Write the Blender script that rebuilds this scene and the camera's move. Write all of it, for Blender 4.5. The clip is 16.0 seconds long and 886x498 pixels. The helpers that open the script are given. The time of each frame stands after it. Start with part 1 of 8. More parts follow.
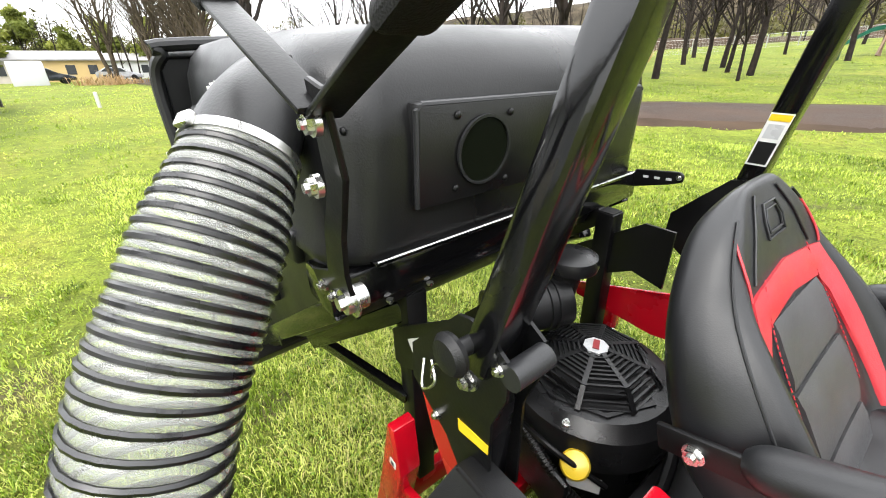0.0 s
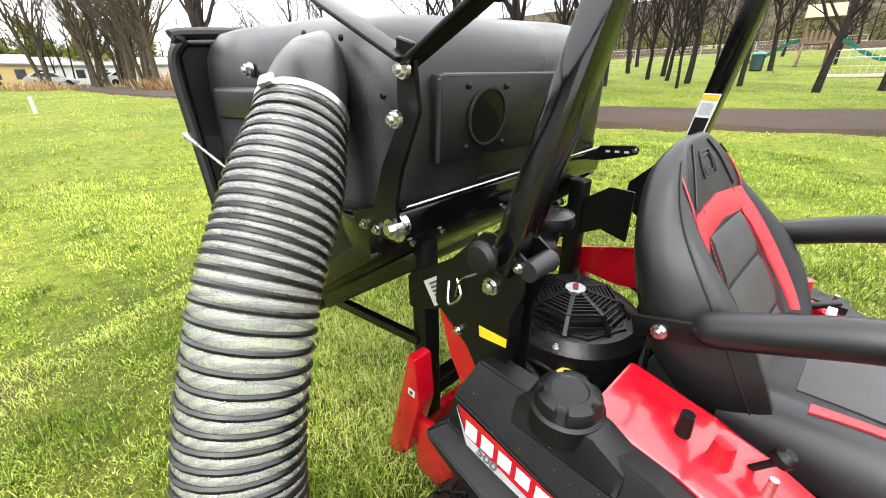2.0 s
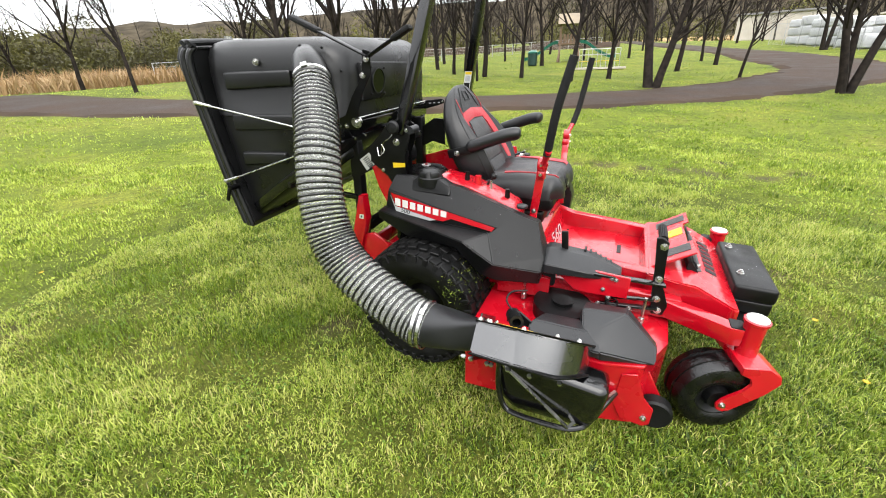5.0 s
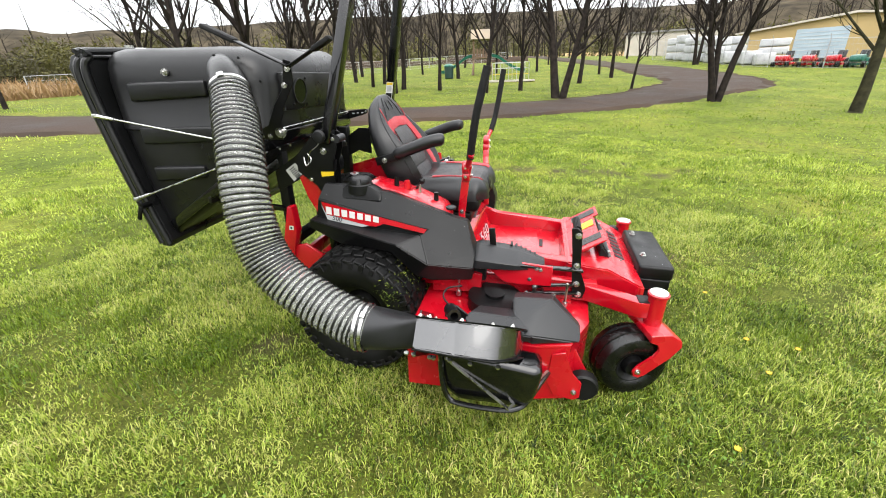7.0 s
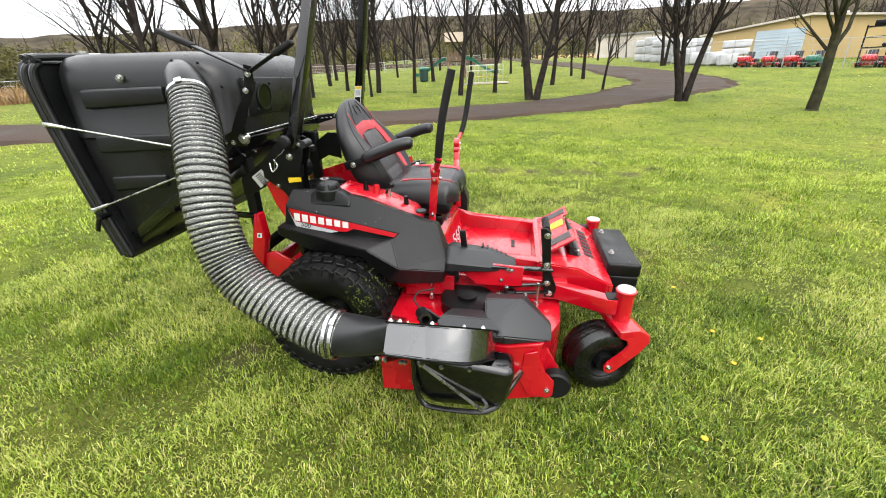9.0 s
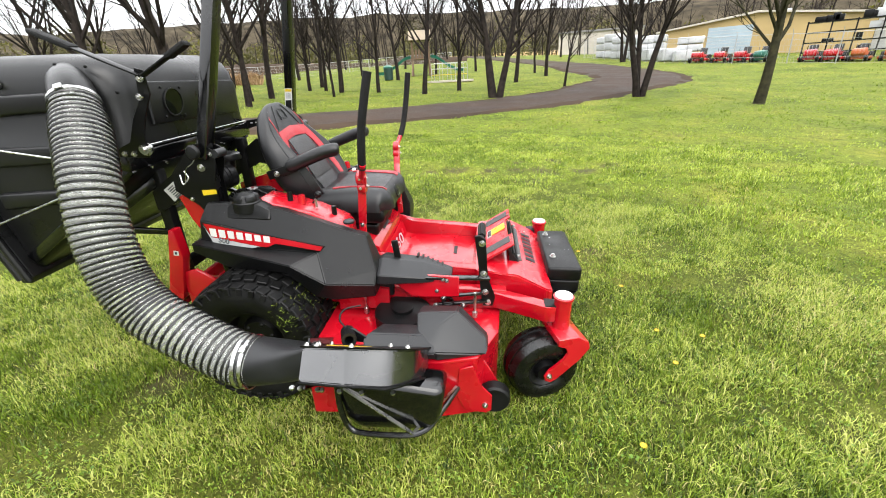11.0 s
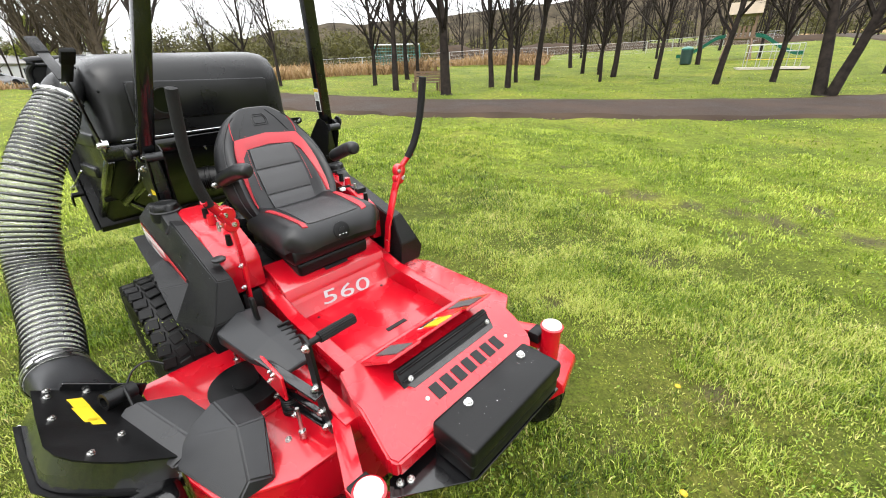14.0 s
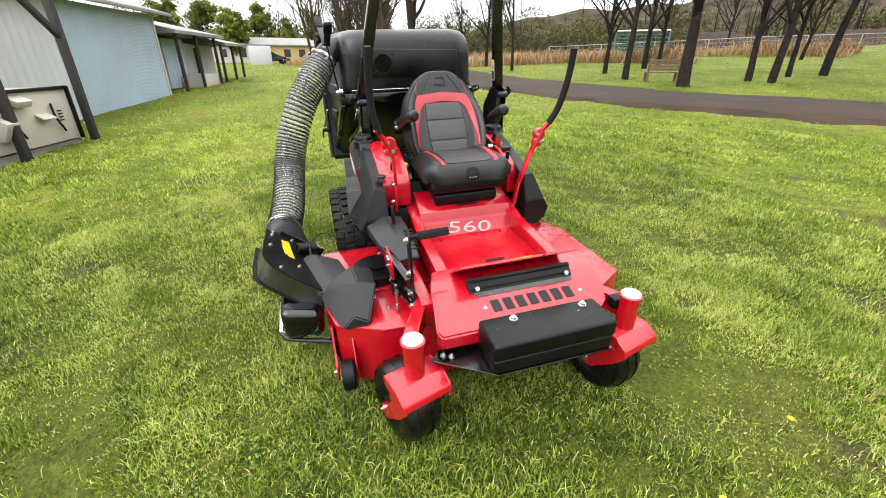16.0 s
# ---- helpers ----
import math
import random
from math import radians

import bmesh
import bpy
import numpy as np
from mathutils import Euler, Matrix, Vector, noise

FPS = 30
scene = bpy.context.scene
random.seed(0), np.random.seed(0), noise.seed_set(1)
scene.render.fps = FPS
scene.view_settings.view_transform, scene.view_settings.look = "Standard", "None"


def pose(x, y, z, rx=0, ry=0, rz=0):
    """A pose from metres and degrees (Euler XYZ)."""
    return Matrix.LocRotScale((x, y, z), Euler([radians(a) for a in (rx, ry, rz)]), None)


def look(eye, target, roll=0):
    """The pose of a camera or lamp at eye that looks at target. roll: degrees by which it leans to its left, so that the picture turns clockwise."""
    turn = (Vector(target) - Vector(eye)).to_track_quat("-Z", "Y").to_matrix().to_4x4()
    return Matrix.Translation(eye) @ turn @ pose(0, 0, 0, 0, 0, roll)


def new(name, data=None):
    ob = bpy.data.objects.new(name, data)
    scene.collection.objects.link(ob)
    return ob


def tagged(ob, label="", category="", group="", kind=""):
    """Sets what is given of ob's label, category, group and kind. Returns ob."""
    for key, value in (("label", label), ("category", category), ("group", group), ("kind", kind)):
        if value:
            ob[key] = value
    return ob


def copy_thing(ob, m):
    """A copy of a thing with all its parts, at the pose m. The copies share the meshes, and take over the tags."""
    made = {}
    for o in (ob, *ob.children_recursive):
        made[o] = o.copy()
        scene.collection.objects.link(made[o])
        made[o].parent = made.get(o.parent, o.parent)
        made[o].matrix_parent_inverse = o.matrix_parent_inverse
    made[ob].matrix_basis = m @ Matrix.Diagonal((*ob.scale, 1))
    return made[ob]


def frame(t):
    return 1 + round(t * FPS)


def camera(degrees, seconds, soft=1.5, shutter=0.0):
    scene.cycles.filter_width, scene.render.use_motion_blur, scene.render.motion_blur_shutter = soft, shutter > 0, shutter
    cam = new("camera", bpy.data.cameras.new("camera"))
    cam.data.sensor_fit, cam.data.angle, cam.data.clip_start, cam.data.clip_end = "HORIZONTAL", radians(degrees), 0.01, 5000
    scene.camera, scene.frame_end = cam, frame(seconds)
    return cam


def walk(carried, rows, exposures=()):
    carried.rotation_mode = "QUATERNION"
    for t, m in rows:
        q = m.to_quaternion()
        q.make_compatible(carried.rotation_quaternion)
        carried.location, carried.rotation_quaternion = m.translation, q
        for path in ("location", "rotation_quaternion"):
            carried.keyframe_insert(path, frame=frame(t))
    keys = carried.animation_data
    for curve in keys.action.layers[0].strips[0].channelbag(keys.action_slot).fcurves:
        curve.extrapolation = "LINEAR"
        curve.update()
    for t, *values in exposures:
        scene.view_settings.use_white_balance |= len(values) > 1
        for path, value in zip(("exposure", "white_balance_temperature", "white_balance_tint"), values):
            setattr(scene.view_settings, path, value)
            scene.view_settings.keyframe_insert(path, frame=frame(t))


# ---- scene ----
cam = camera(94.9, 16.0, soft=1.0)
PATH = [
    (0, (0.016, -0.004, 1.59), (-0.026, 1.823, 0.777), -1.3),
    (0.5, (0.012, -0.017, 1.584), (-0.036, 1.81, 0.773), -1.2),
    (1, (0.002, -0.031, 1.577), (-0.038, 1.798, 0.769), -1.2),
    (1.5, (-0.034, -0.084, 1.551), (-0.01, 1.751, 0.754), -1.0),
    (2, (-0.108, -0.212, 1.537), (0.037, 1.622, 0.751), -0.9),
    (2.4, (-0.274, -0.438, 1.537), (0.054, 1.378, 0.765), -0.6),
    (2.5, (-0.314, -0.464, 1.541), (0.051, 1.343, 0.765), -0.6),
    (3, (-0.51, -0.714, 1.539), (0.077, 1.035, 0.769), -0.9),
    (3.5, (-0.551, -1.006, 1.484), (0.128, 0.71, 0.715), -1.2),
    (4, (-0.66, -1.287, 1.465), (0.093, 0.397, 0.693), -1.1),
    (4.2, (-0.684, -1.359, 1.502), (0.057, 0.309, 0.686), -1.5),
    (6.3, (-0.793, -1.589, 1.473), (0.287, -0.092, 0.704), -1.8),
    (6.5, (-0.79, -1.589, 1.472), (0.311, -0.106, 0.703), -1.8),
    (7, (-0.803, -1.588, 1.48), (0.33, -0.13, 0.71), -2.0),
    (7.5, (-0.801, -1.589, 1.483), (0.349, -0.144, 0.715), -2.1),
    (8, (-0.802, -1.593, 1.488), (0.36, -0.158, 0.718), -2.2),
    (8.5, (-0.781, -1.608, 1.483), (0.398, -0.186, 0.715), -2.3),
    (10.8, (-0.615, -1.657, 1.481), (0.689, -0.347, 0.716), -3.2),
    (11, (-0.531, -1.676, 1.488), (0.767, -0.367, 0.712), -3.2),
    (11.5, (-0.333, -1.687, 1.488), (0.958, -0.373, 0.709), -3.3),
    (12, (-0.032, -1.675, 1.493), (1.212, -0.318, 0.712), -3.3),
    (12.5, (0.289, -1.715, 1.497), (1.423, -0.265, 0.717), -3.2),
    (13, (0.618, -1.794, 1.532), (1.552, -0.209, 0.746), -2.7),
    (13.5, (0.956, -1.734, 1.55), (1.601, -0.015, 0.756), -1.8),
    (14, (1.183, -1.656, 1.561), (1.434, 0.156, 0.754), -1.4),
    (14.5, (1.329, -1.725, 1.53), (1.152, 0.088, 0.704), -0.8),
    (15, (1.445, -1.873, 1.5), (0.949, -0.121, 0.672), -0.1),
    (15.5, (1.586, -1.997, 1.48), (0.949, -0.298, 0.637), -0.2),
    (16, (1.643, -2.009, 1.472), (0.977, -0.322, 0.629), 0.2),
]
walk(cam, [(t, look(eye, target, roll)) for t, eye, target, roll in PATH], [(0, 1.60), (2, 1.50), (4, 1.12), (8, 1.05), (12.5, 1.12), (14, 1.05), (16, 0.95)])

# ---- sky and light: bright overcast, the zenith about three times as bright as the horizon ----
world = bpy.data.worlds.new("overcast_sky")
scene.world = world
world.use_nodes = True
wn, wl = world.node_tree.nodes, world.node_tree.links
wn.clear()
w_out = wn.new("ShaderNodeOutputWorld")
w_bg = wn.new("ShaderNodeBackground")
w_sky = wn.new("ShaderNodeTexSky")
w_sky.sky_type, w_sky.sun_disc = "NISHITA", False
w_sky.sun_elevation, w_sky.sun_rotation = radians(48), radians(200)
w_gain = wn.new("ShaderNodeVectorMath")
w_gain.operation = "SCALE"
w_gain.inputs["Scale"].default_value = 0.11
w_co = wn.new("ShaderNodeTexCoord")
w_map = wn.new("ShaderNodeMapping")
w_map.inputs["Scale"].default_value = (1.0, 1.0, 3.5)
w_noise = wn.new("ShaderNodeTexNoise")
w_noise.inputs["Scale"].default_value, w_noise.inputs["Detail"].default_value = 2.2, 5
w_ramp = wn.new("ShaderNodeValToRGB")
w_ramp.color_ramp.elements[0].position, w_ramp.color_ramp.elements[0].color = 0.30, (0.86, 0.87, 0.88, 1)
w_ramp.color_ramp.elements[1].position, w_ramp.color_ramp.elements[1].color = 0.66, (1.0, 1.0, 1.0, 1)
w_mix = wn.new("ShaderNodeMix")
w_mix.data_type = "RGBA"
w_mix.inputs["Factor"].default_value = 0.88
wl.new(w_sky.outputs["Color"], w_gain.inputs[0])
wl.new(w_co.outputs["Generated"], w_map.inputs["Vector"])
wl.new(w_map.outputs["Vector"], w_noise.inputs["Vector"])
wl.new(w_noise.outputs["Fac"], w_ramp.inputs["Fac"])
wl.new(w_gain.outputs["Vector"], w_mix.inputs["A"])
wl.new(w_ramp.outputs["Color"], w_mix.inputs["B"])
w_sep = wn.new("ShaderNodeSeparateXYZ")
w_rise = wn.new("ShaderNodeMapRange")
w_rise.inputs["From Min"].default_value, w_rise.inputs["From Max"].default_value = 0.0, 1.0
w_rise.inputs["To Min"].default_value, w_rise.inputs["To Max"].default_value = 0.36, 1.25
w_over = wn.new("ShaderNodeVectorMath")
w_over.operation = "SCALE"
wl.new(w_co.outputs["Generated"], w_sep.inputs["Vector"])
wl.new(w_sep.outputs["Z"], w_rise.inputs["Value"])
wl.new(w_mix.outputs["Result"], w_over.inputs[0])
wl.new(w_rise.outputs["Result"], w_over.inputs["Scale"])
wl.new(w_over.outputs["Vector"], w_bg.inputs["Color"])
w_bg.inputs["Strength"].default_value = 2.3
wl.new(w_bg.outputs["Background"], w_out.inputs["Surface"])

sun = new("sun", bpy.data.lights.new("sun", "SUN"))
sun.data.energy, sun.data.angle, sun.data.color = 1.5, radians(50), (1.0, 0.97, 0.92)
sun.matrix_world = look((-8, -22, 24), (0, 0, 0))


# ---- materials ----
def mat(name, colour, rough=0.5, metal=0.0, vary=0.12, scale=6.0, fine=90.0, bump=0.08, coat=0.0, dark=None, spec=0.5, rough_vary=0.12, space="Object", detail=4):
    """A surface with broad colour variation, fine grain relief and uneven gloss."""
    m = bpy.data.materials.new(name)
    m.use_nodes = True
    n, l = m.node_tree.nodes, m.node_tree.links
    b = n["Principled BSDF"]
    co = n.new("ShaderNodeTexCoord")
    big = n.new("ShaderNodeTexNoise")
    big.inputs["Scale"].default_value, big.inputs["Detail"].default_value = scale, detail
    small = n.new("ShaderNodeTexNoise")
    small.inputs["Scale"].default_value, small.inputs["Detail"].default_value = fine, 3
    l.new(co.outputs[space], big.inputs["Vector"])
    l.new(co.outputs[space], small.inputs["Vector"])
    ramp = n.new("ShaderNodeValToRGB")
    lo = dark if dark else tuple(c * (1 - vary) for c in colour)
    hi = tuple(min(1, c * (1 + vary)) for c in colour)
    ramp.color_ramp.elements[0].position, ramp.color_ramp.elements[0].color = 0.32, (*lo, 1)
    ramp.color_ramp.elements[1].position, ramp.color_ramp.elements[1].color = 0.68, (*hi, 1)
    l.new(big.outputs["Fac"], ramp.inputs["Fac"])
    l.new(ramp.outputs["Color"], b.inputs["Base Color"])
    r = n.new("ShaderNodeMapRange")
    r.inputs["From Min"].default_value, r.inputs["From Max"].default_value = 0.3, 0.7
    r.inputs["To Min"].default_value, r.inputs["To Max"].default_value = max(0.02, rough - rough_vary), min(1, rough + rough_vary)
    l.new(big.outputs["Fac"], r.inputs["Value"])
    l.new(r.outputs["Result"], b.inputs["Roughness"])
    if bump:
        bp = n.new("ShaderNodeBump")
        bp.inputs["Strength"].default_value, bp.inputs["Distance"].default_value = bump, 0.01
        l.new(small.outputs["Fac"], bp.inputs["Height"])
        l.new(bp.outputs["Normal"], b.inputs["Normal"])
    b.inputs["Metallic"].default_value = metal
    b.inputs["Coat Weight"].default_value = coat
    b.inputs["Coat Roughness"].default_value = 0.06
    b.inputs["Specular IOR Level"].default_value = spec
    return m


M_RED = mat("red_gloss_paint", (0.33, 0.0022, 0.0088), 0.26, vary=0.12, scale=5, fine=160, bump=0.02, coat=0.5, spec=0.4)
M_BLACK = mat("black_gloss_paint", (0.0022, 0.0022, 0.0025), 0.18, vary=0.2, scale=7, fine=140, bump=0.02, coat=0.35, spec=0.4)
M_SATIN = mat("black_satin_steel", (0.0022, 0.0022, 0.0024), 0.40, vary=0.25, scale=8, fine=200, bump=0.05, spec=0.22)
M_HOP = mat("black_moulded_plastic", (0.0048, 0.0049, 0.0052), 0.36, vary=0.25, scale=4, fine=260, bump=0.08, spec=0.34)
M_FEND = mat("dark_grey_textured_plastic", (0.0034, 0.0035, 0.0038), 0.38, vary=0.3, scale=6, fine=420, bump=0.14, spec=0.26)
M_COVER = mat("grey_black_cover_plastic", (0.0105, 0.0108, 0.0118), 0.38, vary=0.18, scale=6, fine=400, bump=0.10, spec=0.32)
M_WET = mat("wet_tyre_rubber", (0.0026, 0.0026, 0.0026), 0.26, vary=0.4, scale=14, fine=120, bump=0.2, spec=0.38)
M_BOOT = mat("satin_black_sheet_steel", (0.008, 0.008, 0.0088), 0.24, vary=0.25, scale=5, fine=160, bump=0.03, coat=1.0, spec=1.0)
M_RUBBER = mat("tyre_rubber", (0.0036, 0.0036, 0.0036), 0.52, vary=0.4, scale=12, fine=150, bump=0.15, spec=0.2)
M_FOAM = mat("black_foam_grip", (0.0058, 0.0058, 0.0061), 0.72, vary=0.15, scale=20, fine=500, bump=0.35, spec=0.2)
M_VINYL = mat("charcoal_vinyl", (0.0066, 0.0068, 0.0076), 0.40, vary=0.14, scale=9, fine=420, bump=0.05, spec=0.36)
M_VINYL_MID = mat("grey_vinyl_panel", (0.021, 0.0208, 0.0222), 0.52, vary=0.12, scale=9, fine=360, bump=0.16)
M_VINYL_RED = mat("red_vinyl", (0.286, 0.0121, 0.01925), 0.46, vary=0.10, scale=9, fine=360, bump=0.12)
M_STEEL = mat("zinc_plated_steel", (0.496, 0.496, 0.48), 0.30, metal=1.0, vary=0.15, scale=30, fine=200, bump=0.05)
M_CAP = mat("white_cap_plastic", (0.4464, 0.4464, 0.434), 0.4, vary=0.08, scale=14, bump=0.02)
M_ENGINE = mat("engine_black_cover", (0.005, 0.005, 0.0054), 0.32, vary=0.2, scale=10, fine=300, bump=0.10, spec=0.3)
M_YELLOW = mat("yellow_label", (0.496, 0.3472, 0.0124), 0.35, vary=0.06, scale=20, bump=0.0)
M_WHITE = mat("white_label", (0.4836, 0.4836, 0.4712), 0.4, vary=0.05, scale=20, bump=0.0)
M_SILVER = mat("silver_label", (0.3224, 0.3286, 0.3348), 0.35, vary=0.05, scale=20, bump=0.0)
M_INK = mat("black_print", (0.006, 0.006, 0.0065), 0.5, spec=0.25, vary=0.1, scale=30, bump=0.0)
M_GREYINK = mat("grey_print", (0.066, 0.0715, 0.077), 0.5, vary=0.1, scale=30, bump=0.0)
M_GRIP = mat("grey_grip_tape", (0.055, 0.055, 0.055), 0.85, vary=0.2, scale=30, fine=700, bump=0.5)
M_REDGRIP = mat("dark_red_print", (0.165, 0.0055, 0.00825), 0.5, vary=0.1, scale=20, bump=0.0)


def smoked(name, colour, rough, through_light, alpha_tint=0.0):
    m = bpy.data.materials.new(name)
    m.use_nodes = True
    b = m.node_tree.nodes["Principled BSDF"]
    b.inputs["Base Color"].default_value = (*colour, 1)
    b.inputs["Roughness"].default_value = rough
    b.inputs["Transmission Weight"].default_value = through_light
    b.inputs["IOR"].default_value = 1.2
    return m


M_LENS = smoked("smoked_window_plastic", (0.004, 0.005, 0.003), 0.05, 0.0)
M_HOSE = mat("clear_ribbed_hose_film", (0.38, 0.39, 0.365), 0.14, vary=0.08, scale=9, fine=60, bump=0.0, coat=1.0)
_hn, _hl = M_HOSE.node_tree.nodes, M_HOSE.node_tree.links
_clear = _hn.new("ShaderNodeBsdfTransparent")
_clear.inputs["Color"].default_value = (0.93, 0.95, 0.90, 1)
_film = _hn.new("ShaderNodeMixShader")
_film.inputs["Fac"].default_value = 0.34
_hl.new(_clear.outputs["BSDF"], _film.inputs[1])
_hl.new(_hn["Principled BSDF"].outputs["BSDF"], _film.inputs[2])
_hl.new(_film.outputs["Shader"], _hn["Material Output"].inputs["Surface"])
M_COIL = mat("black_hose_coil", (0.004, 0.004, 0.0045), 0.30, vary=0.2, scale=20, bump=0.03)


def tinted(name, lo, mid, hi, rough=0.6, trans=0.25, bright=None):
    """Leaf-like surface coloured by a per-blade value."""
    m = bpy.data.materials.new(name)
    m.use_nodes = True
    n, l = m.node_tree.nodes, m.node_tree.links
    b = n["Principled BSDF"]
    at = n.new("ShaderNodeAttribute")
    at.attribute_name = "tint"
    ramp = n.new("ShaderNodeValToRGB")
    e = ramp.color_ramp.elements
    e[0].position, e[0].color = 0.0, (*lo, 1)
    e[1].position, e[1].color = 1.0, (*hi, 1)
    k = e.new(0.55)
    k.color = (*mid, 1)
    if bright:
        k = e.new(0.80)
        k.color = (*bright, 1)
    l.new(at.outputs["Fac"], ramp.inputs["Fac"])
    l.new(ramp.outputs["Color"], b.inputs["Base Color"])
    b.inputs["Roughness"].default_value = rough
    b.inputs["Specular IOR Level"].default_value = 0.24
    tr = n.new("ShaderNodeBsdfTranslucent")
    l.new(ramp.outputs["Color"], tr.inputs["Color"])
    mx = n.new("ShaderNodeMixShader")
    mx.inputs["Fac"].default_value = trans
    l.new(b.outputs["BSDF"], mx.inputs[1])
    l.new(tr.outputs["BSDF"], mx.inputs[2])
    l.new(mx.outputs["Shader"], n["Material Output"].inputs["Surface"])
    return m


M_BLADE = tinted("grass_blade", (0.009, 0.028, 0.003), (0.160, 0.232, 0.020), (0.46, 0.38, 0.19), 0.36, 0.25, (0.385, 0.450, 0.082))
M_WEED = tinted("clover_leaf", (0.0275, 0.0715, 0.0066), (0.0935, 0.1705, 0.0165), (0.187, 0.2585, 0.033), 0.42, 0.2)
M_BUSH = tinted("spring_foliage", (0.026, 0.022, 0.011), (0.066, 0.062, 0.018), (0.150, 0.142, 0.026))
M_SPRING = tinted("fresh_leaves", (0.055, 0.0715, 0.011), (0.1265, 0.1485, 0.022), (0.231, 0.242, 0.044))
M_DEEP = tinted("deep_green_leaves", (0.0385, 0.04675, 0.0099), (0.0935, 0.1045, 0.01925), (0.154, 0.1595, 0.033))
M_REED = tinted("dry_reeds", (0.11, 0.066, 0.032), (0.28, 0.175, 0.080), (0.38, 0.275, 0.150))


def lawn_material():
    m = bpy.data.materials.new("lawn")
    m.use_nodes = True
    n, l = m.node_tree.nodes, m.node_tree.links
    b = n["Principled BSDF"]
    co = n.new("ShaderNodeTexCoord")

    def noise_at(scale, detail=4.0, rough=0.55):
        t = n.new("ShaderNodeTexNoise")
        t.inputs["Scale"].default_value, t.inputs["Detail"].default_value = scale, detail
        t.inputs["Roughness"].default_value = rough
        l.new(co.outputs["Object"], t.inputs["Vector"])
        return t

    def ramp_of(src, stops):
        r = n.new("ShaderNodeValToRGB")
        e = r.color_ramp.elements
        e[0].position, e[0].color = stops[0][0], (*stops[0][1], 1)
        e[1].position, e[1].color = stops[-1][0], (*stops[-1][1], 1)
        for p, c in stops[1:-1]:
            e.new(p).color = (*c, 1)
        l.new(src, r.inputs["Fac"])
        return r

    def mixed(a, c, f, mode="MIX"):
        x = n.new("ShaderNodeMix")
        x.data_type, x.blend_type = "RGBA", mode
        if isinstance(f, float):
            x.inputs["Factor"].default_value = f
        else:
            l.new(f, x.inputs["Factor"])
        l.new(a, x.inputs["A"])
        l.new(c, x.inputs["B"])
        return x.outputs["Result"]

    patch = ramp_of(noise_at(0.55, 5).outputs["Fac"], [(0.30, (0.074, 0.106, 0.013)), (0.50, (0.124, 0.160, 0.020)), (0.70, (0.178, 0.190, 0.032))])
    tuft = ramp_of(noise_at(7.0, 5, 0.65).outputs["Fac"], [(0.30, (0.30, 0.28, 0.30)), (0.50, (0.9, 0.9, 0.9)), (0.72, (1.40, 1.32, 1.2))])
    fine = ramp_of(noise_at(60.0, 3, 0.7).outputs["Fac"], [(0.32, (0.12, 0.11, 0.13)), (0.64, (1.3, 1.28, 1.2))])
    # Darker ground near the mower: thatch, with shade between the blades painted in.
    sward_shade = n.new("ShaderNodeAttribute")
    sward_shade.attribute_name = "sward_shade"
    thatch_shade = ramp_of(noise_at(22.0, 5, 0.7).outputs["Fac"], [(0.30, (0.008, 0.011, 0.003)), (0.50, (0.026, 0.032, 0.006)), (0.72, (0.070, 0.060, 0.022))])
    c1 = mixed(patch.outputs["Color"], tuft.outputs["Color"], 0.75, "MULTIPLY")
    c2 = mixed(c1, fine.outputs["Color"], 0.9, "MULTIPLY")
    soil = ramp_of(noise_at(30.0, 4).outputs["Fac"], [(0.3, (0.03025, 0.0231, 0.0154)), (0.7, (0.0715, 0.055, 0.0341))])
    bare = ramp_of(noise_at(1.3, 6, 0.7).outputs["Fac"], [(0.62, (0, 0, 0)), (0.70, (1, 1, 1))])
    half = n.new("ShaderNodeMath")
    half.operation = "MULTIPLY"
    half.inputs[1].default_value = 0.65
    l.new(bare.outputs["Color"], half.inputs[0])
    worn = n.new("ShaderNodeAttribute")
    worn.attribute_name = "worn"
    rag = n.new("ShaderNodeMath")
    rag.operation, rag.use_clamp = "MULTIPLY_ADD", True
    l.new(worn.outputs["Fac"], rag.inputs[0])
    rag.inputs[1].default_value = 0.85
    l.new(half.outputs["Value"], rag.inputs[2])
    c2 = mixed(c2, thatch_shade.outputs["Color"], sward_shade.outputs["Fac"])
    c3 = mixed(c2, soil.outputs["Color"], rag.outputs["Value"])
    l.new(c3, b.inputs["Base Color"])
    b.inputs["Roughness"].default_value = 0.75
    b.inputs["Specular IOR Level"].default_value = 0.06
    bp = n.new("ShaderNodeBump")
    bp.inputs["Strength"].default_value, bp.inputs["Distance"].default_value = 0.7, 0.03
    l.new(noise_at(45.0, 4, 0.7).outputs["Fac"], bp.inputs["Height"])
    l.new(bp.outputs["Normal"], b.inputs["Normal"])
    return m


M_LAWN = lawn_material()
M_PATH = mat("wet_dark_gravel_path", (0.034, 0.0232, 0.0175), 0.80, vary=0.35, scale=0.8, fine=40, bump=0.5, rough_vary=0.15, detail=8, spec=0.11)
M_BARK = mat("dark_bark", (0.0175, 0.0138, 0.0115), 0.85, spec=0.1, vary=0.55, scale=6, fine=30, bump=0.9)
M_MOSS = mat("mossy_bark", (0.024, 0.0225, 0.0115), 0.9, vary=0.55, scale=5, fine=30, bump=0.8, spec=0.1)
M_TWIG = mat("brown_budding_twigs", (0.04675, 0.0363, 0.0231), 0.85, spec=0.2, vary=0.35, scale=5, fine=30, bump=0.3)
M_HILL = mat("wooded_hill", (0.044, 0.036, 0.024), 0.95, vary=0.55, scale=0.12, fine=1.2, bump=1.0, detail=10, spec=0.03)
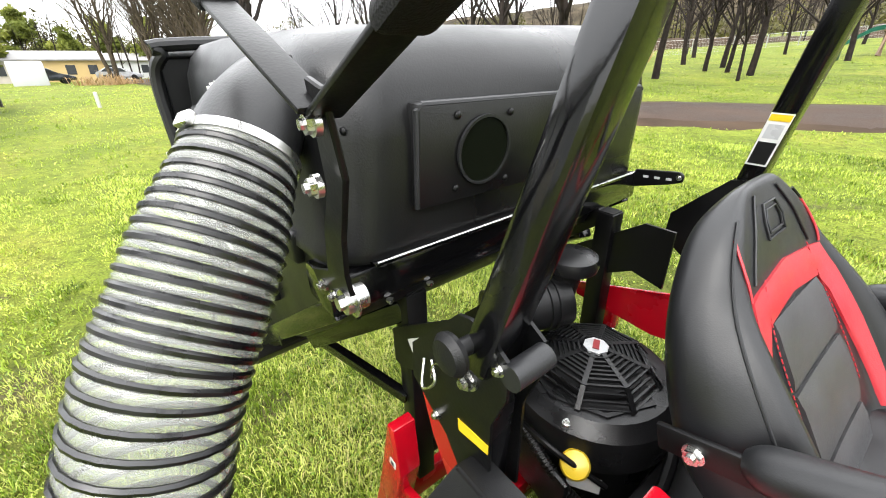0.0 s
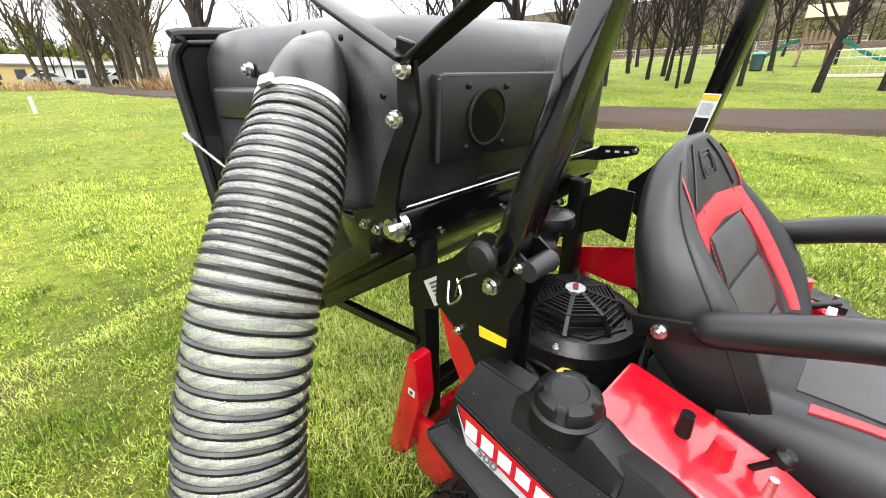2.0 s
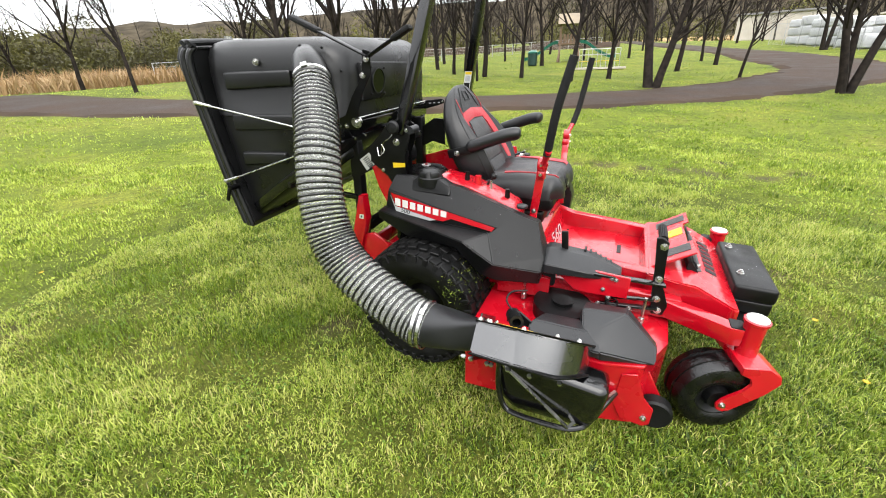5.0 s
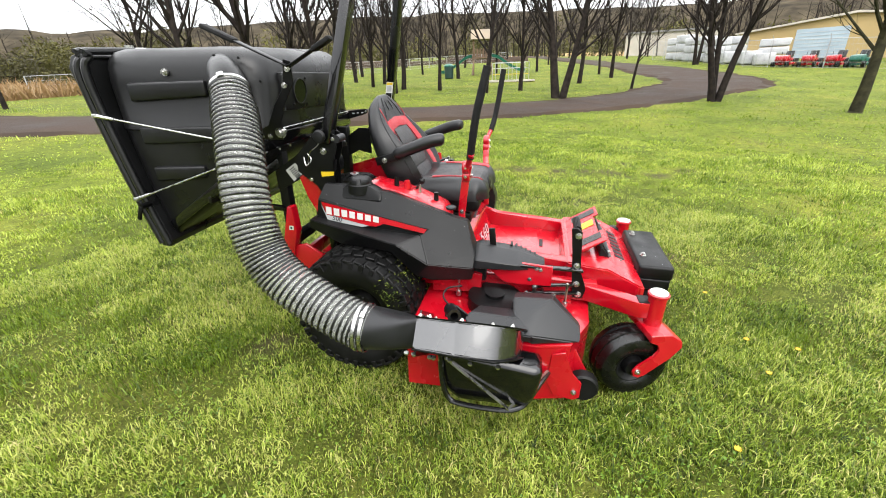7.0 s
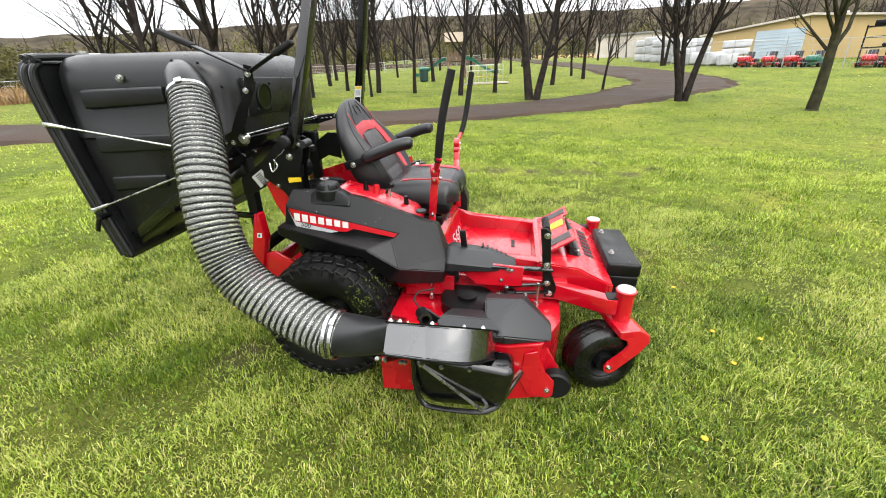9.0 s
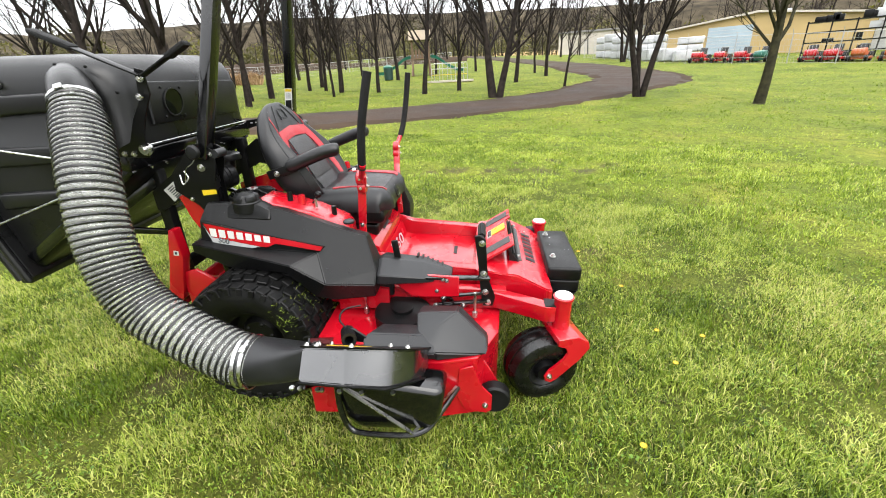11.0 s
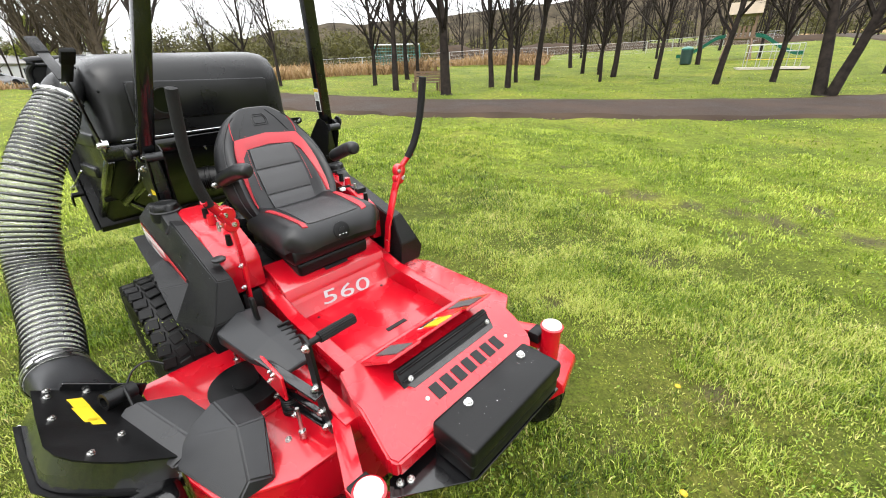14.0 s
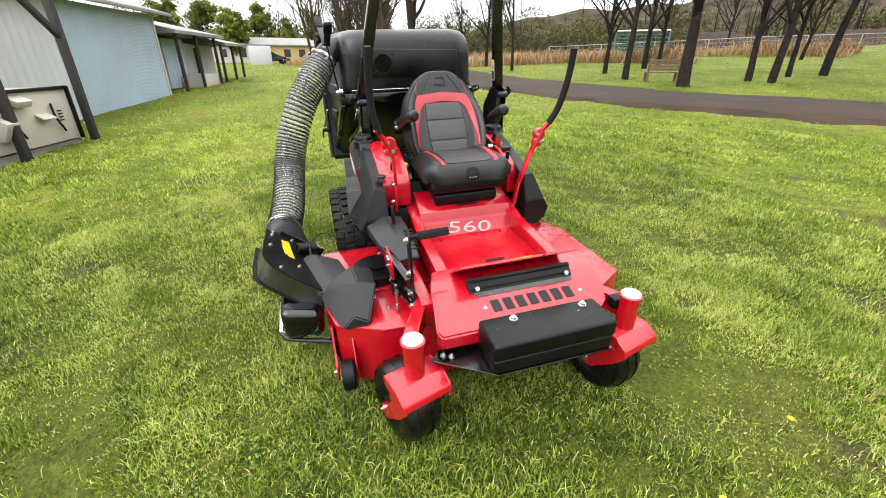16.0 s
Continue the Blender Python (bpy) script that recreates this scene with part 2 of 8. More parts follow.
M_FIELD = mat("tan_field", (0.27, 0.185, 0.092), 0.95, vary=0.15, scale=0.05, fine=1.0, bump=0.2, spec=0.04)
M_MULCH = mat("dark_earth_bank", (0.036, 0.0245, 0.0165), 0.95, vary=0.35, scale=0.9, fine=12.0, bump=0.6, spec=0.05)
M_WOOD = mat("weathered_wood", (0.11, 0.06875, 0.04125), 0.75, vary=0.3, scale=6, fine=40, bump=0.3)
M_GREEN = mat("green_plastic", (0.0066, 0.0935, 0.066), 0.35, vary=0.15, scale=4, bump=0.02)
M_BIN = mat("dark_green_bin", (0.0045, 0.026, 0.02), 0.45, vary=0.15, scale=4, bump=0.02)
M_TANROOF = mat("tan_canvas", (0.198, 0.1595, 0.11), 0.8, vary=0.15, scale=2, bump=0.1)
M_TAN = mat("yellow_steel_cladding", (0.363, 0.2585, 0.11), 0.5, vary=0.08, scale=0.4, fine=3, bump=0.1)
M_PALE = mat("pale_cladding", (0.407, 0.4125, 0.4235), 0.5, vary=0.08, scale=0.6, fine=5, bump=0.1)
M_BLUE = mat("pale_blue_corrugated_steel", (0.3025, 0.374, 0.44), 0.42, vary=0.08, scale=0.8, fine=12, bump=0.05)
M_CREAM = mat("cream_sheet_metal", (0.396, 0.3575, 0.308), 0.45, vary=0.10, scale=1.5, fine=12, bump=0.06)
M_ROOF = mat("grey_roof", (0.165, 0.1595, 0.154), 0.7, vary=0.2, scale=1.0, bump=0.2)
M_GALV = mat("galvanised_wire", (0.32, 0.328, 0.328), 0.5, metal=0.6, vary=0.15, scale=4, bump=0.0)
M_DARKWOOD = mat("dark_timber_post", (0.018, 0.0145, 0.013), 0.8, vary=0.3, scale=5, fine=40, bump=0.3)
M_GLASSDARK = mat("dark_window_glass", (0.016, 0.019, 0.022), 0.08, vary=0.2, scale=3, bump=0.0)
M_WRAP = mat("white_wrap", (0.385, 0.3905, 0.4015), 0.35, vary=0.12, scale=1.2, fine=6, bump=0.3)
M_CARS = mat("silver_car_paint", (0.2475, 0.253, 0.264), 0.25, vary=0.1, scale=1, bump=0.0, coat=0.5)
M_ORANGE = mat("orange_paint", (0.341, 0.0715, 0.011), 0.4, vary=0.1, scale=3, bump=0.0)
M_TEAL = mat("teal_net", (0.044, 0.143, 0.132), 0.7, vary=0.2, scale=3, bump=0.0)
M_FLOWER = mat("dandelion_yellow", (0.44, 0.3025, 0.011), 0.6, vary=0.1, scale=60, bump=0.0)


# ---- mesh helpers ----
def finish(name, bm, material, smooth=35):
    bmesh.ops.remove_doubles(bm, verts=bm.verts, dist=1e-6)
    bmesh.ops.recalc_face_normals(bm, faces=bm.faces)
    me = bpy.data.meshes.new(name)
    bm.to_mesh(me)
    bm.free()
    me.materials.append(material)
    if smooth:
        me.polygons.foreach_set("use_smooth", [True] * len(me.polygons))
        me.set_sharp_from_angle(angle=radians(smooth))
    return me


def part(name, bm, material, parent=None, label="", smooth=35):
    """One mesh object under a thing or a part."""
    me = bm if isinstance(bm, bpy.types.Mesh) else finish(name, bm, material, smooth)
    ob = new(name, me)
    if parent is not None:
        ob.parent = parent
    return tagged(ob, label) if label else ob


def thing(name, m, label, category, group="", kind=""):
    ob = new(name)
    ob.empty_display_size = 0.1
    ob.matrix_world = m
    return tagged(ob, label, category, group, kind)


def box(bm, c, s, rot=None, bevel=0.0, seg=2):
    m = Matrix.Translation(c) @ (rot.to_4x4() if rot is not None else Matrix()) @ Matrix.Diagonal((*s, 1))
    vs = bmesh.ops.create_cube(bm, size=1, matrix=m)["verts"]
    if bevel:
        es = list({e for v in vs for e in v.link_edges})
        bmesh.ops.bevel(bm, geom=es, offset=bevel, segments=seg, affect="EDGES", profile=0.5, clamp_overlap=True)


def span(bm, a, b, bevel=0.0, seg=2):
    """A box from corner a to corner b."""
    box(bm, [(p + q) / 2 for p, q in zip(a, b)], [abs(q - p) for p, q in zip(a, b)], None, bevel, seg)


def frame_of(d):
    d = Vector(d).normalized()
    up = Vector((0, 0, 1)) if abs(d.z) < 0.95 else Vector((1, 0, 0))
    a = d.cross(up).normalized()
    return a, a.cross(d).normalized()


def cyl(bm, p0, p1, r0, r1=None, seg=16, cap=True):
    p0, p1 = Vector(p0), Vector(p1)
    r1 = r0 if r1 is None else r1
    a, b = frame_of(p1 - p0)
    rings = [[bm.verts.new(p + (a * math.cos(2 * math.pi * i / seg) + b * math.sin(2 * math.pi * i / seg)) * r) for i in range(seg)] for p, r in ((p0, r0), (p1, r1))]
    for i in range(seg):
        bm.faces.new((rings[0][i], rings[0][(i + 1) % seg], rings[1][(i + 1) % seg], rings[1][i]))
    if cap:
        bm.faces.new(rings[0][::-1])
        bm.faces.new(rings[1])


def skin(bm, rings, cap=True, closed=False):
    """Faces between rings of equal count."""
    vs = [[bm.verts.new(p) for p in ring] for ring in rings]
    k = len(vs[0])
    for a, b in zip(vs, vs[1:] + ([vs[0]] if closed else [])):
        for i in range(k):
            bm.faces.new((a[i], a[(i + 1) % k], b[(i + 1) % k], b[i]))
    if cap and not closed:
        bm.faces.new(vs[0][::-1])
        bm.faces.new(vs[-1])


def curve_pts(pts, n=8):
    """A smooth line through points."""
    P = [Vector(p) for p in pts]
    P = [P[0] * 2 - P[1]] + P + [P[-1] * 2 - P[-2]]
    out = []
    for i in range(1, len(P) - 2):
        for j in range(n):
            t = j / n
            out.append(0.5 * (2 * P[i] + (P[i + 1] - P[i - 1]) * t + (2 * P[i - 1] - 5 * P[i] + 4 * P[i + 1] - P[i + 2]) * t * t + (3 * P[i] - P[i - 1] - 3 * P[i + 1] + P[i + 2]) * t ** 3))
    return out + [P[-2]]


def frames_along(pts):
    out, a = [], None
    for i, p in enumerate(pts):
        d = (pts[min(i + 1, len(pts) - 1)] - pts[max(i - 1, 0)]).normalized()
        if a is None:
            a, b = frame_of(d)
        else:
            a = (a - d * a.dot(d)).normalized()
            b = a.cross(d).normalized()
        out.append((p, a, b, d))
    return out


def tube(bm, pts, r, seg=10, smooth_n=0, cap=True):
    pts = curve_pts(pts, smooth_n) if smooth_n else [Vector(p) for p in pts]
    fr = frames_along(pts)
    rad = r if callable(r) else (lambda t: r)
    skin(bm, [[p + (a * math.cos(2 * math.pi * i / seg) + b * math.sin(2 * math.pi * i / seg)) * rad(k / max(1, len(fr) - 1)) for i in range(seg)] for k, (p, a, b, d) in enumerate(fr)], cap)


def bar(bm, p0, p1, w, h, up=(0, 0, 1), bevel=0.004):
    """A rectangular bar, w across and h along up."""
    p0, p1 = Vector(p0), Vector(p1)
    d = (p1 - p0).normalized()
    s = d.cross(Vector(up)).normalized()
    u = s.cross(d)
    box(bm, (p0 + p1) / 2, ((p1 - p0).length, w, h), Matrix((d, s, u)).transposed(), bevel)


def prism(bm, poly, axis, a, b, bevel=0.0, seg=2):
    """A polygon given in the two other axes, drawn out along axis from a to b."""
    def at(p, q):
        return {"x": (q, p[0], p[1]), "y": (p[0], q, p[1]), "z": (p[0], p[1], q)}[axis]
    v0 = [bm.verts.new(at(p, a)) for p in poly]
    v1 = [bm.verts.new(at(p, b)) for p in poly]
    k = len(poly)
    fs = [bm.faces.new(v0[::-1]), bm.faces.new(v1)]
    for i in range(k):
        fs.append(bm.faces.new((v0[i], v0[(i + 1) % k], v1[(i + 1) % k], v1[i])))
    if bevel:
        es = list({e for v in v0 + v1 for e in v.link_edges})
        bmesh.ops.bevel(bm, geom=es, offset=bevel, segments=seg, affect="EDGES", profile=0.5, clamp_overlap=True)


def lathe(bm, prof, c, axis, seg=32, closed=False):
    """A profile of (radius, along) turned round axis at c."""
    c, d = Vector(c), Vector(axis).normalized()
    a, b = frame_of(d)
    rings = [[c + d * z + (a * math.cos(2 * math.pi * i / seg) + b * math.sin(2 * math.pi * i / seg)) * r for i in range(seg)] for r, z in prof]
    skin(bm, rings, cap=not closed, closed=closed)


def hexbolt(bm, p, axis, r=0.011, h=0.009, washer=1.5):
    p, d = Vector(p), Vector(axis).normalized()
    cyl(bm, p - d * 0.004, p + d * 0.002, r * washer, seg=14)
    cyl(bm, p + d * 0.0015, p + d * h, r, seg=6)
    cyl(bm, p + d * h, p + d * (h + 0.004), r * 0.55, seg=8)


def B():
    return bmesh.new()


def text_mesh(body, size, depth=0.0008, shear=0.0, bold=0.0):
    cu = bpy.data.curves.new("lettering", "FONT")
    cu.body, cu.size, cu.extrude, cu.shear, cu.offset = body, size, depth, shear, bold
    cu.align_x, cu.align_y, cu.resolution_u = "CENTER", "CENTER", 3
    ob = bpy.data.objects.new("lettering", cu)
    scene.collection.objects.link(ob)
    me = bpy.data.meshes.new_from_object(ob.evaluated_get(bpy.context.evaluated_depsgraph_get()))
    bpy.data.objects.remove(ob)
    bpy.data.curves.remove(cu)
    return me


# ---- the mower: x forward, y to its left, z up from the grass under it ----
SLOPE, BASE = 0.05, -0.035          # the lawn climbs gently towards +y


def lawn_z(x, y):
    ym = 16 + max(0.0, x + 12)
    ye = y if y < ym else ym + 0.15 * (y - ym)
    rise = 4.0 * math.log1p(math.exp(min((x - 21.0) / 4.0, 40)))
    return SLOPE * max(ye, -40.0) + BASE + 0.05 * min(rise, 45.0)


def mower_pose():
    n = Vector((0, -SLOPE, 1)).normalized()
    f = Vector((math.cos(radians(-51.5)), math.sin(radians(-51.5)), 0))
    f = (f - n * f.dot(n)).normalized()
    side = n.cross(f)
    m = Matrix((f, side, n)).transposed().to_4x4()
    m.translation = (0.64, 0.46, lawn_z(0.64, 0.46))
    return m


MOWER_POSE = mower_pose()
mower = thing("riding_mower", MOWER_POSE, "red and black zero-turn riding mower with grass collector on lawn", "riding mower")

bolt_bm = B()
hexbolt(bolt_bm, (0, 0, 0), (0, 0, 1), 0.0088, 0.008, 1.3)
BOLT = finish("bolt", bolt_bm, M_STEEL)
rivet_bm = B()
lathe(rivet_bm, [(0.009, -0.002), (0.009, 0.001), (0.006, 0.004), (0.002, 0.005)], (0, 0, 0), (0, 0, 1), 12)
RIVET = finish("screw", rivet_bm, M_SATIN)


def bolt(p, axis, parent, scale=1.0, mesh=None):
    ob = new("bolt" if mesh is None else "screw", BOLT if mesh is None else mesh)
    ob.parent = parent
    q = Vector((0, 0, 1)).rotation_difference(Vector(axis).normalized())
    ob.matrix_basis = Matrix.LocRotScale(p, q, (scale, scale, scale))
    return ob


# wheels
def rear_wheel(y_mid):
    c = (-0.23, y_mid, 0.345)
    out = -1 if y_mid < 0 else 1
    hub = B()
    lathe(hub, [(0.03, 0.05), (0.08, 0.05), (0.10, 0.02), (0.135, 0.02), (0.150, 0.09), (0.172, 0.095), (0.172, -0.10), (0.10, -0.10), (0.03, -0.09)], c, (0, out, 0), 36)
    w = part("rear_wheel", hub, M_SATIN, mower, "black steel drive wheel")
    t = B()
    lathe(t, [(0.165, 0.105), (0.185, 0.122), (0.24, 0.146), (0.29, 0.150), (0.318, 0.138), (0.330, 0.118), (0.335, 0.05), (0.336, 0), (0.335, -0.05), (0.330, -0.118), (0.318, -0.138), (0.29, -0.150), (0.24, -0.146), (0.165, -0.105)], c, (0, out, 0), 56, closed=True)
    part("tyre", t, M_RUBBER, w, "worn turf tyre with grass clippings")
    tr = B()
    n = 34
    for i in range(n):
        for row, (yy, wd, off) in enumerate(((-0.122, 0.052, 0.0), (-0.062, 0.05, 0.5), (0.0, 0.052, 0.0), (0.062, 0.05, 0.5), (0.122, 0.052, 0.0))):
            a = 2 * math.pi * (i + off) / n
            skew = 0.18 * (1 if row % 2 else -1)
            rr = 0.340 - (0.010 if abs(yy) > 0.1 else 0)
            m = Matrix.Rotation(a, 3, "Y") @ Matrix.Rotation(skew, 3, "Z")
            p = Vector(c) + Matrix.Rotation(a, 3, "Y") @ Vector((0, yy * out, rr))
            box(tr, p, (0.046, wd, 0.016), m, 0.003, 1)
        a = 2 * math.pi * (i + 0.25) / n
        p = Vector(c) + Matrix.Rotation(a, 3, "Y") @ Vector((0, 0.146 * out, 0.312))
        box(tr, p, (0.026, 0.012, 0.040), Matrix.Rotation(a, 3, "Y"), 0.003, 1)
    part("tread", tr, M_RUBBER, w)
    for i in range(5):
        a = 2 * math.pi * i / 5
        bolt(Vector(c) + Vector((0.065 * math.cos(a), 0.052 * out, 0.065 * math.sin(a))), (0, out, 0), w, 1.4, RIVET)
    return w


rear_wheel(-0.545)
rear_wheel(0.605)


def caster(y, side, swing):
    st = B()
    cyl(st, (1.285, y, 0.385), (1.285, y, 0.562), 0.043, seg=24)
    lathe(st, [(0.046, 0.0), (0.050, 0.004), (0.050, 0.014), (0.044, 0.018)], (1.285, y, 0.555), (0, 0, 1), 24)
    root = part("caster", st, M_RED, mower, "red caster spindle housing and fork")
    cp = B()
    lathe(cp, [(0.043, 0.0), (0.041, 0.006), (0.030, 0.010), (0.004, 0.011)], (1.285, y, 0.572), (0, 0, 1), 24)
    part("cap", cp, M_CAP, root, "pale grease cap")
    prof = [(1.225, 0.400), (1.33, 0.400), (1.385, 0.362), (1.395, 0.325), (1.345, 0.262), (1.235, 0.160), (1.205, 0.148), (1.178, 0.160), (1.170, 0.190), (1.190, 0.222), (1.265, 0.275), (1.285, 0.310), (1.275, 0.345), (1.225, 0.362)]
    for s in (-1, 1):
        pl = B()
        prism(pl, prof, "y", y + s * 0.105 - 0.007, y + s * 0.105 + 0.007, 0.003, 1)
        part("fork_arm", pl, M_RED, root)
        bolt((1.195, y + s * 0.113, 0.190), (0, s, 0), root, 1.25)
    yk = B()
    prism(yk, [(1.225, 0.364), (1.225, 0.402), (1.33, 0.402), (1.388, 0.362), (1.395, 0.330), (1.375, 0.325), (1.345, 0.362)], "y", y - 0.105, y + 0.105, 0.006, 2)
    part("fork_yoke", yk, M_RED, root)
    c = (1.195, y, 0.188)
    wh = B()
    lathe(wh, [(0.020, 0.085), (0.045, 0.085), (0.055, 0.050), (0.075, 0.055), (0.085, 0.075), (0.092, 0.075), (0.092, -0.075), (0.085, -0.075), (0.055, -0.050), (0.045, -0.085), (0.020, -0.085)], c, (0, 1, 0), 28)
    part("rim", wh, M_SATIN, root)
    ty = B()
    lathe(ty, [(0.088, 0.072), (0.105, 0.084), (0.140, 0.088), (0.165, 0.078), (0.178, 0.055), (0.182, 0.0), (0.178, -0.055), (0.165, -0.078), (0.140, -0.088), (0.105, -0.084), (0.088, -0.072)], c, (0, 1, 0), 40, closed=True)
    for r in (0.03, -0.03):
        lathe(ty, [(0.180, r - 0.004), (0.185, r - 0.003), (0.185, r + 0.003), (0.180, r + 0.004)], c, (0, 1, 0), 40, closed=True)
    part("tyre", ty, M_WET, root, "smooth wet pneumatic caster tyre")
    root.matrix_basis = Matrix.Translation((1.285, y, 0)) @ Matrix.Rotation(radians(swing), 4, "Z") @ Matrix.Translation((-1.285, -y, 0))
    return root


caster(-0.476, -1, 17)
caster(0.526, 1, 14)

# frame
fr = B()
for y in (-0.345, 0.395):
    span(fr, (-0.62, y - 0.03, 0.42), (1.02, y + 0.03, 0.53), 0.006)
span(fr, (0.92, -0.37, 0.425), (0.99, 0.42, 0.50), 0.006)
span(fr, (-0.60, -0.37, 0.44), (-0.53, 0.42, 0.52), 0.006)
frame_part = part("main_frame", fr, M_RED, mower, "red welded steel frame")
for y, s in ((-0.476, -1), (0.526, 1)):
    a = B()
    yi = y - s * 0.13
    prism(a, [(0.93, yi - 0.035), (0.93, yi + 0.035), (1.20, y + 0.03), (1.25, y + 0.03), (1.25, y - 0.03), (1.20, y - 0.03)], "z", 0.435, 0.520, 0.006)
    part("front_arm", a, M_RED, frame_part)
    k = B()
    box(k, (1.225, y - s * 0.012, 0.500), (0.055, 0.075, 0.05), None, 0.006)
    part("end_cap", k, M_SATIN, frame_part)

# cutting deck
dk = B()
deck_plan = [(0.11, -0.78), (0.16, -0.80), (0.72, -0.80), (0.88, -0.76), (0.98, -0.55), (1.00, -0.20), (1.00, 0.26), (0.98, 0.62), (0.86, 0.82), (0.24, 0.82), (0.11, 0.76)]
prism(dk, deck_plan, "z", 0.385, 0.405, 0.008, 2)
sk = B()
inner = [((x - 0.62) * 0.985 + 0.62, y * 0.985) for x, y in deck_plan]
k = len(deck_plan)
for z0, z1 in ((0.085, 0.39),):
    o0 = [sk.verts.new((x, y, z0)) for x, y in deck_plan]
    o1 = [sk.verts.new((x, y, z1)) for x, y in deck_plan]
    i0 = [sk.verts.new((x, y, z0)) for x, y in inner]
    i1 = [sk.verts.new((x, y, z1)) for x, y in inner]
    for i in range(k):
        j = (i + 1) % k
        sk.faces.new((o0[i], o0[j], o1[j], o1[i]))
        sk.faces.new((i0[j], i0[i], i1[i], i1[j]))
        sk.faces.new((o0[j], o0[i], i0[i], i0[j]))
deck = part("cutting_deck", dk, M_RED, mower, "red stamped steel cutting deck")
part("skirt", sk, M_RED, deck)
rb = B()
span(rb, (0.40, -0.40, 0.405), (0.90, -0.32, 0.425), 0.005)
span(rb, (0.60, -0.78, 0.405), (0.66, -0.15, 0.422), 0.005)
part("stiffener", rb, M_RED, deck)
sp = B()
cyl(sp, (0.50, -0.50, 0.405), (0.50, -0.50, 0.47), 0.14, seg=28)
cyl(sp, (0.50, -0.50, 0.47), (0.50, -0.50, 0.485), 0.05, seg=20)
part("spindle_pulley", sp, M_SATIN, deck, "dusty black belt pulley")
for p in ((0.73, -0.41, 0.405), (0.82, -0.50, 0.405), (0.70, -0.55, 0.405), (0.90, -0.62, 0.405)):
    bolt(p, (0, 0, 1), deck, 1.1)

# roller bracket at the deck's corner
br = B()
prism(br, [(0.80, 0.36), (0.86, 0.38), (0.905, 0.26), (0.950, 0.215), (0.950, 0.13), (0.925, 0.11), (0.83, 0.12), (0.79, 0.20)], "y", -0.788, -0.778, 0.002, 1)
prism(br, [(0.84, 0.36), (0.90, 0.36), (0.98, 0.22), (0.98, 0.13), (0.90, 0.13)], "y", -0.698, -0.690, 0.002, 1)
part("roller_bracket", br, M_RED, deck)
ro = B()
lathe(ro, [(0.02, -0.032), (0.066, -0.032), (0.074, -0.022), (0.074, 0.022), (0.066, 0.032), (0.02, 0.032)], (0.962, -0.735, 0.165), (0, 1, 0), 28)
part("anti_scalp_roller", ro, M_RUBBER, deck, "black rubber anti-scalp roller")
bolt((0.920, -0.79, 0.160), (0, -1, 0), deck, 1.2)

# pulley cover on the deck
cv = B()


def hull(bm, pts):
    vs = [bm.verts.new(p) for p in pts]
    r = bmesh.ops.convex_hull(bm, input=vs)
    bmesh.ops.delete(bm, geom=list({v for v in r["geom_interior"] if isinstance(v, bmesh.types.BMVert)}), context="VERTS")


hull(cv, [(0.417, -0.828, 0.566), (0.402, -0.865, 0.556), (0.690, -0.735, 0.500), (0.425, -0.905, 0.532), (0.70, -0.825, 0.470), (0.445, -0.70, 0.525), (0.66, -0.64, 0.490), (0.43, -0.71, 0.45), (0.42, -0.89, 0.47), (0.68, -0.64, 0.42), (0.70, -0.80, 0.42)])
hull(cv, [(0.601, -0.645, 0.556), (0.590, -0.640, 0.43), (0.782, -0.633, 0.562), (0.790, -0.545, 0.540), (0.610, -0.550, 0.535), (0.677, -0.738, 0.528), (0.915, -0.676, 0.460), (0.924, -0.732, 0.404), (0.928, -0.610, 0.430), (0.600, -0.545, 0.42), (0.925, -0.600, 0.395), (0.70, -0.815, 0.465), (0.62, -0.80, 0.48), (0.70, -0.80, 0.41)])
bmesh.ops.bevel(cv, geom=[e for e in cv.edges if e.calc_face_angle(0) > 0.3], offset=0.006, segments=2, affect="EDGES", clamp_overlap=True)
part("pulley_cover", cv, M_COVER, mower, "grey-black moulded pulley cover", smooth=25)

# discharge boot beside the deck
bt = B()
boot = [(0.235, -1.045), (0.40, -1.047), (0.545, -1.043), (0.590, -1.028), (0.622, -0.998), (0.645, -0.955), (0.660, -0.905), (0.668, -0.80), (0.40, -0.78), (0.235, -0.82)]


def boot_top(x, y):
    return 0.655 - 0.74 * (y + 1.045) + 0.02 * max(0, x - 0.235)


def boot_low(x, y):
    return boot_top(x, y) - min(0.128, 0.098 + 0.07 * (x - 0.235))


def boot_foot(x, y):
    """The outer sheet leans out towards its foot, less so at the front."""
    d = 0.080 - 0.03 * (x - 0.235) - 0.5 * max(0.0, x - 0.57) if y < -0.85 else 0.012
    return x, y - max(0.02, d) if y < -0.85 else y - d


v0 = [bt.verts.new((*boot_foot(x, y), boot_low(x, y))) for x, y in boot]
v1 = [bt.verts.new((x, y, boot_top(x, y))) for x, y in boot]
bt.faces.new(v0[::-1])
bt.faces.new(v1)
for i in range(len(boot)):
    j = (i + 1) % len(boot)
    bt.faces.new((v0[i], v0[j], v1[j], v1[i]))
bmesh.ops.bevel(bt, geom=bt.edges[:], offset=0.008, segments=2, affect="EDGES", clamp_overlap=True)
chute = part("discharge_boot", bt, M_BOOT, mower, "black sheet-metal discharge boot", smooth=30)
grown = [(x + (0.012 if x > 0.5 else 0), y - (0.014 if y < -0.85 else 0)) for x, y in boot]
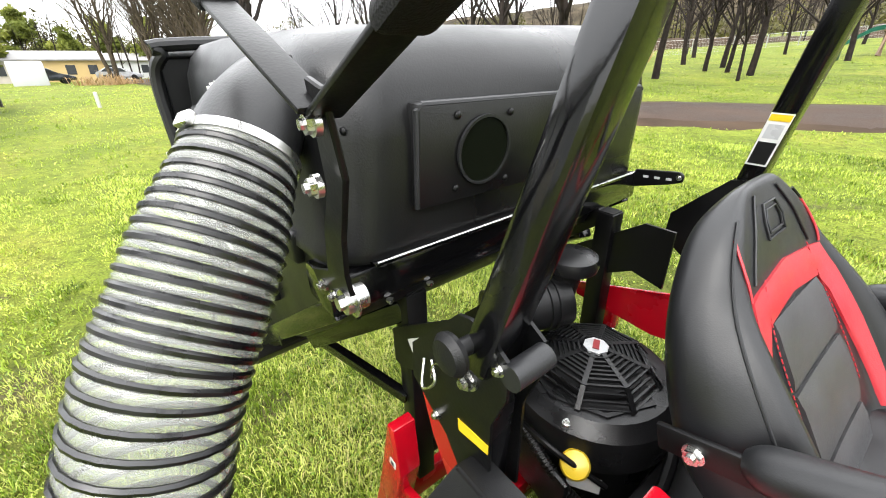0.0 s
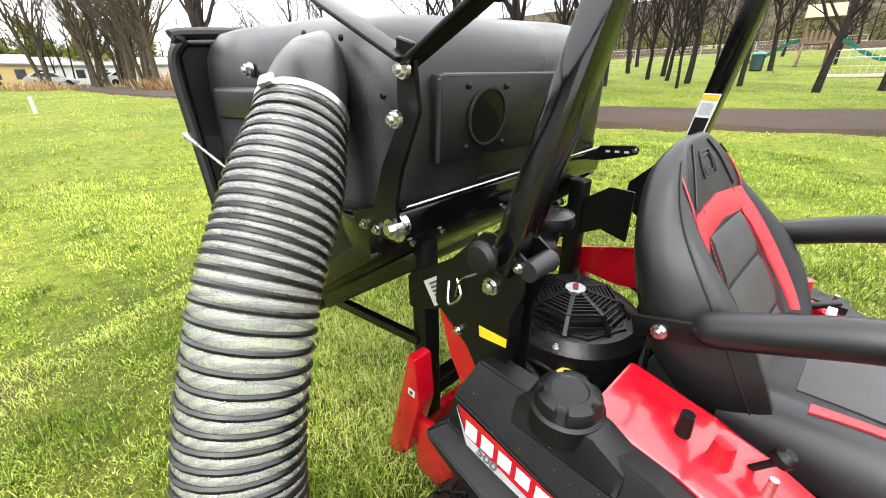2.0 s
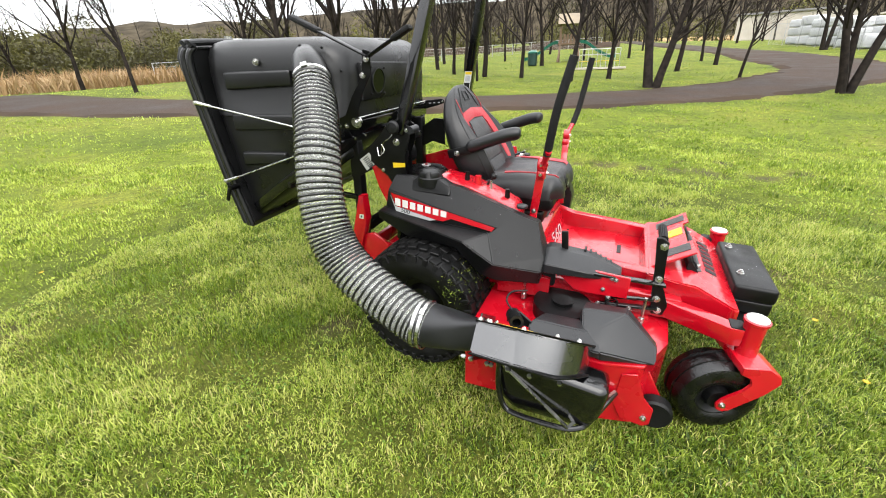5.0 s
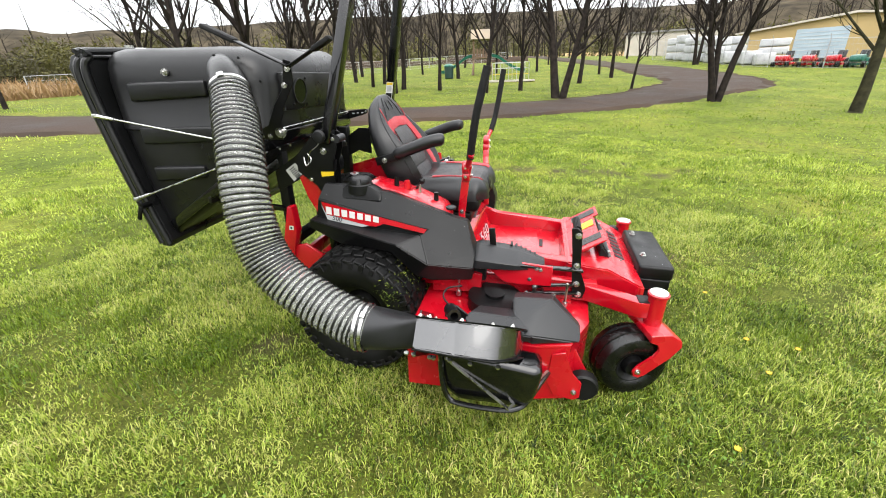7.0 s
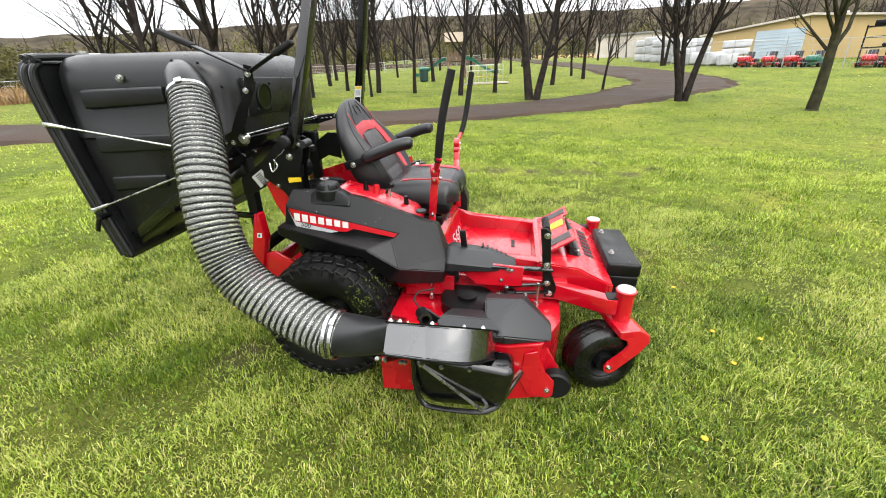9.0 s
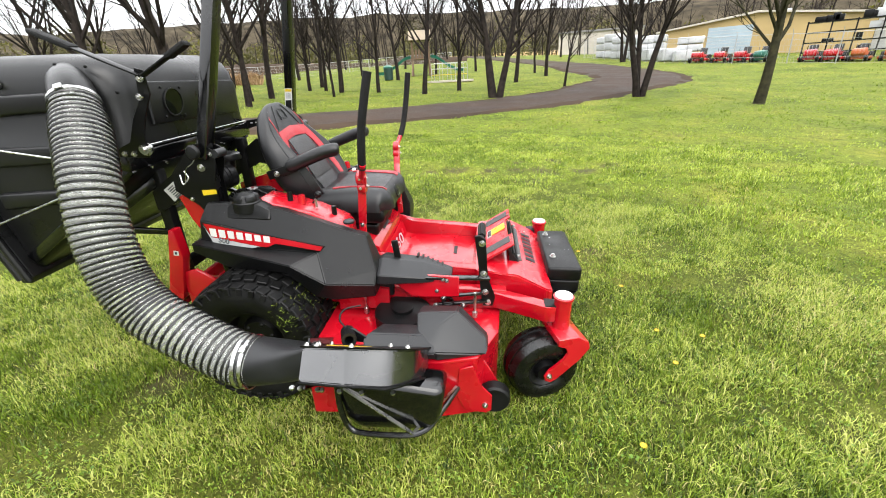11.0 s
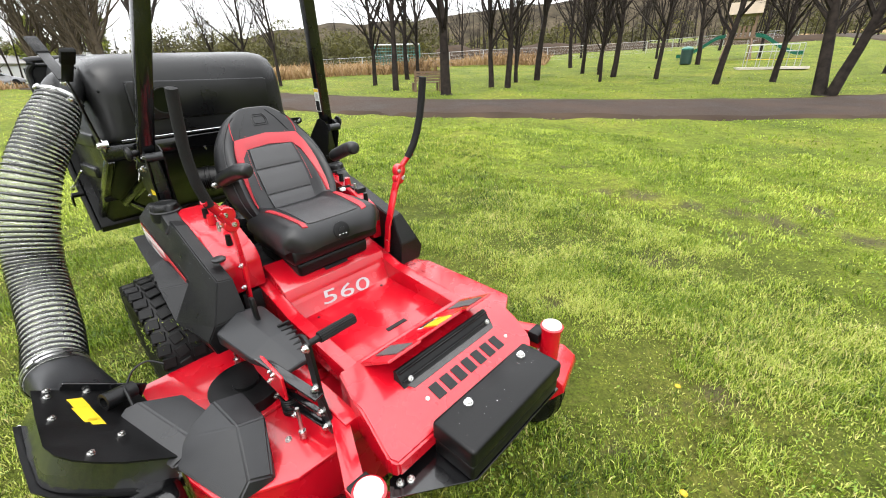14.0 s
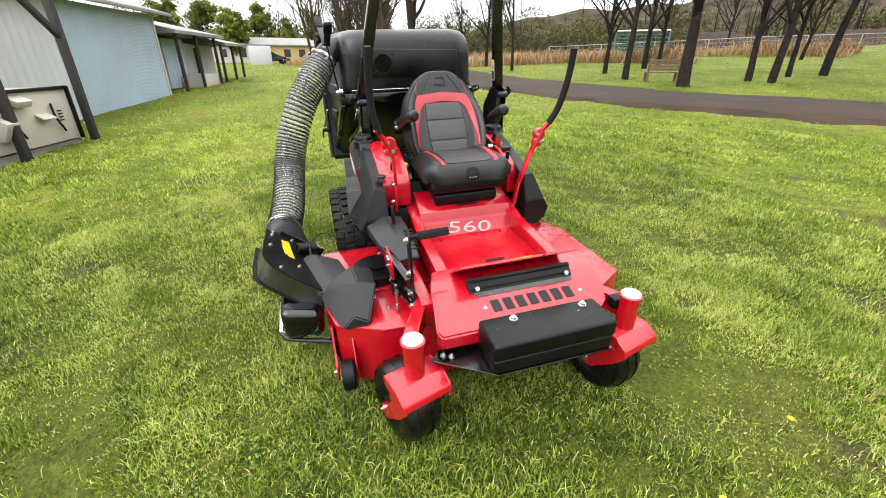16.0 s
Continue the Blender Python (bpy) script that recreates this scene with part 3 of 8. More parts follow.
for edge, h in ((boot_low, -0.006), (boot_top, 0.004)):
    fl = B()
    at = [boot_foot(x, y) if edge is boot_low else (x, y) for x, y in grown]
    lo = [fl.verts.new((*p, edge(*q) + min(h, -0.004))) for p, q in zip(at, grown)]
    hi = [fl.verts.new((*p, edge(*q) + max(h, 0.0))) for p, q in zip(at, grown)]
    fl.faces.new(lo[::-1])
    fl.faces.new(hi)
    for i in range(len(grown)):
        j = (i + 1) % len(grown)
        fl.faces.new((lo[i], lo[j], hi[j], hi[i]))
    part("flange", fl, M_SATIN, chute)
jb = B()
box(jb, (0.236, -0.935, 0.494), (0.008, 0.262, 0.190), Matrix.Rotation(math.atan(-0.74), 3, "X"), 0.002, 1)
part("joint_band", jb, M_BLACK, chute)
ROLL = Matrix.Rotation(math.atan(-0.74), 4, "X")
yl = B()
for dx, dy, w, h in ((-0.075, 0.005, 0.06, 0.045), (-0.005, 0.0, 0.09, 0.050), (0.075, 0.006, 0.10, 0.036)):
    box(yl, (dx, dy, 0), (w, h, 0.001))
yl.transform(Matrix.Translation((0.40, -0.955, boot_top(0.40, -0.955) + 0.0046)) @ ROLL @ Matrix.Rotation(0.25, 4, "Z"))
part("warning_label", yl, M_YELLOW, chute, "yellow warning label")
for x, y in ((0.245, -1.028), (0.285, -1.030), (0.417, -1.030), (0.615, -0.975), (0.25, -0.94), (0.27, -0.87), (0.53, -0.90)):
    bolt((x, y, boot_top(x, y) + 0.005), (0, 0.6, 0.8), chute, 1.0)
for x, y in ((0.215, -1.03), (0.245, -1.03), (0.31, -1.032), (0.325, -1.032), (0.39, -1.032), (0.47, -1.03), (0.575, -1.0), (0.645, -0.90)):
    bolt((boot_foot(x, y)[0], boot_foot(x, y)[1] - 0.022, boot_low(x, y) - 0.008), (0, 0, -1), chute, 0.9)
pp = B()
lathe(pp, [(0.018, -0.05), (0.030, -0.05), (0.030, 0.05), (0.018, 0.05)], (0.345, -0.865, 0.574), (0.35, -0.85, 0.25), 22, closed=True)
prism(pp, [(0.305, 0.535), (0.325, 0.596), (0.362, 0.600), (0.425, 0.552), (0.43, 0.530)], "y", -0.848, -0.838, 0.003, 1)
part("pivot_tube", pp, M_FEND, chute)
hd = B()
tube(hd, [(0.335, -0.84, 0.585), (0.29, -0.80, 0.610), (0.30, -0.75, 0.628), (0.36, -0.71, 0.625)], 0.004, 8, 5)
part("handle", hd, M_SATIN, chute)
gd = B()
prism(gd, [(0.31, 0.490), (0.76, 0.440), (0.735, 0.27), (0.68, 0.215), (0.40, 0.205), (0.325, 0.27)], "y", -1.015, -0.82, 0.040, 3)
for v in gd.verts:
    v.co.z -= 0.25 * max(0.0, v.co.y + 1.0) * max(0.0, v.co.z - 0.25) / 0.2
part("rubber_baffle", gd, M_BLACK, mower, "black rubber discharge baffle")
rd = B()
tube(rd, [(0.325, -1.005, 0.450), (0.335, -1.025, 0.33), (0.365, -1.035, 0.245), (0.43, -1.042, 0.225), (0.60, -1.045, 0.232), (0.665, -1.025, 0.236), (0.70, -0.985, 0.238), (0.76, -0.86, 0.245), (0.795, -0.785, 0.25)], 0.012, 10, 5)
part("guard_rod", rd, M_BLACK, mower, "bent black steel guard rod")
st = B()
bar(st, (0.345, -1.015, 0.445), (0.63, -1.045, 0.245), 0.004, 0.016, (0, 1, 0), 0)
bar(st, (0.63, -1.04, 0.243), (0.79, -0.80, 0.275), 0.004, 0.012, (0, 1, 0), 0)
part("stay", st, M_STEEL, mower)
rx = B()
prism(rx, [(0.108, 0.075), (0.30, 0.085), (0.30, 0.30), (0.108, 0.30)], "y", -0.815, -0.76, 0.005, 1)
part("deck_end_box", rx, M_RED, mower, "red deck end bracket")

# boot elbow and hose
HOSE = [(-0.855, -0.515, 1.538), (-0.800, -0.570, 1.495), (-0.735, -0.645, 1.400), (-0.680, -0.720, 1.300), (-0.636, -0.790, 1.200), (-0.590, -0.866, 1.030), (-0.541, -0.912, 0.893), (-0.489, -0.935, 0.791), (-0.400, -0.952, 0.695), (-0.235, -0.972, 0.605), (-0.057, -1.000, 0.545), (0.010, -1.003, 0.535)]
hose_line = curve_pts(HOSE, 14)
HR = 0.100
TURNS = 64


def taper(t):
    """The hose is drawn in where it meets the duct."""
    q = min(1.0, t / 0.13)
    return 0.83 + 0.17 * q * q * (3 - 2 * q)


def ribbed_tube(bm, line, turns, r, bulge, per_turn, seg):
    """A tube whose skin swells between the turns of its spiral."""
    fr = frames_along(line)
    n = turns * per_turn
    rings = []
    for i in range(n + 1):
        q = i / n * (len(fr) - 1)
        k = min(int(q), len(fr) - 2)
        f = q - k
        p = fr[k][0].lerp(fr[k + 1][0], f)
        a = fr[k][1].lerp(fr[k + 1][1], f).normalized()
        b = fr[k][2].lerp(fr[k + 1][2], f).normalized()
        ring = []
        for j in range(seg):
            w = 2 * math.pi * j / seg
            ph = 2 * math.pi * i / per_turn - w
            ring.append(p + (a * math.cos(w) + b * math.sin(w)) * (r * taper(i / n) + bulge * abs(math.sin(ph / 2)) ** 0.8))
        rings.append(ring)
    skin(bm, rings, cap=False)


hs = B()
ribbed_tube(hs, hose_line[17:], TURNS, HR - 0.005, 0.0065, 6, 34)
hose = part("suction_hose", hs, M_HOSE, mower, "clear ribbed plastic suction hose with black spiral", smooth=80)


def coil_points(line, turns, r, steps, grow=None):
    fr = frames_along(line)
    out = []
    n = turns * steps
    for i in range(n + 1):
        s = i / n * (len(fr) - 1)
        k = min(int(s), len(fr) - 2)
        f = s - k
        p = fr[k][0].lerp(fr[k + 1][0], f)
        a = fr[k][1].lerp(fr[k + 1][1], f).normalized()
        b = fr[k][2].lerp(fr[k + 1][2], f).normalized()
        w = 2 * math.pi * i / steps
        out.append(p + (a * math.cos(w) + b * math.sin(w)) * r * (grow(i / n) if grow else 1.0))
    return out


co = B()
tube(co, coil_points(hose_line[17:], TURNS, HR - 0.0005, 24, taper), 0.0053, 6)
part("spiral", co, M_COIL, hose, "black spiral rib")
for idx, kk in ((18, 0), (len(hose_line) - 4, 1)):
    f = frames_along(hose_line)[idx]
    for off in ((0.0,) if kk == 0 else (0.0, -0.028)):
        cb = B()
        cr = HR + 0.002 if kk else HR * 0.83 + 0.001
        lathe(cb, [(cr, -0.007), (cr + 0.005, -0.007), (cr + 0.005, 0.007), (cr, 0.007)], f[0] + f[3] * off, f[3], 36, closed=True)
        cl = part("hose_clamp", cb, M_STEEL, hose, "steel worm-drive hose clamp")
    sc = B()
    side = f[1] * (1 if kk == 0 else -1)
    up = (Vector((0, -0.45, 0.9)) - f[3] * Vector((0, -0.45, 0.9)).dot(f[3])).normalized()
    box(sc, f[0] + up * (cr + 0.009), (0.03, 0.022, 0.012), Matrix((f[3].cross(up), f[3], up)).transposed(), 0.003)
    part("clamp_screw", sc, M_STEEL, hose)
el = B()
rings = []
for i in range(9):
    t = i / 8
    c = Vector((-0.02, -1.002, 0.540)).lerp(Vector((0.240, -0.940, 0.500)), t)
    ring = []
    for j in range(28):
        a = 2 * math.pi * j / 28
        ca, sa = math.cos(a), math.sin(a)
        e = 1 - 0.72 * t
        ry = (0.098 * (1 - t) + 0.110 * t) * math.copysign(abs(ca) ** e, ca)
        rz = (0.098 * (1 - t) + 0.078 * t) * math.copysign(abs(sa) ** e, sa) - 0.74 * t * ry
        ring.append(c + Vector((-0.03 * ca * (1 - t), ry, rz)))
    rings.append(ring)
skin(el, rings)
part("boot_elbow", el, M_COVER, mower, "black plastic elbow between hose and boot")

# hopper
HOP_LEVELS = [  # z, front x, rear x, corner radius, side inset
    (0.650, -1.385, -1.410, 0.01, 0.03), (0.700, -1.325, -1.42, 0.04, 0.0), (0.800, -1.175, -1.447, 0.06, 0.0), (0.950, -0.965, -1.488, 0.07, 0.0), (1.120, -0.745, -1.520, 0.08, 0.0), (1.160, -0.728, -1.526, 0.08, 0.0), (1.255, -0.712, -1.545, 0.09, 0.0),
    (1.262, -0.695, -1.547, 0.10, -0.012), (1.280, -0.690, -1.550, 0.10, -0.010), (1.295, -0.690, -1.552, 0.10, 0.0), (1.480, -0.678, -1.57, 0.11, 0.004), (1.560, -0.690, -1.575, 0.12, 0.012), (1.610, -0.715, -1.572, 0.12, 0.030), (1.640, -0.755, -1.565, 0.12, 0.060), (1.655, -0.82, -1.54, 0.10, 0.115), (1.658, -0.92, -1.48, 0.08, 0.20)]


def hop_side(x, left):
    g = min(max((-0.68 - x) / 0.9, 0), 1)
    return 0.492 + 0.055 * g if left else -0.488 - 0.075 * g


def hop_ring(z, xf, xr, r, inset):
    pts = []
    for cx, sx, left in ((xf, 1, False), (xf, 1, True), (xr, -1, True), (xr, -1, False)):
        cy_sign = 1 if left else -1
        for k in range(7):
            a = k / 6 * math.pi / 2
            if (sx > 0) == (not left):
                a = math.pi / 2 - a
            rr = min(r, abs(xf - xr) * 0.45)
            x = cx - sx * rr + sx * rr * math.cos(a)
            y = hop_side(x, left) - cy_sign * inset - cy_sign * rr + cy_sign * rr * math.sin(a)
            pts.append((x, y, z + (0.004 if z < 1 else 0) - 0.02 * max(0, (-1.0 - x)) * (1 if z > 1.58 else 0)))
    return pts


hop = B()
skin(hop, [hop_ring(*lv) for lv in HOP_LEVELS])
hopper = part("grass_hopper", hop, M_HOP, mower, "black moulded grass hopper with ribbed sides", smooth=40)
# raised ribs on the sides
for s in (-1, 1):
    for x0, x1, z0, z1, dz in ((-1.40, -0.97, 1.40, 1.49, 0.03), (-1.40, -0.86, 1.185, 1.275, 0.03), (-1.385, -1.08, 0.985, 1.065, 0.03)):
        r = B()
        y = hop_side(-1.15, s > 0)
        prism(r, [(x0, z0), (x1, z0 + dz), (x1, z1 + dz * 0.5), (x0, z1)], "y", y - 0.020, y + 0.020, 0.012, 3)
        for v in r.verts:
            v.co.y += hop_side(v.co.x, s > 0) - hop_side(-1.15, s > 0)
        part("side_rib", r, M_HOP, hopper)


def hx(y):
    return -0.680


fp = B()
prism(fp, [(-0.342, 1.350), (0.362, 1.335), (0.362, 1.515), (-0.342, 1.537)], "x", -0.014, 0.024, 0.007, 2)
for v in fp.verts:
    v.co.x += hx(v.co.y) - 0.045 * max(0, 1.48 - v.co.z) / 0.2 * 0.3
part("front_panel", fp, M_HOP, hopper)
# Thin tube in a paler plastic draws the sky highlight along the panel's edge.
pe = B()
tube(pe, [(hx(0) + 0.008, -0.340, 1.352), (hx(0) + 0.018, -0.340, 1.525), (hx(0) + 0.018, -0.330, 1.533), (hx(0) + 0.018, 0.350, 1.512), (hx(0) + 0.018, 0.360, 1.505)], 0.006, 8)
part("edge_highlight", pe, M_COVER, hopper, "paler tube painted as the panel edge's highlight")
wy, wz = -0.193, 1.440
nrm = Vector((1, 0, -0.06)).normalized()
cen = Vector((hx(wy) + 0.0215, wy, wz))
wi = B()
lathe(wi, [(0.002, 0.0), (0.062, 0.0), (0.062, 0.004), (0.002, 0.004)], cen, nrm, 36)
part("sight_window", wi, M_LENS, hopper, "dark round sight window")
rg = B()
lathe(rg, [(0.061, 0.002), (0.066, 0.002), (0.066, 0.008), (0.061, 0.008)], cen, nrm, 36, closed=True)
part("window_ring", rg, M_COVER, hopper)
for dy, dz in ((-0.066, 0.070), (0.066, 0.062), (-0.066, -0.064), (0.066, -0.070)):
    p = cen + Vector((0, dy, dz))
    bolt((hx(p.y) + 0.023 - 0.06 * (1.44 - p.z), p.y, p.z), nrm, hopper, 0.8, RIVET)
lip = B()
prism(lip, [(-0.43, 1.252), (0.44, 1.252), (0.44, 1.262), (-0.43, 1.262)], "x", -0.02, 0.004, 0.003, 2)
for v in lip.verts:
    v.co.x += hx(v.co.y) - 0.012
part("lip", lip, M_BLACK, hopper)
ed = B()
tube(ed, [(hx(0) + 0.002, -0.43, 1.268), (hx(0) + 0.002, 0.44, 1.268)], 0.0028, 6)
part("lip_edge", ed, M_STEEL, hopper, "bright steel lip edge")
for y in (-0.40, -0.30, -0.05, 0.05, 0.20):
    bolt((hx(0) - 0.02, y, 1.163), (0, 0, -1), hopper, 0.7)
tray = B()
prism(tray, [(-0.520, 1.165), (0.52, 1.165), (0.52, 1.248), (-0.520, 1.248)], "x", -0.12, -0.004, 0.012, 2)
for v in tray.verts:
    v.co.x += hx(v.co.y) - 0.020
part("tray_beam", tray, M_BLACK, hopper)
# lid at the back
ld = B()
lid_poly = [(-1.545, 1.605), (-1.600, 1.628), (-1.655, 1.612), (-1.690, 1.560), (-1.680, 1.500), (-1.615, 1.330), (-1.535, 0.900), (-1.455, 0.600), (-1.400, 0.600), (-1.375, 0.640), (-1.455, 0.900), (-1.545, 1.330), (-1.560, 1.600)]
prism(ld, lid_poly, "y", -0.590, 0.585, 0.022, 3)
part("rear_lid", ld, M_HOP, hopper, "black hinged hopper lid")
for off, y0 in ((0.0, -0.605), (0.055, -0.598)):
    rm = B()
    tube(rm, [(-1.385 - off, y0, 0.625), (-1.460 - off, y0, 0.900), (-1.550 - off, y0, 1.330), (-1.575 - off, y0, 1.54), (-1.555 - off, y0 + 0.03, 1.610), (-1.555 - off, y0 + 0.10, 1.636), (-1.555 - off, 0.48, 1.636), (-1.555 - off, 0.56, 1.610), (-1.575 - off, 0.592, 1.54), (-1.550 - off, 0.592, 1.33), (-1.385 - off, 0.592, 0.625)], 0.018, 10, 5)
    part("lid_rim", rm, M_HOP, hopper)
for a, b in (((-1.575, -0.630, 1.335), (-0.86, -0.615, 1.235)), ((-1.475, -0.640, 0.900), (-0.86, -0.615, 1.120))):
    r = B()
    cyl(r, a, b, 0.0045, seg=10)
    d = (Vector(b) - Vector(a)).normalized()
    rod = part("gas_strut", r, M_STEEL, hopper, "thin lid strut rod")
    e = B()
    cyl(e, Vector(a), Vector(a) + d * 0.11, 0.011, 0.008, seg=10)
    box(e, Vector(a), (0.03, 0.02, 0.02), None, 0.004)
    part("rod_end", e, M_STEEL, hopper)
kn = B()
cyl(kn, (-1.60, -0.30, 1.62), (-1.60, -0.30, 1.668), 0.022, seg=14)
box(kn, (-1.56, -0.30, 1.645), (0.12, 0.03, 0.02), None, 0.004)
part("lid_latch", kn, M_STEEL, hopper)
lt = B()
cyl(lt, (-1.44, -0.66, 0.865), (-1.44, -0.60, 0.865), 0.016, seg=12)
bar(lt, (-1.44, -0.66, 0.865), (-1.47, -0.665, 0.79), 0.012, 0.02)
part("lid_catch", lt, M_SATIN, hopper)
bolt((-1.18, -0.530, 1.540), (0, -1, 0), hopper, 1.6)
for p in ((-0.985, -0.520, 1.50), (-0.90, -0.505, 1.615), (-0.78, -0.490, 1.605), (-0.71, -0.45, 1.50)):
    bolt(p, (0.1, -1, 0), hopper, 0.8, RIVET)
du = B()
f0 = frames_along(hose_line)
tube(du, [Vector((-0.925, -0.42, 1.555))] + [f[0] for f in f0[0:21]], lambda t: 0.074 + 0.009 * t, 28)
part("inlet_duct", du, M_HOP, hopper, "smooth black inlet duct")
# tray frame and floor under the hopper
tf = B()
bar(tf, (-0.72, -0.50, 1.18), (-1.36, -0.56, 0.73), 0.03, 0.05)
bar(tf, (-0.72, 0.48, 1.18), (-1.36, 0.54, 0.73), 0.03, 0.05)
bar(tf, (-1.10, -0.55, 0.895), (-1.10, 0.53, 0.895), 0.05, 0.04)
part("hopper_frame", tf, M_BLACK, hopper)

# hopper dump handle on the side of the hopper
def handle_y(z):
    return -0.576 + 0.175 * max(0.0, 1.575 - z)


hb = B()
prism(hb, [(-0.490, 1.598), (-0.455, 1.590), (-0.462, 1.500), (-0.535, 1.400), (-0.575, 1.330), (-0.590, 1.232), (-0.750, 1.232), (-0.750, 1.262), (-0.650, 1.300), (-0.590, 1.400), (-0.515, 1.480)], "y", -0.004, 0.004, 0.002, 1)
for v in hb.verts:
    v.co.y += handle_y(v.co.z)
handle = part("dump_handle", hb, M_SATIN, mower, "black forked hopper dump handle")
h1 = B()
bar(h1, (-0.468, -0.579, 1.570), (-0.842, -0.597, 1.730), 0.008, 0.040, (0, 1, 0), 0.003)
part("handle_bar", h1, M_SATIN, handle)
h2 = B()
bar(h2, (-0.478, -0.572, 1.562), (-0.262, -0.560, 1.678), 0.008, 0.040, (0, 1, 0), 0.003)
part("handle_bar", h2, M_SATIN, handle)
for a, b in (((-0.70, -0.590, 1.669), (-0.850, -0.598, 1.733)), ((-0.345, -0.565, 1.633), (-0.255, -0.560, 1.682))):
    g = B()
    bar(g, a, b, 0.022, 0.050, (0, 1, 0), 0.009)
    part("grip", g, M_FOAM, handle)
bolt((-0.473, -0.584, 1.558), (0, -1, 0), handle, 1.15)
bolt((-0.499, -0.582, 1.490), (0, -1, 0), handle, 1.15)
pv = B()
cyl(pv, (-0.597, -0.500, 1.271), (-0.597, -0.536, 1.271), 0.021, seg=20)
cyl(pv, (-0.597, -0.536, 1.271), (-0.597, -0.545, 1.271), 0.012, seg=6)
cyl(pv, (-0.597, -0.520, 1.271), (-0.597, -0.523, 1.271), 0.030, seg=20)
part("pivot_pin", pv, M_STEEL, handle)
for x in (-0.655, -0.70):
    bolt((x, handle_y(1.262) - 0.005, 1.250), (0, -1, 0), handle, 1.0)

# roll bar
rp = B()
bar(rp, (-0.225, -0.17, 2.25), (-0.225, 0.47, 2.25), 0.055, 0.075, (0, 0, 1), 0.012)
rops = part("roll_bar", rp, M_BLACK, mower, "glossy black folding roll bar")
for a, b in (((-0.415, -0.408, 1.20), (-0.225, -0.180, 2.25)), ((-0.444, 0.605, 1.20), (-0.230, 0.450, 2.25))):
    up = B()
    bar(up, a, b, 0.055, 0.068, (0, 1, 0), 0.012)
    part("upper_post", up, M_BLACK, rops)
for y, s in ((-0.379, -1), (0.595, 1)):
    lw = B()
    bar(lw, (-0.450, y, 0.60), (-0.415, y, 1.235), 0.050, 0.056, (0, 1, 0), 0.008)
    part("lower_post", lw, M_BLACK, rops)
    for off in (-0.036, 0.036):
        pl = B()
        prism(pl, [(-0.596, 1.133), (-0.520, 1.212), (-0.464, 1.269), (-0.437, 1.275), (-0.389, 1.262), (-0.361, 1.245), (-0.361, 1.181), (-0.389, 1.105), (-0.389, 0.90), (-0.434, 0.88), (-0.500, 0.98), (-0.600, 1.05)], "y", y + off - 0.003, y + off + 0.003)
        part("hinge_plate", pl, M_SATIN, rops)
    kb = B()
    cyl(kb, (-0.425, y + s * 0.040, 1.245), (-0.425, y + s * 0.075, 1.245), 0.014, seg=14)
    lathe(kb, [(0.016, 0.0), (0.032, 0.006), (0.034, 0.014), (0.026, 0.024), (0.004, 0.028)], (-0.425, y + s * 0.072, 1.245), (0, s, 0), 22)
    part("lock_knob", kb, M_FEND, rops, "round black lock knob")
    hp = B()
    cyl(hp, (-0.355, y - s * 0.03, 1.228), (-0.355, y + s * 0.042, 1.228), 0.020, seg=16)
    part("hinge_tube", hp, M_COVER, rops)
    bolt((-0.435, y + s * 0.041, 1.165), (0, s, 0), rops, 1.6)
    bolt((-0.375, y + s * 0.041, 1.228), (0, s, 0), rops, 0.9)
    bolt((-0.525, y + s * 0.041, 1.01), (0, s, 0), rops, 0.9)
    w = B()
    tube(w, [(-0.53, y + s * 0.045, 1.10), (-0.50, y + s * 0.06, 1.16), (-0.46, y + s * 0.06, 1.19), (-0.44, y + s * 0.055, 1.22)], 0.0025, 6, 5)
    tube(w, [(-0.55, y + s * 0.045, 1.13), (-0.53, y + s * 0.065, 1.09), (-0.50, y + s * 0.06, 1.12), (-0.52, y + s * 0.05, 1.15)], 0.003, 6, 5)
    part("hitch_pin", w, M_STEEL, rops)
ye = B()
prism(ye, [(-0.464, 1.055), (-0.39, 1.059), (-0.391, 1.038), (-0.462, 1.028)], "y", -0.4195, -0.4185)
part("yellow_label", ye, M_YELLOW, rops, "yellow warning strip")


def post_x(z):
    return -0.444 + 0.2038 * (z - 1.20)


for nm, m, z0, z1, w, d in (("sticker", M_WHITE, 1.320, 1.455, 0.048, 0.0010), ("sticker_text", M_INK, 1.325, 1.383, 0.040, 0.0018), ("sticker_head", M_YELLOW, 1.436, 1.452, 0.044, 0.0018), ("sticker_picture", M_SILVER, 1.392, 1.428, 0.034, 0.0018)):
    s = B()
    rows = []
    for z in (z0, z1):
        yy = 0.605 - 0.1476 * (z - 1.20) - 0.0345
        rows.append([(post_x(z) - w / 2, yy - d, z), (post_x(z) + w / 2, yy - d, z), (post_x(z) + w / 2, yy + 0.001, z), (post_x(z) - w / 2, yy + 0.001, z)])
    skin(s, rows)
    part(nm, s, m, rops)

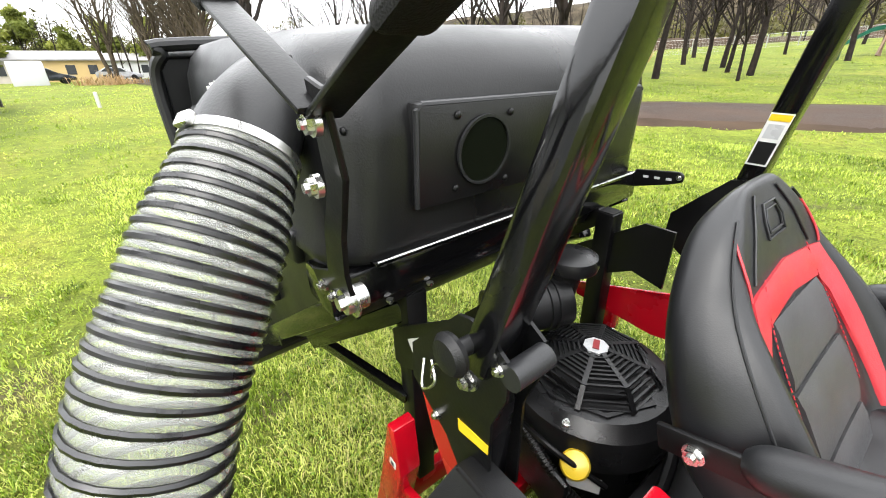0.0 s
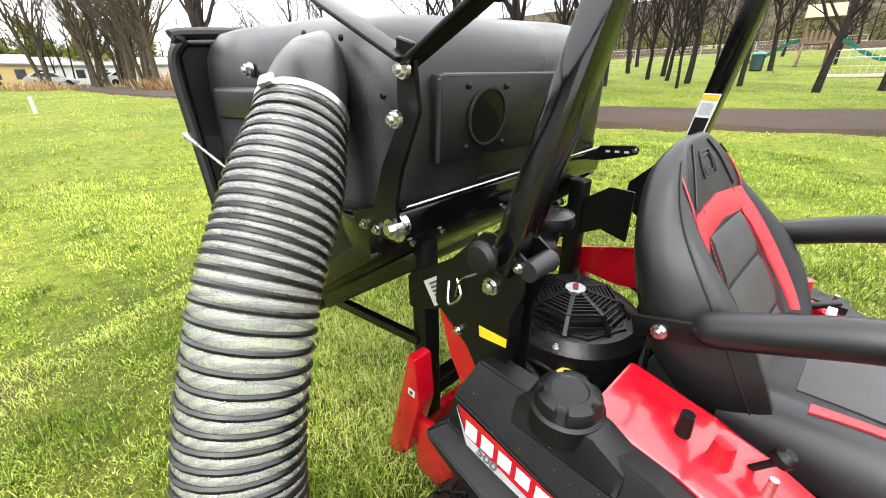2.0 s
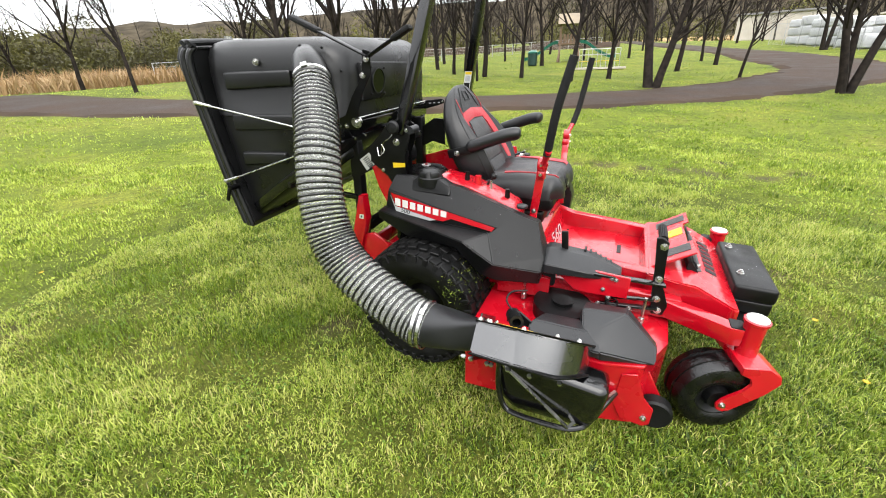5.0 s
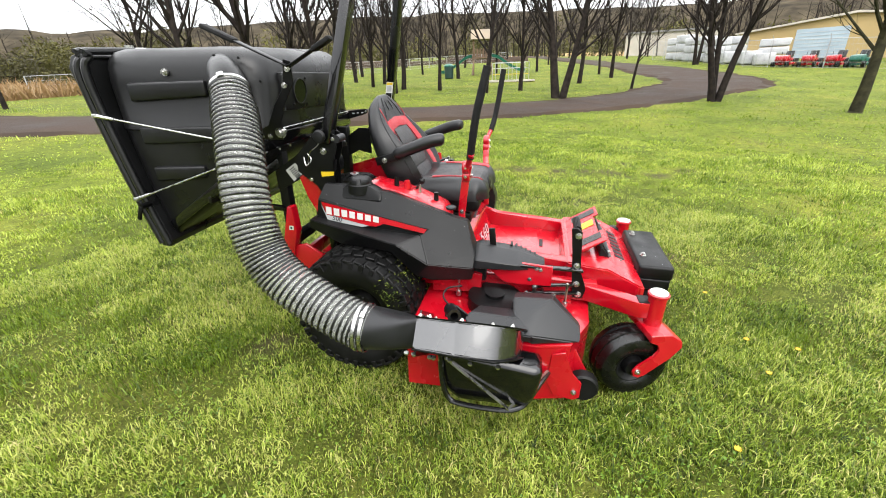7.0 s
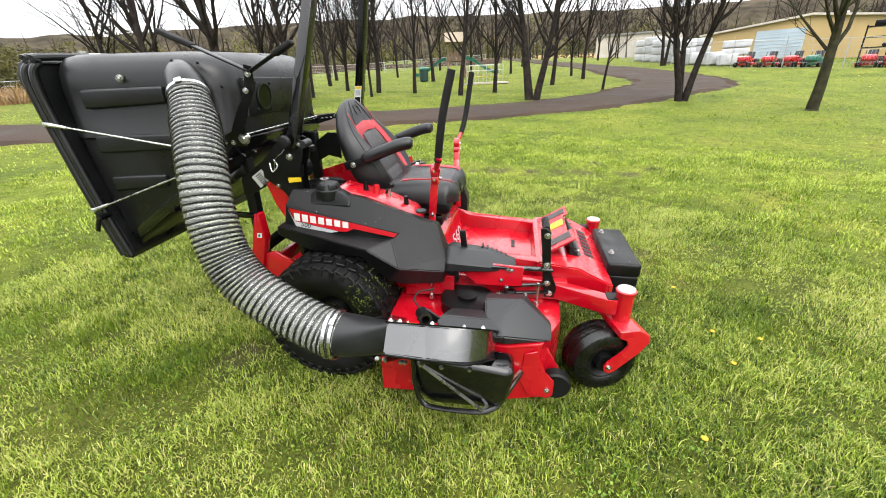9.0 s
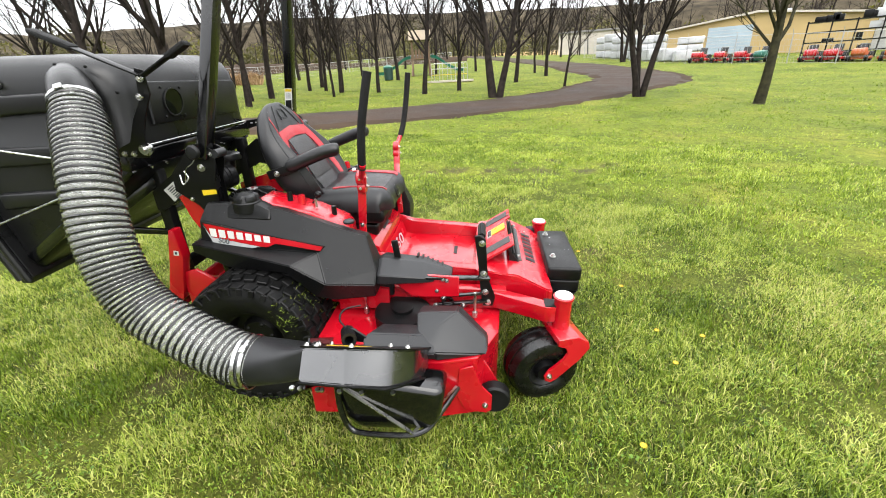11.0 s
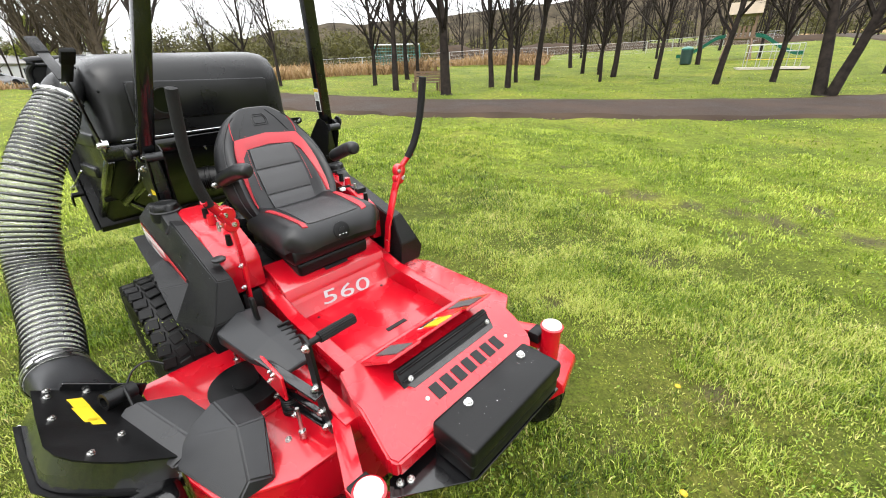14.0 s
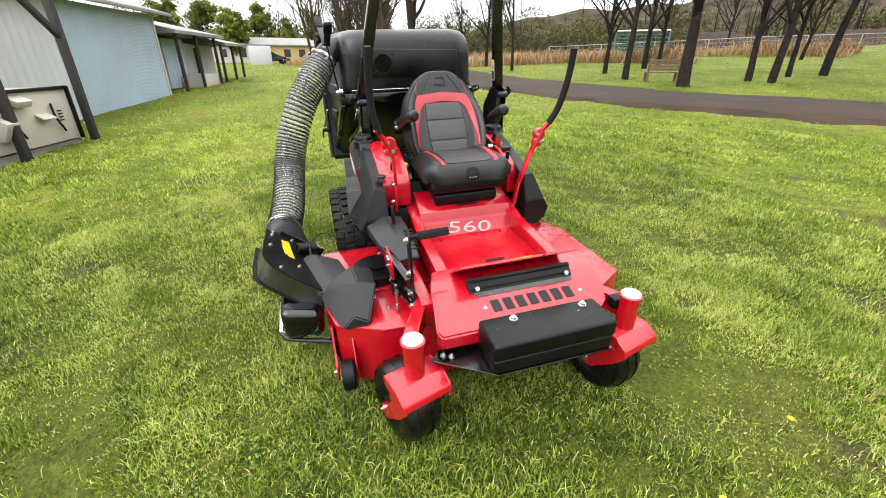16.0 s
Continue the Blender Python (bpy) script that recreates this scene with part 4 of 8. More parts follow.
# hopper carrier behind the engine
tw = B()
bar(tw, (-0.775, -0.29, 0.58), (-0.775, 0.33, 0.58), 0.055, 0.055, (0, 0, 1), 0.004)
tower = part("hopper_tower", tw, M_SATIN, mower, "black square-tube hopper carrier")
for x, y, h in ((-0.760, -0.315, 1.128), (-0.672, 0.335, 1.172)):
    po = B()
    bar(po, (x, y, 0.50), (x, y, h), 0.055, 0.055, (0, 1, 0), 0.004)
    part("tower_post", po, M_SATIN, tower)
for y in (-0.32, 0.36):
    op = B()
    box(op, (-0.760 if y < 0 else -0.672, -0.315 if y < 0 else 0.335, 1.1295 if y < 0 else 1.1735), (0.046, 0.046, 0.003))
    part("open_end", op, M_INK, tower)
    am = B()
    bar(am, (-0.765, y, 1.075), (-1.10, y - 0.13 if y < 0 else y + 0.13, 0.840), 0.045, 0.05, (0, 0, 1), 0.004)
    part("carrier_arm", am, M_BLACK, tower)
    dg = B()
    bar(dg, (-0.765, y - 0.02, 0.80), (-1.06, y - 0.12 if y < 0 else y + 0.12, 0.85), 0.025, 0.03, (0, 0, 1), 0.003)
    part("brace", dg, M_BLACK, tower)
    gp = B()
    prism(gp, [(-0.782, 1.022), (-0.754, 1.042), (-0.561, 1.172), (-0.48, 1.172), (-0.48, 1.00), (-0.571, 1.020), (-0.749, 0.925), (-0.782, 0.925)], "y", y - 0.036, y - 0.028)
    part("side_plate", gp, M_SATIN, tower)
wl_ = B()
prism(wl_, [(-0.714, 1.034), (-0.650, 1.079), (-0.605, 1.027), (-0.673, 0.974)], "y", -0.3585, -0.3575)
part("white_label", wl_, M_WHITE, tower, "white part label")
for k in range(6):
    wk = B()
    c = Vector((-0.674 + 0.0065 * k, 0, 1.047 - 0.0085 * k))
    d, e = Vector((0.064, 0, 0.045)).normalized(), Vector((0.041, 0, -0.060)).normalized()
    w, h = (0.020, 0.003) if k < 5 else (0.018, 0.006)
    prism(wk, [tuple((c + d * (p * w) + e * (q * h)))[::2] for p, q in ((-1, -1), (1, -1), (1, 1), (-1, 1))], "y", -0.3595, -0.3590)
    part("label_print", wk, M_GREYINK, tower)
far = B()
prism(far, [(-0.701, 1.055), (-0.601, 1.119), (-0.534, 1.120), (-0.522, 1.068), (-0.656, 0.976), (-0.690, 0.974)], "y", 0.415, 0.424)
part("latch_plate", far, M_BLACK, tower)
lv = B()
cyl(lv, (-0.559, 0.425, 1.093), (-0.559, 0.385, 1.093), 0.012, seg=12)
cyl(lv, (-0.559, 0.388, 1.093), (-0.548, 0.382, 1.043), 0.006, seg=10)
part("latch_pin", lv, M_STEEL, tower)
fb = B()
prism(fb, [(-0.740, 1.213), (-0.702, 1.262), (-0.575, 1.279), (-0.560, 1.270), (-0.563, 1.250), (-0.600, 1.236), (-0.709, 1.204)], "y", 0.496, 0.504, 0.002, 1)
latch_arm = part("hopper_latch_arm", fb, M_SATIN, tower)
for k in range(3):
    sl_ = B()
    box(sl_, (-0.668 + 0.034 * k, 0.4955, 1.246 + 0.003 * k), (0.016, 0.002, 0.007), Matrix.Rotation(-0.1, 3, "Y"))
    part("slot", sl_, M_SILVER, latch_arm)
bolt((-0.572, 0.493, 1.263), (0, -1, 0), tower, 0.7)
fa = B()
bar(fa, (-0.845, 0.345, 1.036), (-0.690, 0.338, 1.158), 0.045, 0.032, (0, 1, 0), 0.003)
part("carrier_stay", fa, M_SATIN, tower)

# engine
eb = B()
cyl(eb, (-0.50, 0.08, 0.52), (-0.50, 0.08, 0.74), 0.185, seg=36)
engine = part("engine", eb, M_ENGINE, mower, "black air-cooled twin engine with fan screen")
sh = B()
lathe(sh, [(0.19, 0.0), (0.215, 0.02), (0.222, 0.07), (0.215, 0.12), (0.185, 0.15), (0.12, 0.155)], (-0.50, 0.08, 0.70), (0, 0, 1), 40)
part("shroud", sh, M_ENGINE, engine)
ctr = Vector((-0.505, 0.075, 0.865))
fs = B()
lathe(fs, [(0.160, -0.02), (0.172, -0.02), (0.172, -0.008), (0.160, -0.008)], ctr, (0, 0, 1), 8, closed=True)
screen = part("fan_screen", fs, M_ENGINE, engine, "slotted octagonal fan screen")
for i in range(8):
    a = 2 * math.pi * (i + 0.5) / 8
    d = Vector((math.cos(a), math.sin(a), 0))
    p0, p1, p2 = ctr + d * 0.03 + Vector((0, 0, 0.052)), ctr + d * 0.128 + Vector((0, 0, 0.032)), ctr + d * 0.165 + Vector((0, 0, -0.012))
    sc = B()
    bar(sc, p0, p1, 0.012, 0.008, (0, 0, 1), 0)
    bar(sc, p1, p2, 0.012, 0.008, (0, 0, 1), 0)
    part("spoke", sc, M_ENGINE, screen)
for r, z in ((0.045, 0.050), (0.058, 0.047), (0.071, 0.044), (0.084, 0.041), (0.097, 0.039), (0.110, 0.036), (0.127, 0.032), (0.139, 0.018), (0.151, 0.004), (0.163, -0.010)):
    pts = [ctr + Vector((math.cos(2 * math.pi * (i + 0.5) / 8) * r, math.sin(2 * math.pi * (i + 0.5) / 8) * r, z)) for i in range(8)]
    sc = B()
    for i in range(8):
        bar(sc, pts[i], pts[(i + 1) % 8], 0.0055, 0.007, (0, 0, 1), 0)
    part("grille_ring", sc, M_ENGINE, screen)
bd = B()
lathe(bd, [(0.032, 0.0), (0.032, 0.006), (0.004, 0.008)], ctr + Vector((0, 0, 0.05)), (0, 0, 1), 8)
part("badge", bd, M_SILVER, engine)
bd2 = B()
box(bd2, ctr + Vector((0, 0, 0.0595)), (0.016, 0.036, 0.002), Matrix.Rotation(0.5, 3, "Z"))
part("badge_bar", bd2, M_REDGRIP, engine)
ds = B()
cyl(ds, ctr + Vector((0, 0, -0.01)), ctr + Vector((0, 0, 0.012)), 0.12, seg=30)
part("fan_disc", ds, M_INK, engine)
for a in (0.3, 1.9, 3.5, 5.0):
    bolt((-0.50 + 0.20 * math.cos(a), 0.08 + 0.20 * math.sin(a), 0.832), (0, 0, 1), engine, 0.9)
lb = B()
box(lb, (-0.375, -0.115, 0.70), (0.075, 0.002, 0.05), Matrix.Rotation(0.55, 3, "Z"))
part("engine_label", lb, M_WHITE, engine, "white safety label with red border")
ex = B()
bar(ex, (-0.70, -0.12, 0.66), (-0.38, -0.17, 0.66), 0.02, 0.14, (0, 0, 1), 0.01)
part("engine_plate", ex, M_ENGINE, engine)
ch = B()
tube(ch, coil_points(curve_pts([(-0.60, -0.14, 0.79), (-0.50, -0.16, 0.76), (-0.40, -0.16, 0.70), (-0.33, -0.12, 0.62)], 8), 40, 0.012, 8), 0.003, 5)
tube(ch, [(-0.60, -0.14, 0.79), (-0.50, -0.16, 0.76), (-0.40, -0.16, 0.70), (-0.33, -0.12, 0.62)], 0.011, 8, 6)
part("wire_conduit", ch, M_FEND, engine)
for pts, r in ((([-0.32, 0.22, 0.74], [-0.28, 0.10, 0.80], [-0.25, -0.02, 0.70], [-0.28, -0.12, 0.58]), 0.014), (([-0.62, -0.12, 0.74], [-0.45, -0.17, 0.80], [-0.33, -0.10, 0.72]), 0.007)):
    cb = B()
    tube(cb, [Vector(p) for p in pts], r, 8, 8)
    part("fuel_line", cb, M_SATIN, engine)
for i, m in enumerate((M_YELLOW, M_VINYL_RED, M_BLUE, M_INK)):
    wv = B()
    tube(wv, [(-0.30, 0.20 + 0.012 * i, 0.80), (-0.27 + 0.01 * i, 0.25, 0.86), (-0.22, 0.23 - 0.01 * i, 0.87), (-0.19, 0.20, 0.80)], 0.004, 6, 6)
    part("wire", wv, m, engine)
dp = B()
lathe(dp, [(0.03, 0), (0.034, 0.012), (0.030, 0.022), (0.012, 0.026)], (-0.395, -0.130, 0.755), (0.3, -0.6, 0.8), 20)
part("dipstick_cap", dp, M_YELLOW, engine, "yellow dipstick cap")
# air cleaner
ac = B()
cyl(ac, (-0.71, -0.12, 0.99), (-0.62, 0.08, 1.00), 0.066, seg=28)
for t in (0.15, 0.25, 0.72, 0.82):
    c = Vector((-0.71, -0.12, 0.99)).lerp(Vector((-0.62, 0.08, 1.00)), t)
    lathe(ac, [(0.065, -0.006), (0.071, -0.004), (0.071, 0.004), (0.065, 0.006)], c, (0.1, 0.22, 0), 28, closed=True)
air = part("air_cleaner", ac, M_FEND, engine, "black canister air cleaner")
ad = B()
cyl(ad, (-0.640, 0.085, 1.02), (-0.633, 0.100, 1.10), 0.042, seg=20)
lathe(ad, [(0.045, 0.0), (0.068, 0.004), (0.072, 0.02), (0.066, 0.038), (0.045, 0.048), (0.005, 0.052)], (-0.630, 0.105, 1.085), (0, 0, 1), 32)
part("rain_cap", ad, M_ENGINE, engine)

# red guards round the engine
for poly, y in (([(-0.611, 1.012), (-0.564, 1.039), (-0.499, 1.027), (-0.450, 0.985), (-0.450, 0.80), (-0.520, 0.80), (-0.574, 0.896)], -0.392), ([(-0.775, 0.815), (-0.775, 0.865), (-0.40, 0.985), (-0.40, 0.82), (-0.50, 0.80)], 0.39)):
    g = B()
    prism(g, poly, "y", y - 0.006, y + 0.006, 0.002, 1)
    part("side_guard", g, M_RED, mower, "red engine side guard")
bp = B()
bar(bp, (-0.78, -0.43, 0.42), (-0.78, 0.48, 0.42), 0.03, 0.09)
bumper = part("rear_bumper", bp, M_RED, mower, "red rear bumper frame")
for y0, y1 in ((-0.445, -0.385), (0.43, 0.49)):
    q = B()
    prism(q, [(-0.690, 0.850), (-0.660, 0.850), (-0.650, 0.70), (-0.720, 0.45), (-0.792, 0.372), (-0.828, 0.386), (-0.743, 0.637)], "y", y0, y1, 0.006)
    part("bumper_leg", q, M_RED, bumper)
    q = B()
    prism(q, [(-0.70, 0.38), (-0.52, 0.38), (-0.52, 0.56), (-0.62, 0.62), (-0.70, 0.60)], "y", (y0 + y1) / 2 - 0.01, (y0 + y1) / 2 + 0.01, 0.003)
    part("bumper_bracket", q, M_RED, bumper)
tg = B()
prism(tg, [(-0.690, 0.738), (-0.664, 0.738), (-0.668, 0.712), (-0.696, 0.712)], "y", -0.4465, -0.4455)
part("small_label", tg, M_WHITE, bumper)
tp = B()
prism(tp, [(-0.684, 0.732), (-0.672, 0.732), (-0.675, 0.718), (-0.687, 0.718)], "y", -0.4475, -0.4470)
part("label_print", tp, M_INK, bumper)

# side tank covers
RIDGE = [(-0.429, -0.455, 1.004), (-0.223, -0.455, 1.000), (-0.070, -0.455, 0.978), (0.257, -0.455, 0.873), (0.335, -0.455, 0.855)]
SHOULDER = [(-0.448, -0.511, 0.936), (-0.179, -0.511, 0.873), (-0.027, -0.511, 0.842), (0.143, -0.511, 0.814), (0.388, -0.520, 0.701)]


def tank_cover(mirror):
    """A faceted shell: ridge, sloping shoulder, flat side, flared lower body and front facets."""
    b = B()
    rows = {"T": RIDGE, "S": SHOULDER,
            "D": [(-0.471, -0.507, 0.836), (-0.201, -0.505, 0.793), (-0.030, -0.503, 0.784)],
            "L": [(-0.488, -0.560, 0.834), (-0.187, -0.575, 0.778), (0.000, -0.596, 0.748), (0.102, -0.502, 0.778)],
            "F": [(0.165, -0.604, 0.660), (0.385, -0.556, 0.640)],
            "B": [(-0.502, -0.540, 0.779), (-0.340, -0.540, 0.702), (-0.053, -0.546, 0.684), (0.084, -0.552, 0.562), (0.167, -0.552, 0.545), (0.379, -0.538, 0.566)]}
    at = {k + str(n): b.verts.new((p[0], mirror(p[1]), p[2])) for k, row in rows.items() for n, p in enumerate(row)}
    for face in ("T0 T1 S1 S0", "T1 T2 S2 S1", "T2 T3 S3 S2", "T3 T4 S4 S3", "S0 S1 D1 D0", "S1 S2 D2 D1", "S2 S3 L3 D2", "D0 D1 L1 L0", "D1 D2 L2 L1", "D2 L3 L2",
                 "L0 L1 B1 B0", "L1 L2 B2 B1", "L2 L3 F0", "L3 S3 S4 F0", "S4 F1 F0", "L2 F0 B3 B2", "F0 F1 B5 B4 B3"):
        b.faces.new([at[k] for k in face.split()])
    loop = "T0 T1 T2 T3 T4 S4 F1 B5 B4 B3 B2 B1 B0 L0 D0 S0".split()
    inner = [b.verts.new((at[k].co.x, mirror(-0.395), at[k].co.z - (0.010 if k[0] == "T" else 0.0))) for k in loop]
    for n in range(len(loop)):
        m = (n + 1) % len(loop)
        b.faces.new((at[loop[n]], at[loop[m]], inner[m], inner[n]))
    b.faces.new(inner)
    bmesh.ops.recalc_face_normals(b, faces=b.faces)
    bmesh.ops.bevel(b, geom=[e for e in b.edges if e.calc_face_angle(0) > 0.2], offset=0.0045, segments=2, affect="EDGES", clamp_overlap=True)
    body = part("tank_cover", b, M_FEND, mower, "dark grey faceted plastic tank cover, wet", smooth=7)
    hump = B()
    prism(hump, [(-0.330, 0.985), (-0.300, 1.008), (-0.170, 1.006), (-0.110, 0.972), (-0.110, 0.93), (-0.330, 0.93)], "y", *sorted((mirror(-0.485), mirror(-0.400))), 0.010, 2)
    for v in hump.verts:
        if abs(v.co.y - mirror(-0.485)) < 0.03 and v.co.z > 0.96:
            v.co.y += (mirror(-0.40) - mirror(-0.485)) * 0.2
    part("filler_hump", hump, M_FEND, body, smooth=20)
    ne = B()
    lathe(ne, [(0.066, -0.04), (0.066, 0.004), (0.060, 0.009), (0.004, 0.009)], (-0.240, mirror(-0.430), 1.004), (0, 0, 1), 36)
    part("filler_neck", ne, M_FEND, body)
    fc = B()
    rings = []
    for r, z, q in ((0.050, 0.0, 0.0), (0.060, 0.003, 0.0), (0.060, 0.010, 0.4), (0.059, 0.022, 1.0), (0.056, 0.029, 1.0), (0.046, 0.034, 0.3), (0.034, 0.035, 0.0), (0.032, 0.033, 0.0), (0.004, 0.033, 0.0)):
        ring = []
        for k in range(72):
            a = 2 * math.pi * k / 72
            dip = max(0.0, math.cos(5 * a) - 0.55) / 0.45
            ring.append((-0.240 + math.cos(a) * r * (1 - 0.14 * q * min(1, dip * 2.2)), mirror(-0.430) + math.sin(a) * r * (1 - 0.14 * q * min(1, dip * 2.2)), 1.008 + z))
        rings.append(ring)
    skin(fc, rings)
    part("fuel_cap", fc, M_FEND, body, "black lobed fuel cap")
    return body


cover_r = tank_cover(lambda y: y)
cover_l = tank_cover(lambda y: 0.06 - y)
for cover, ys, s in ((cover_r, -0.5135, -1), (cover_l, 0.5735, 1)):
    de = B()
    prism(de, [(-0.432, 0.921), (0.139, 0.814), (0.123, 0.792), (-0.090, 0.826), (-0.135, 0.806), (-0.170, 0.808), (-0.405, 0.852)], "y", ys, ys + s * 0.0012)
    part("red_decal", de, M_RED, cover, "red side decal with pale bars")
    de2 = B()
    prism(de2, [(-0.436, 0.912), (-0.409, 0.851), (-0.172, 0.807), (-0.215, 0.798), (-0.405, 0.822)], "y", ys, ys + s * 0.0010)
    part("silver_decal", de2, M_SILVER, cover)
    for i in range(7):
        x0 = -0.412 + 0.0435 * i
        z0 = 0.856 - 0.0040 * i
        lb = B()
        prism(lb, [(x0 + 0.003, z0), (x0 + 0.034, z0 - 0.003), (x0 + 0.036, z0 + 0.038 - 0.0015 * i), (x0 + 0.005, z0 + 0.041 - 0.0015 * i)], "y", ys + s * 0.0012, ys + s * 0.0022)
        part("logo_bar", lb, M_WHITE, cover)
num = text_mesh("500", 0.036, 0.0006, 0.1, 0.0008)
num.materials.append(M_GREYINK)
no = part("model_number", num, M_GREYINK, cover_r)
no.matrix_basis = Matrix.Translation((-0.350, -0.5152, 0.832)) @ Matrix(((math.cos(0.2), 0, math.sin(0.2), 0), (0, 1, 0, 0), (-math.sin(0.2), 0, math.cos(0.2), 0), (0, 0, 0, 1))) @ pose(0, 0, 0, 90, 0, 0)

# red control panels inside the covers
for y0, y1, s in ((-0.402, -0.225, -1), (0.40, 0.462, 1)):
    cp = B()
    prism(cp, [(-0.215, 1.005), (-0.05, 0.968), (0.05, 0.945), (0.19, 0.885), (0.22, 0.84), (0.22, 0.70), (-0.15, 0.70)], "y", y0, y1, 0.012, 2)
    con = part("control_panel", cp, M_RED, mower, "red side control panel")
    for x, z, m, r in ((-0.08, 0.985, M_SATIN, 0.014), (-0.02, 0.970, M_RED, 0.020), (0.05, 0.950, M_STEEL, 0.008), (0.14, 0.915, M_SATIN, 0.014)):
        k = B()
        cyl(k, (x, (y0 + y1) / 2, z - 0.01), (x, (y0 + y1) / 2, z + 0.035), r, r * 0.8, 16)
        part("control_knob", k, m, con)
    if s > 0:
        ho = B()
        prism(ho, [(0.00, 0.425), (0.08, 0.425), (0.08, 0.48), (0.00, 0.48)], "z", 0.930, 0.958)
        part("cup_recess", ho, M_INK, con)
tl = B()
cyl(tl, (0.02, -0.28, 0.95), (0.045, -0.275, 0.985), 0.006, seg=10)
lathe(tl, [(0.008, 0), (0.016, 0.006), (0.017, 0.02), (0.010, 0.03)], (0.044, -0.275, 0.983), (0.4, 0.1, 0.8), 16)
part("throttle_lever", tl, M_SATIN, mower)
mb = B()
lathe(mb, [(0.026, 0), (0.028, 0.01), (0.022, 0.014), (0.004, 0.014)], (0.24, -0.40, 0.895), (0, 0, 1), 24)
part("gauge", mb, M_COVER, mower)

# seat
SEAT_Y = 0.100


SEAT_Z = [0.880, 0.930, 1.000, 1.100, 1.150, 1.220, 1.280, 1.340, 1.405]
SEAT_FRONT = [0.020, -0.008, -0.045, -0.105, -0.138, -0.182, -0.214, -0.243, -0.272]
SEAT_REAR = [-0.160, -0.205, -0.250, -0.284, -0.298, -0.318, -0.330, -0.337, -0.318]
SEAT_HALF = [0.225, 0.250, 0.278, 0.282, 0.276, 0.256, 0.220, 0.170, 0.118]
SEAT_BOLSTER = [0.050, 0.072, 0.092, 0.098, 0.088, 0.055, 0.014, 0.004, 0.0]


def seat_at(table, z):
    return float(np.interp(z, SEAT_Z, table))


def smooth_at(table, z):
    """A table softened between its rows."""
    return sum(seat_at(table, z + d) * w for d, w in ((-0.03, 0.2), (-0.015, 0.2), (0.0, 0.2), (0.015, 0.2), (0.03, 0.2)))


def back_pt(u, v, off=0.0, rear=False):
    """A point of the backrest: u across, v up; a rounded slab with forward side bolsters."""
    z = 0.880 + 0.525 * v
    crest = math.sqrt(max(0.0, 1 - (max(0.0, v - 0.86) / 0.14) ** 2))
    foot = 1 - 0.5 * (max(0.0, 0.06 - v) / 0.06) ** 2
    w, a = smooth_at(SEAT_HALF, z) * (0.35 + 0.65 * crest), min(1.0, abs(u))
    x_f, x_r = smooth_at(SEAT_FRONT, z), smooth_at(SEAT_REAR, z)
    mid, half = 0.5 * (x_f + x_r), 0.5 * (x_f - x_r) * crest * foot
    if rear:
        return Vector((mid - half * (1 - a ** 3.2) ** 0.36, SEAT_Y + w * u, z))
    x = mid + half * (1 - a ** 5) ** 0.3
    x += (smooth_at(SEAT_BOLSTER, z) * math.exp(-((a - 0.87) / 0.115) ** 2) * (1 - a ** 10) - 0.008 * (1 - a * a)) * crest
    return Vector((x, SEAT_Y + w * u, z)) + Vector((0.85, 0, 0.53)) * off


def grid_patch(bm, fn, us, vs):
    g = [[bm.verts.new(fn(u, v)) for u in us] for v in vs]
    for i in range(len(vs) - 1):
        for j in range(len(us) - 1):
            bm.faces.new((g[i][j], g[i][j + 1], g[i + 1][j + 1], g[i + 1][j]))


def steps(a, b, n):
    return [a + (b - a) * i / n for i in range(n + 1)]


seat = part("seat", (lambda b: (box(b, (0.10, SEAT_Y, 0.735), (0.40, 0.40, 0.075), None, 0.02, 3), b)[1])(B()), M_SATIN, mower, "charcoal vinyl high-back seat with red bands")
bk = B()
US, VS = [math.sin(k / 18 * math.pi / 2) for k in range(-18, 19)], [1 - (1 - k / 36) ** 1.35 for k in range(37)]
grid_patch(bk, lambda u, v: back_pt(u, v), US, VS)
grid_patch(bk, lambda u, v: back_pt(u, v, rear=True), US, VS)
rim = [(-1, v) for v in VS] + [(u, 1) for u in US[1:]] + [(1, v) for v in VS[::-1][1:]] + [(u, 0) for u in US[::-1][1:-1]]
ra = [bk.verts.new(back_pt(u, v)) for u, v in rim]
rb_ = [bk.verts.new(back_pt(u, v, rear=True)) for u, v in rim]
for i in range(len(rim)):
    j = (i + 1) % len(rim)
    try:
        bk.faces.new((ra[i], ra[j], rb_[j], rb_[i]))
    except ValueError:
        pass
bmesh.ops.remove_doubles(bk, verts=bk.verts, dist=1e-4)
part("backrest", bk, M_VINYL, seat, "charcoal vinyl backrest", smooth=60)


def raised(name, fn, us, vs, m, label="", off=0.005):
    b = B()
    grid_patch(b, lambda u, v: fn(u, v, off), us, vs)
    ret = bmesh.ops.extrude_face_region(b, geom=b.faces[:])
    for g in ret["geom"]:
        if isinstance(g, bmesh.types.BMVert):
            g.co -= Vector((0.85, 0, 0.53)) * 0.012
    return part(name, b, m, seat, label, smooth=60)


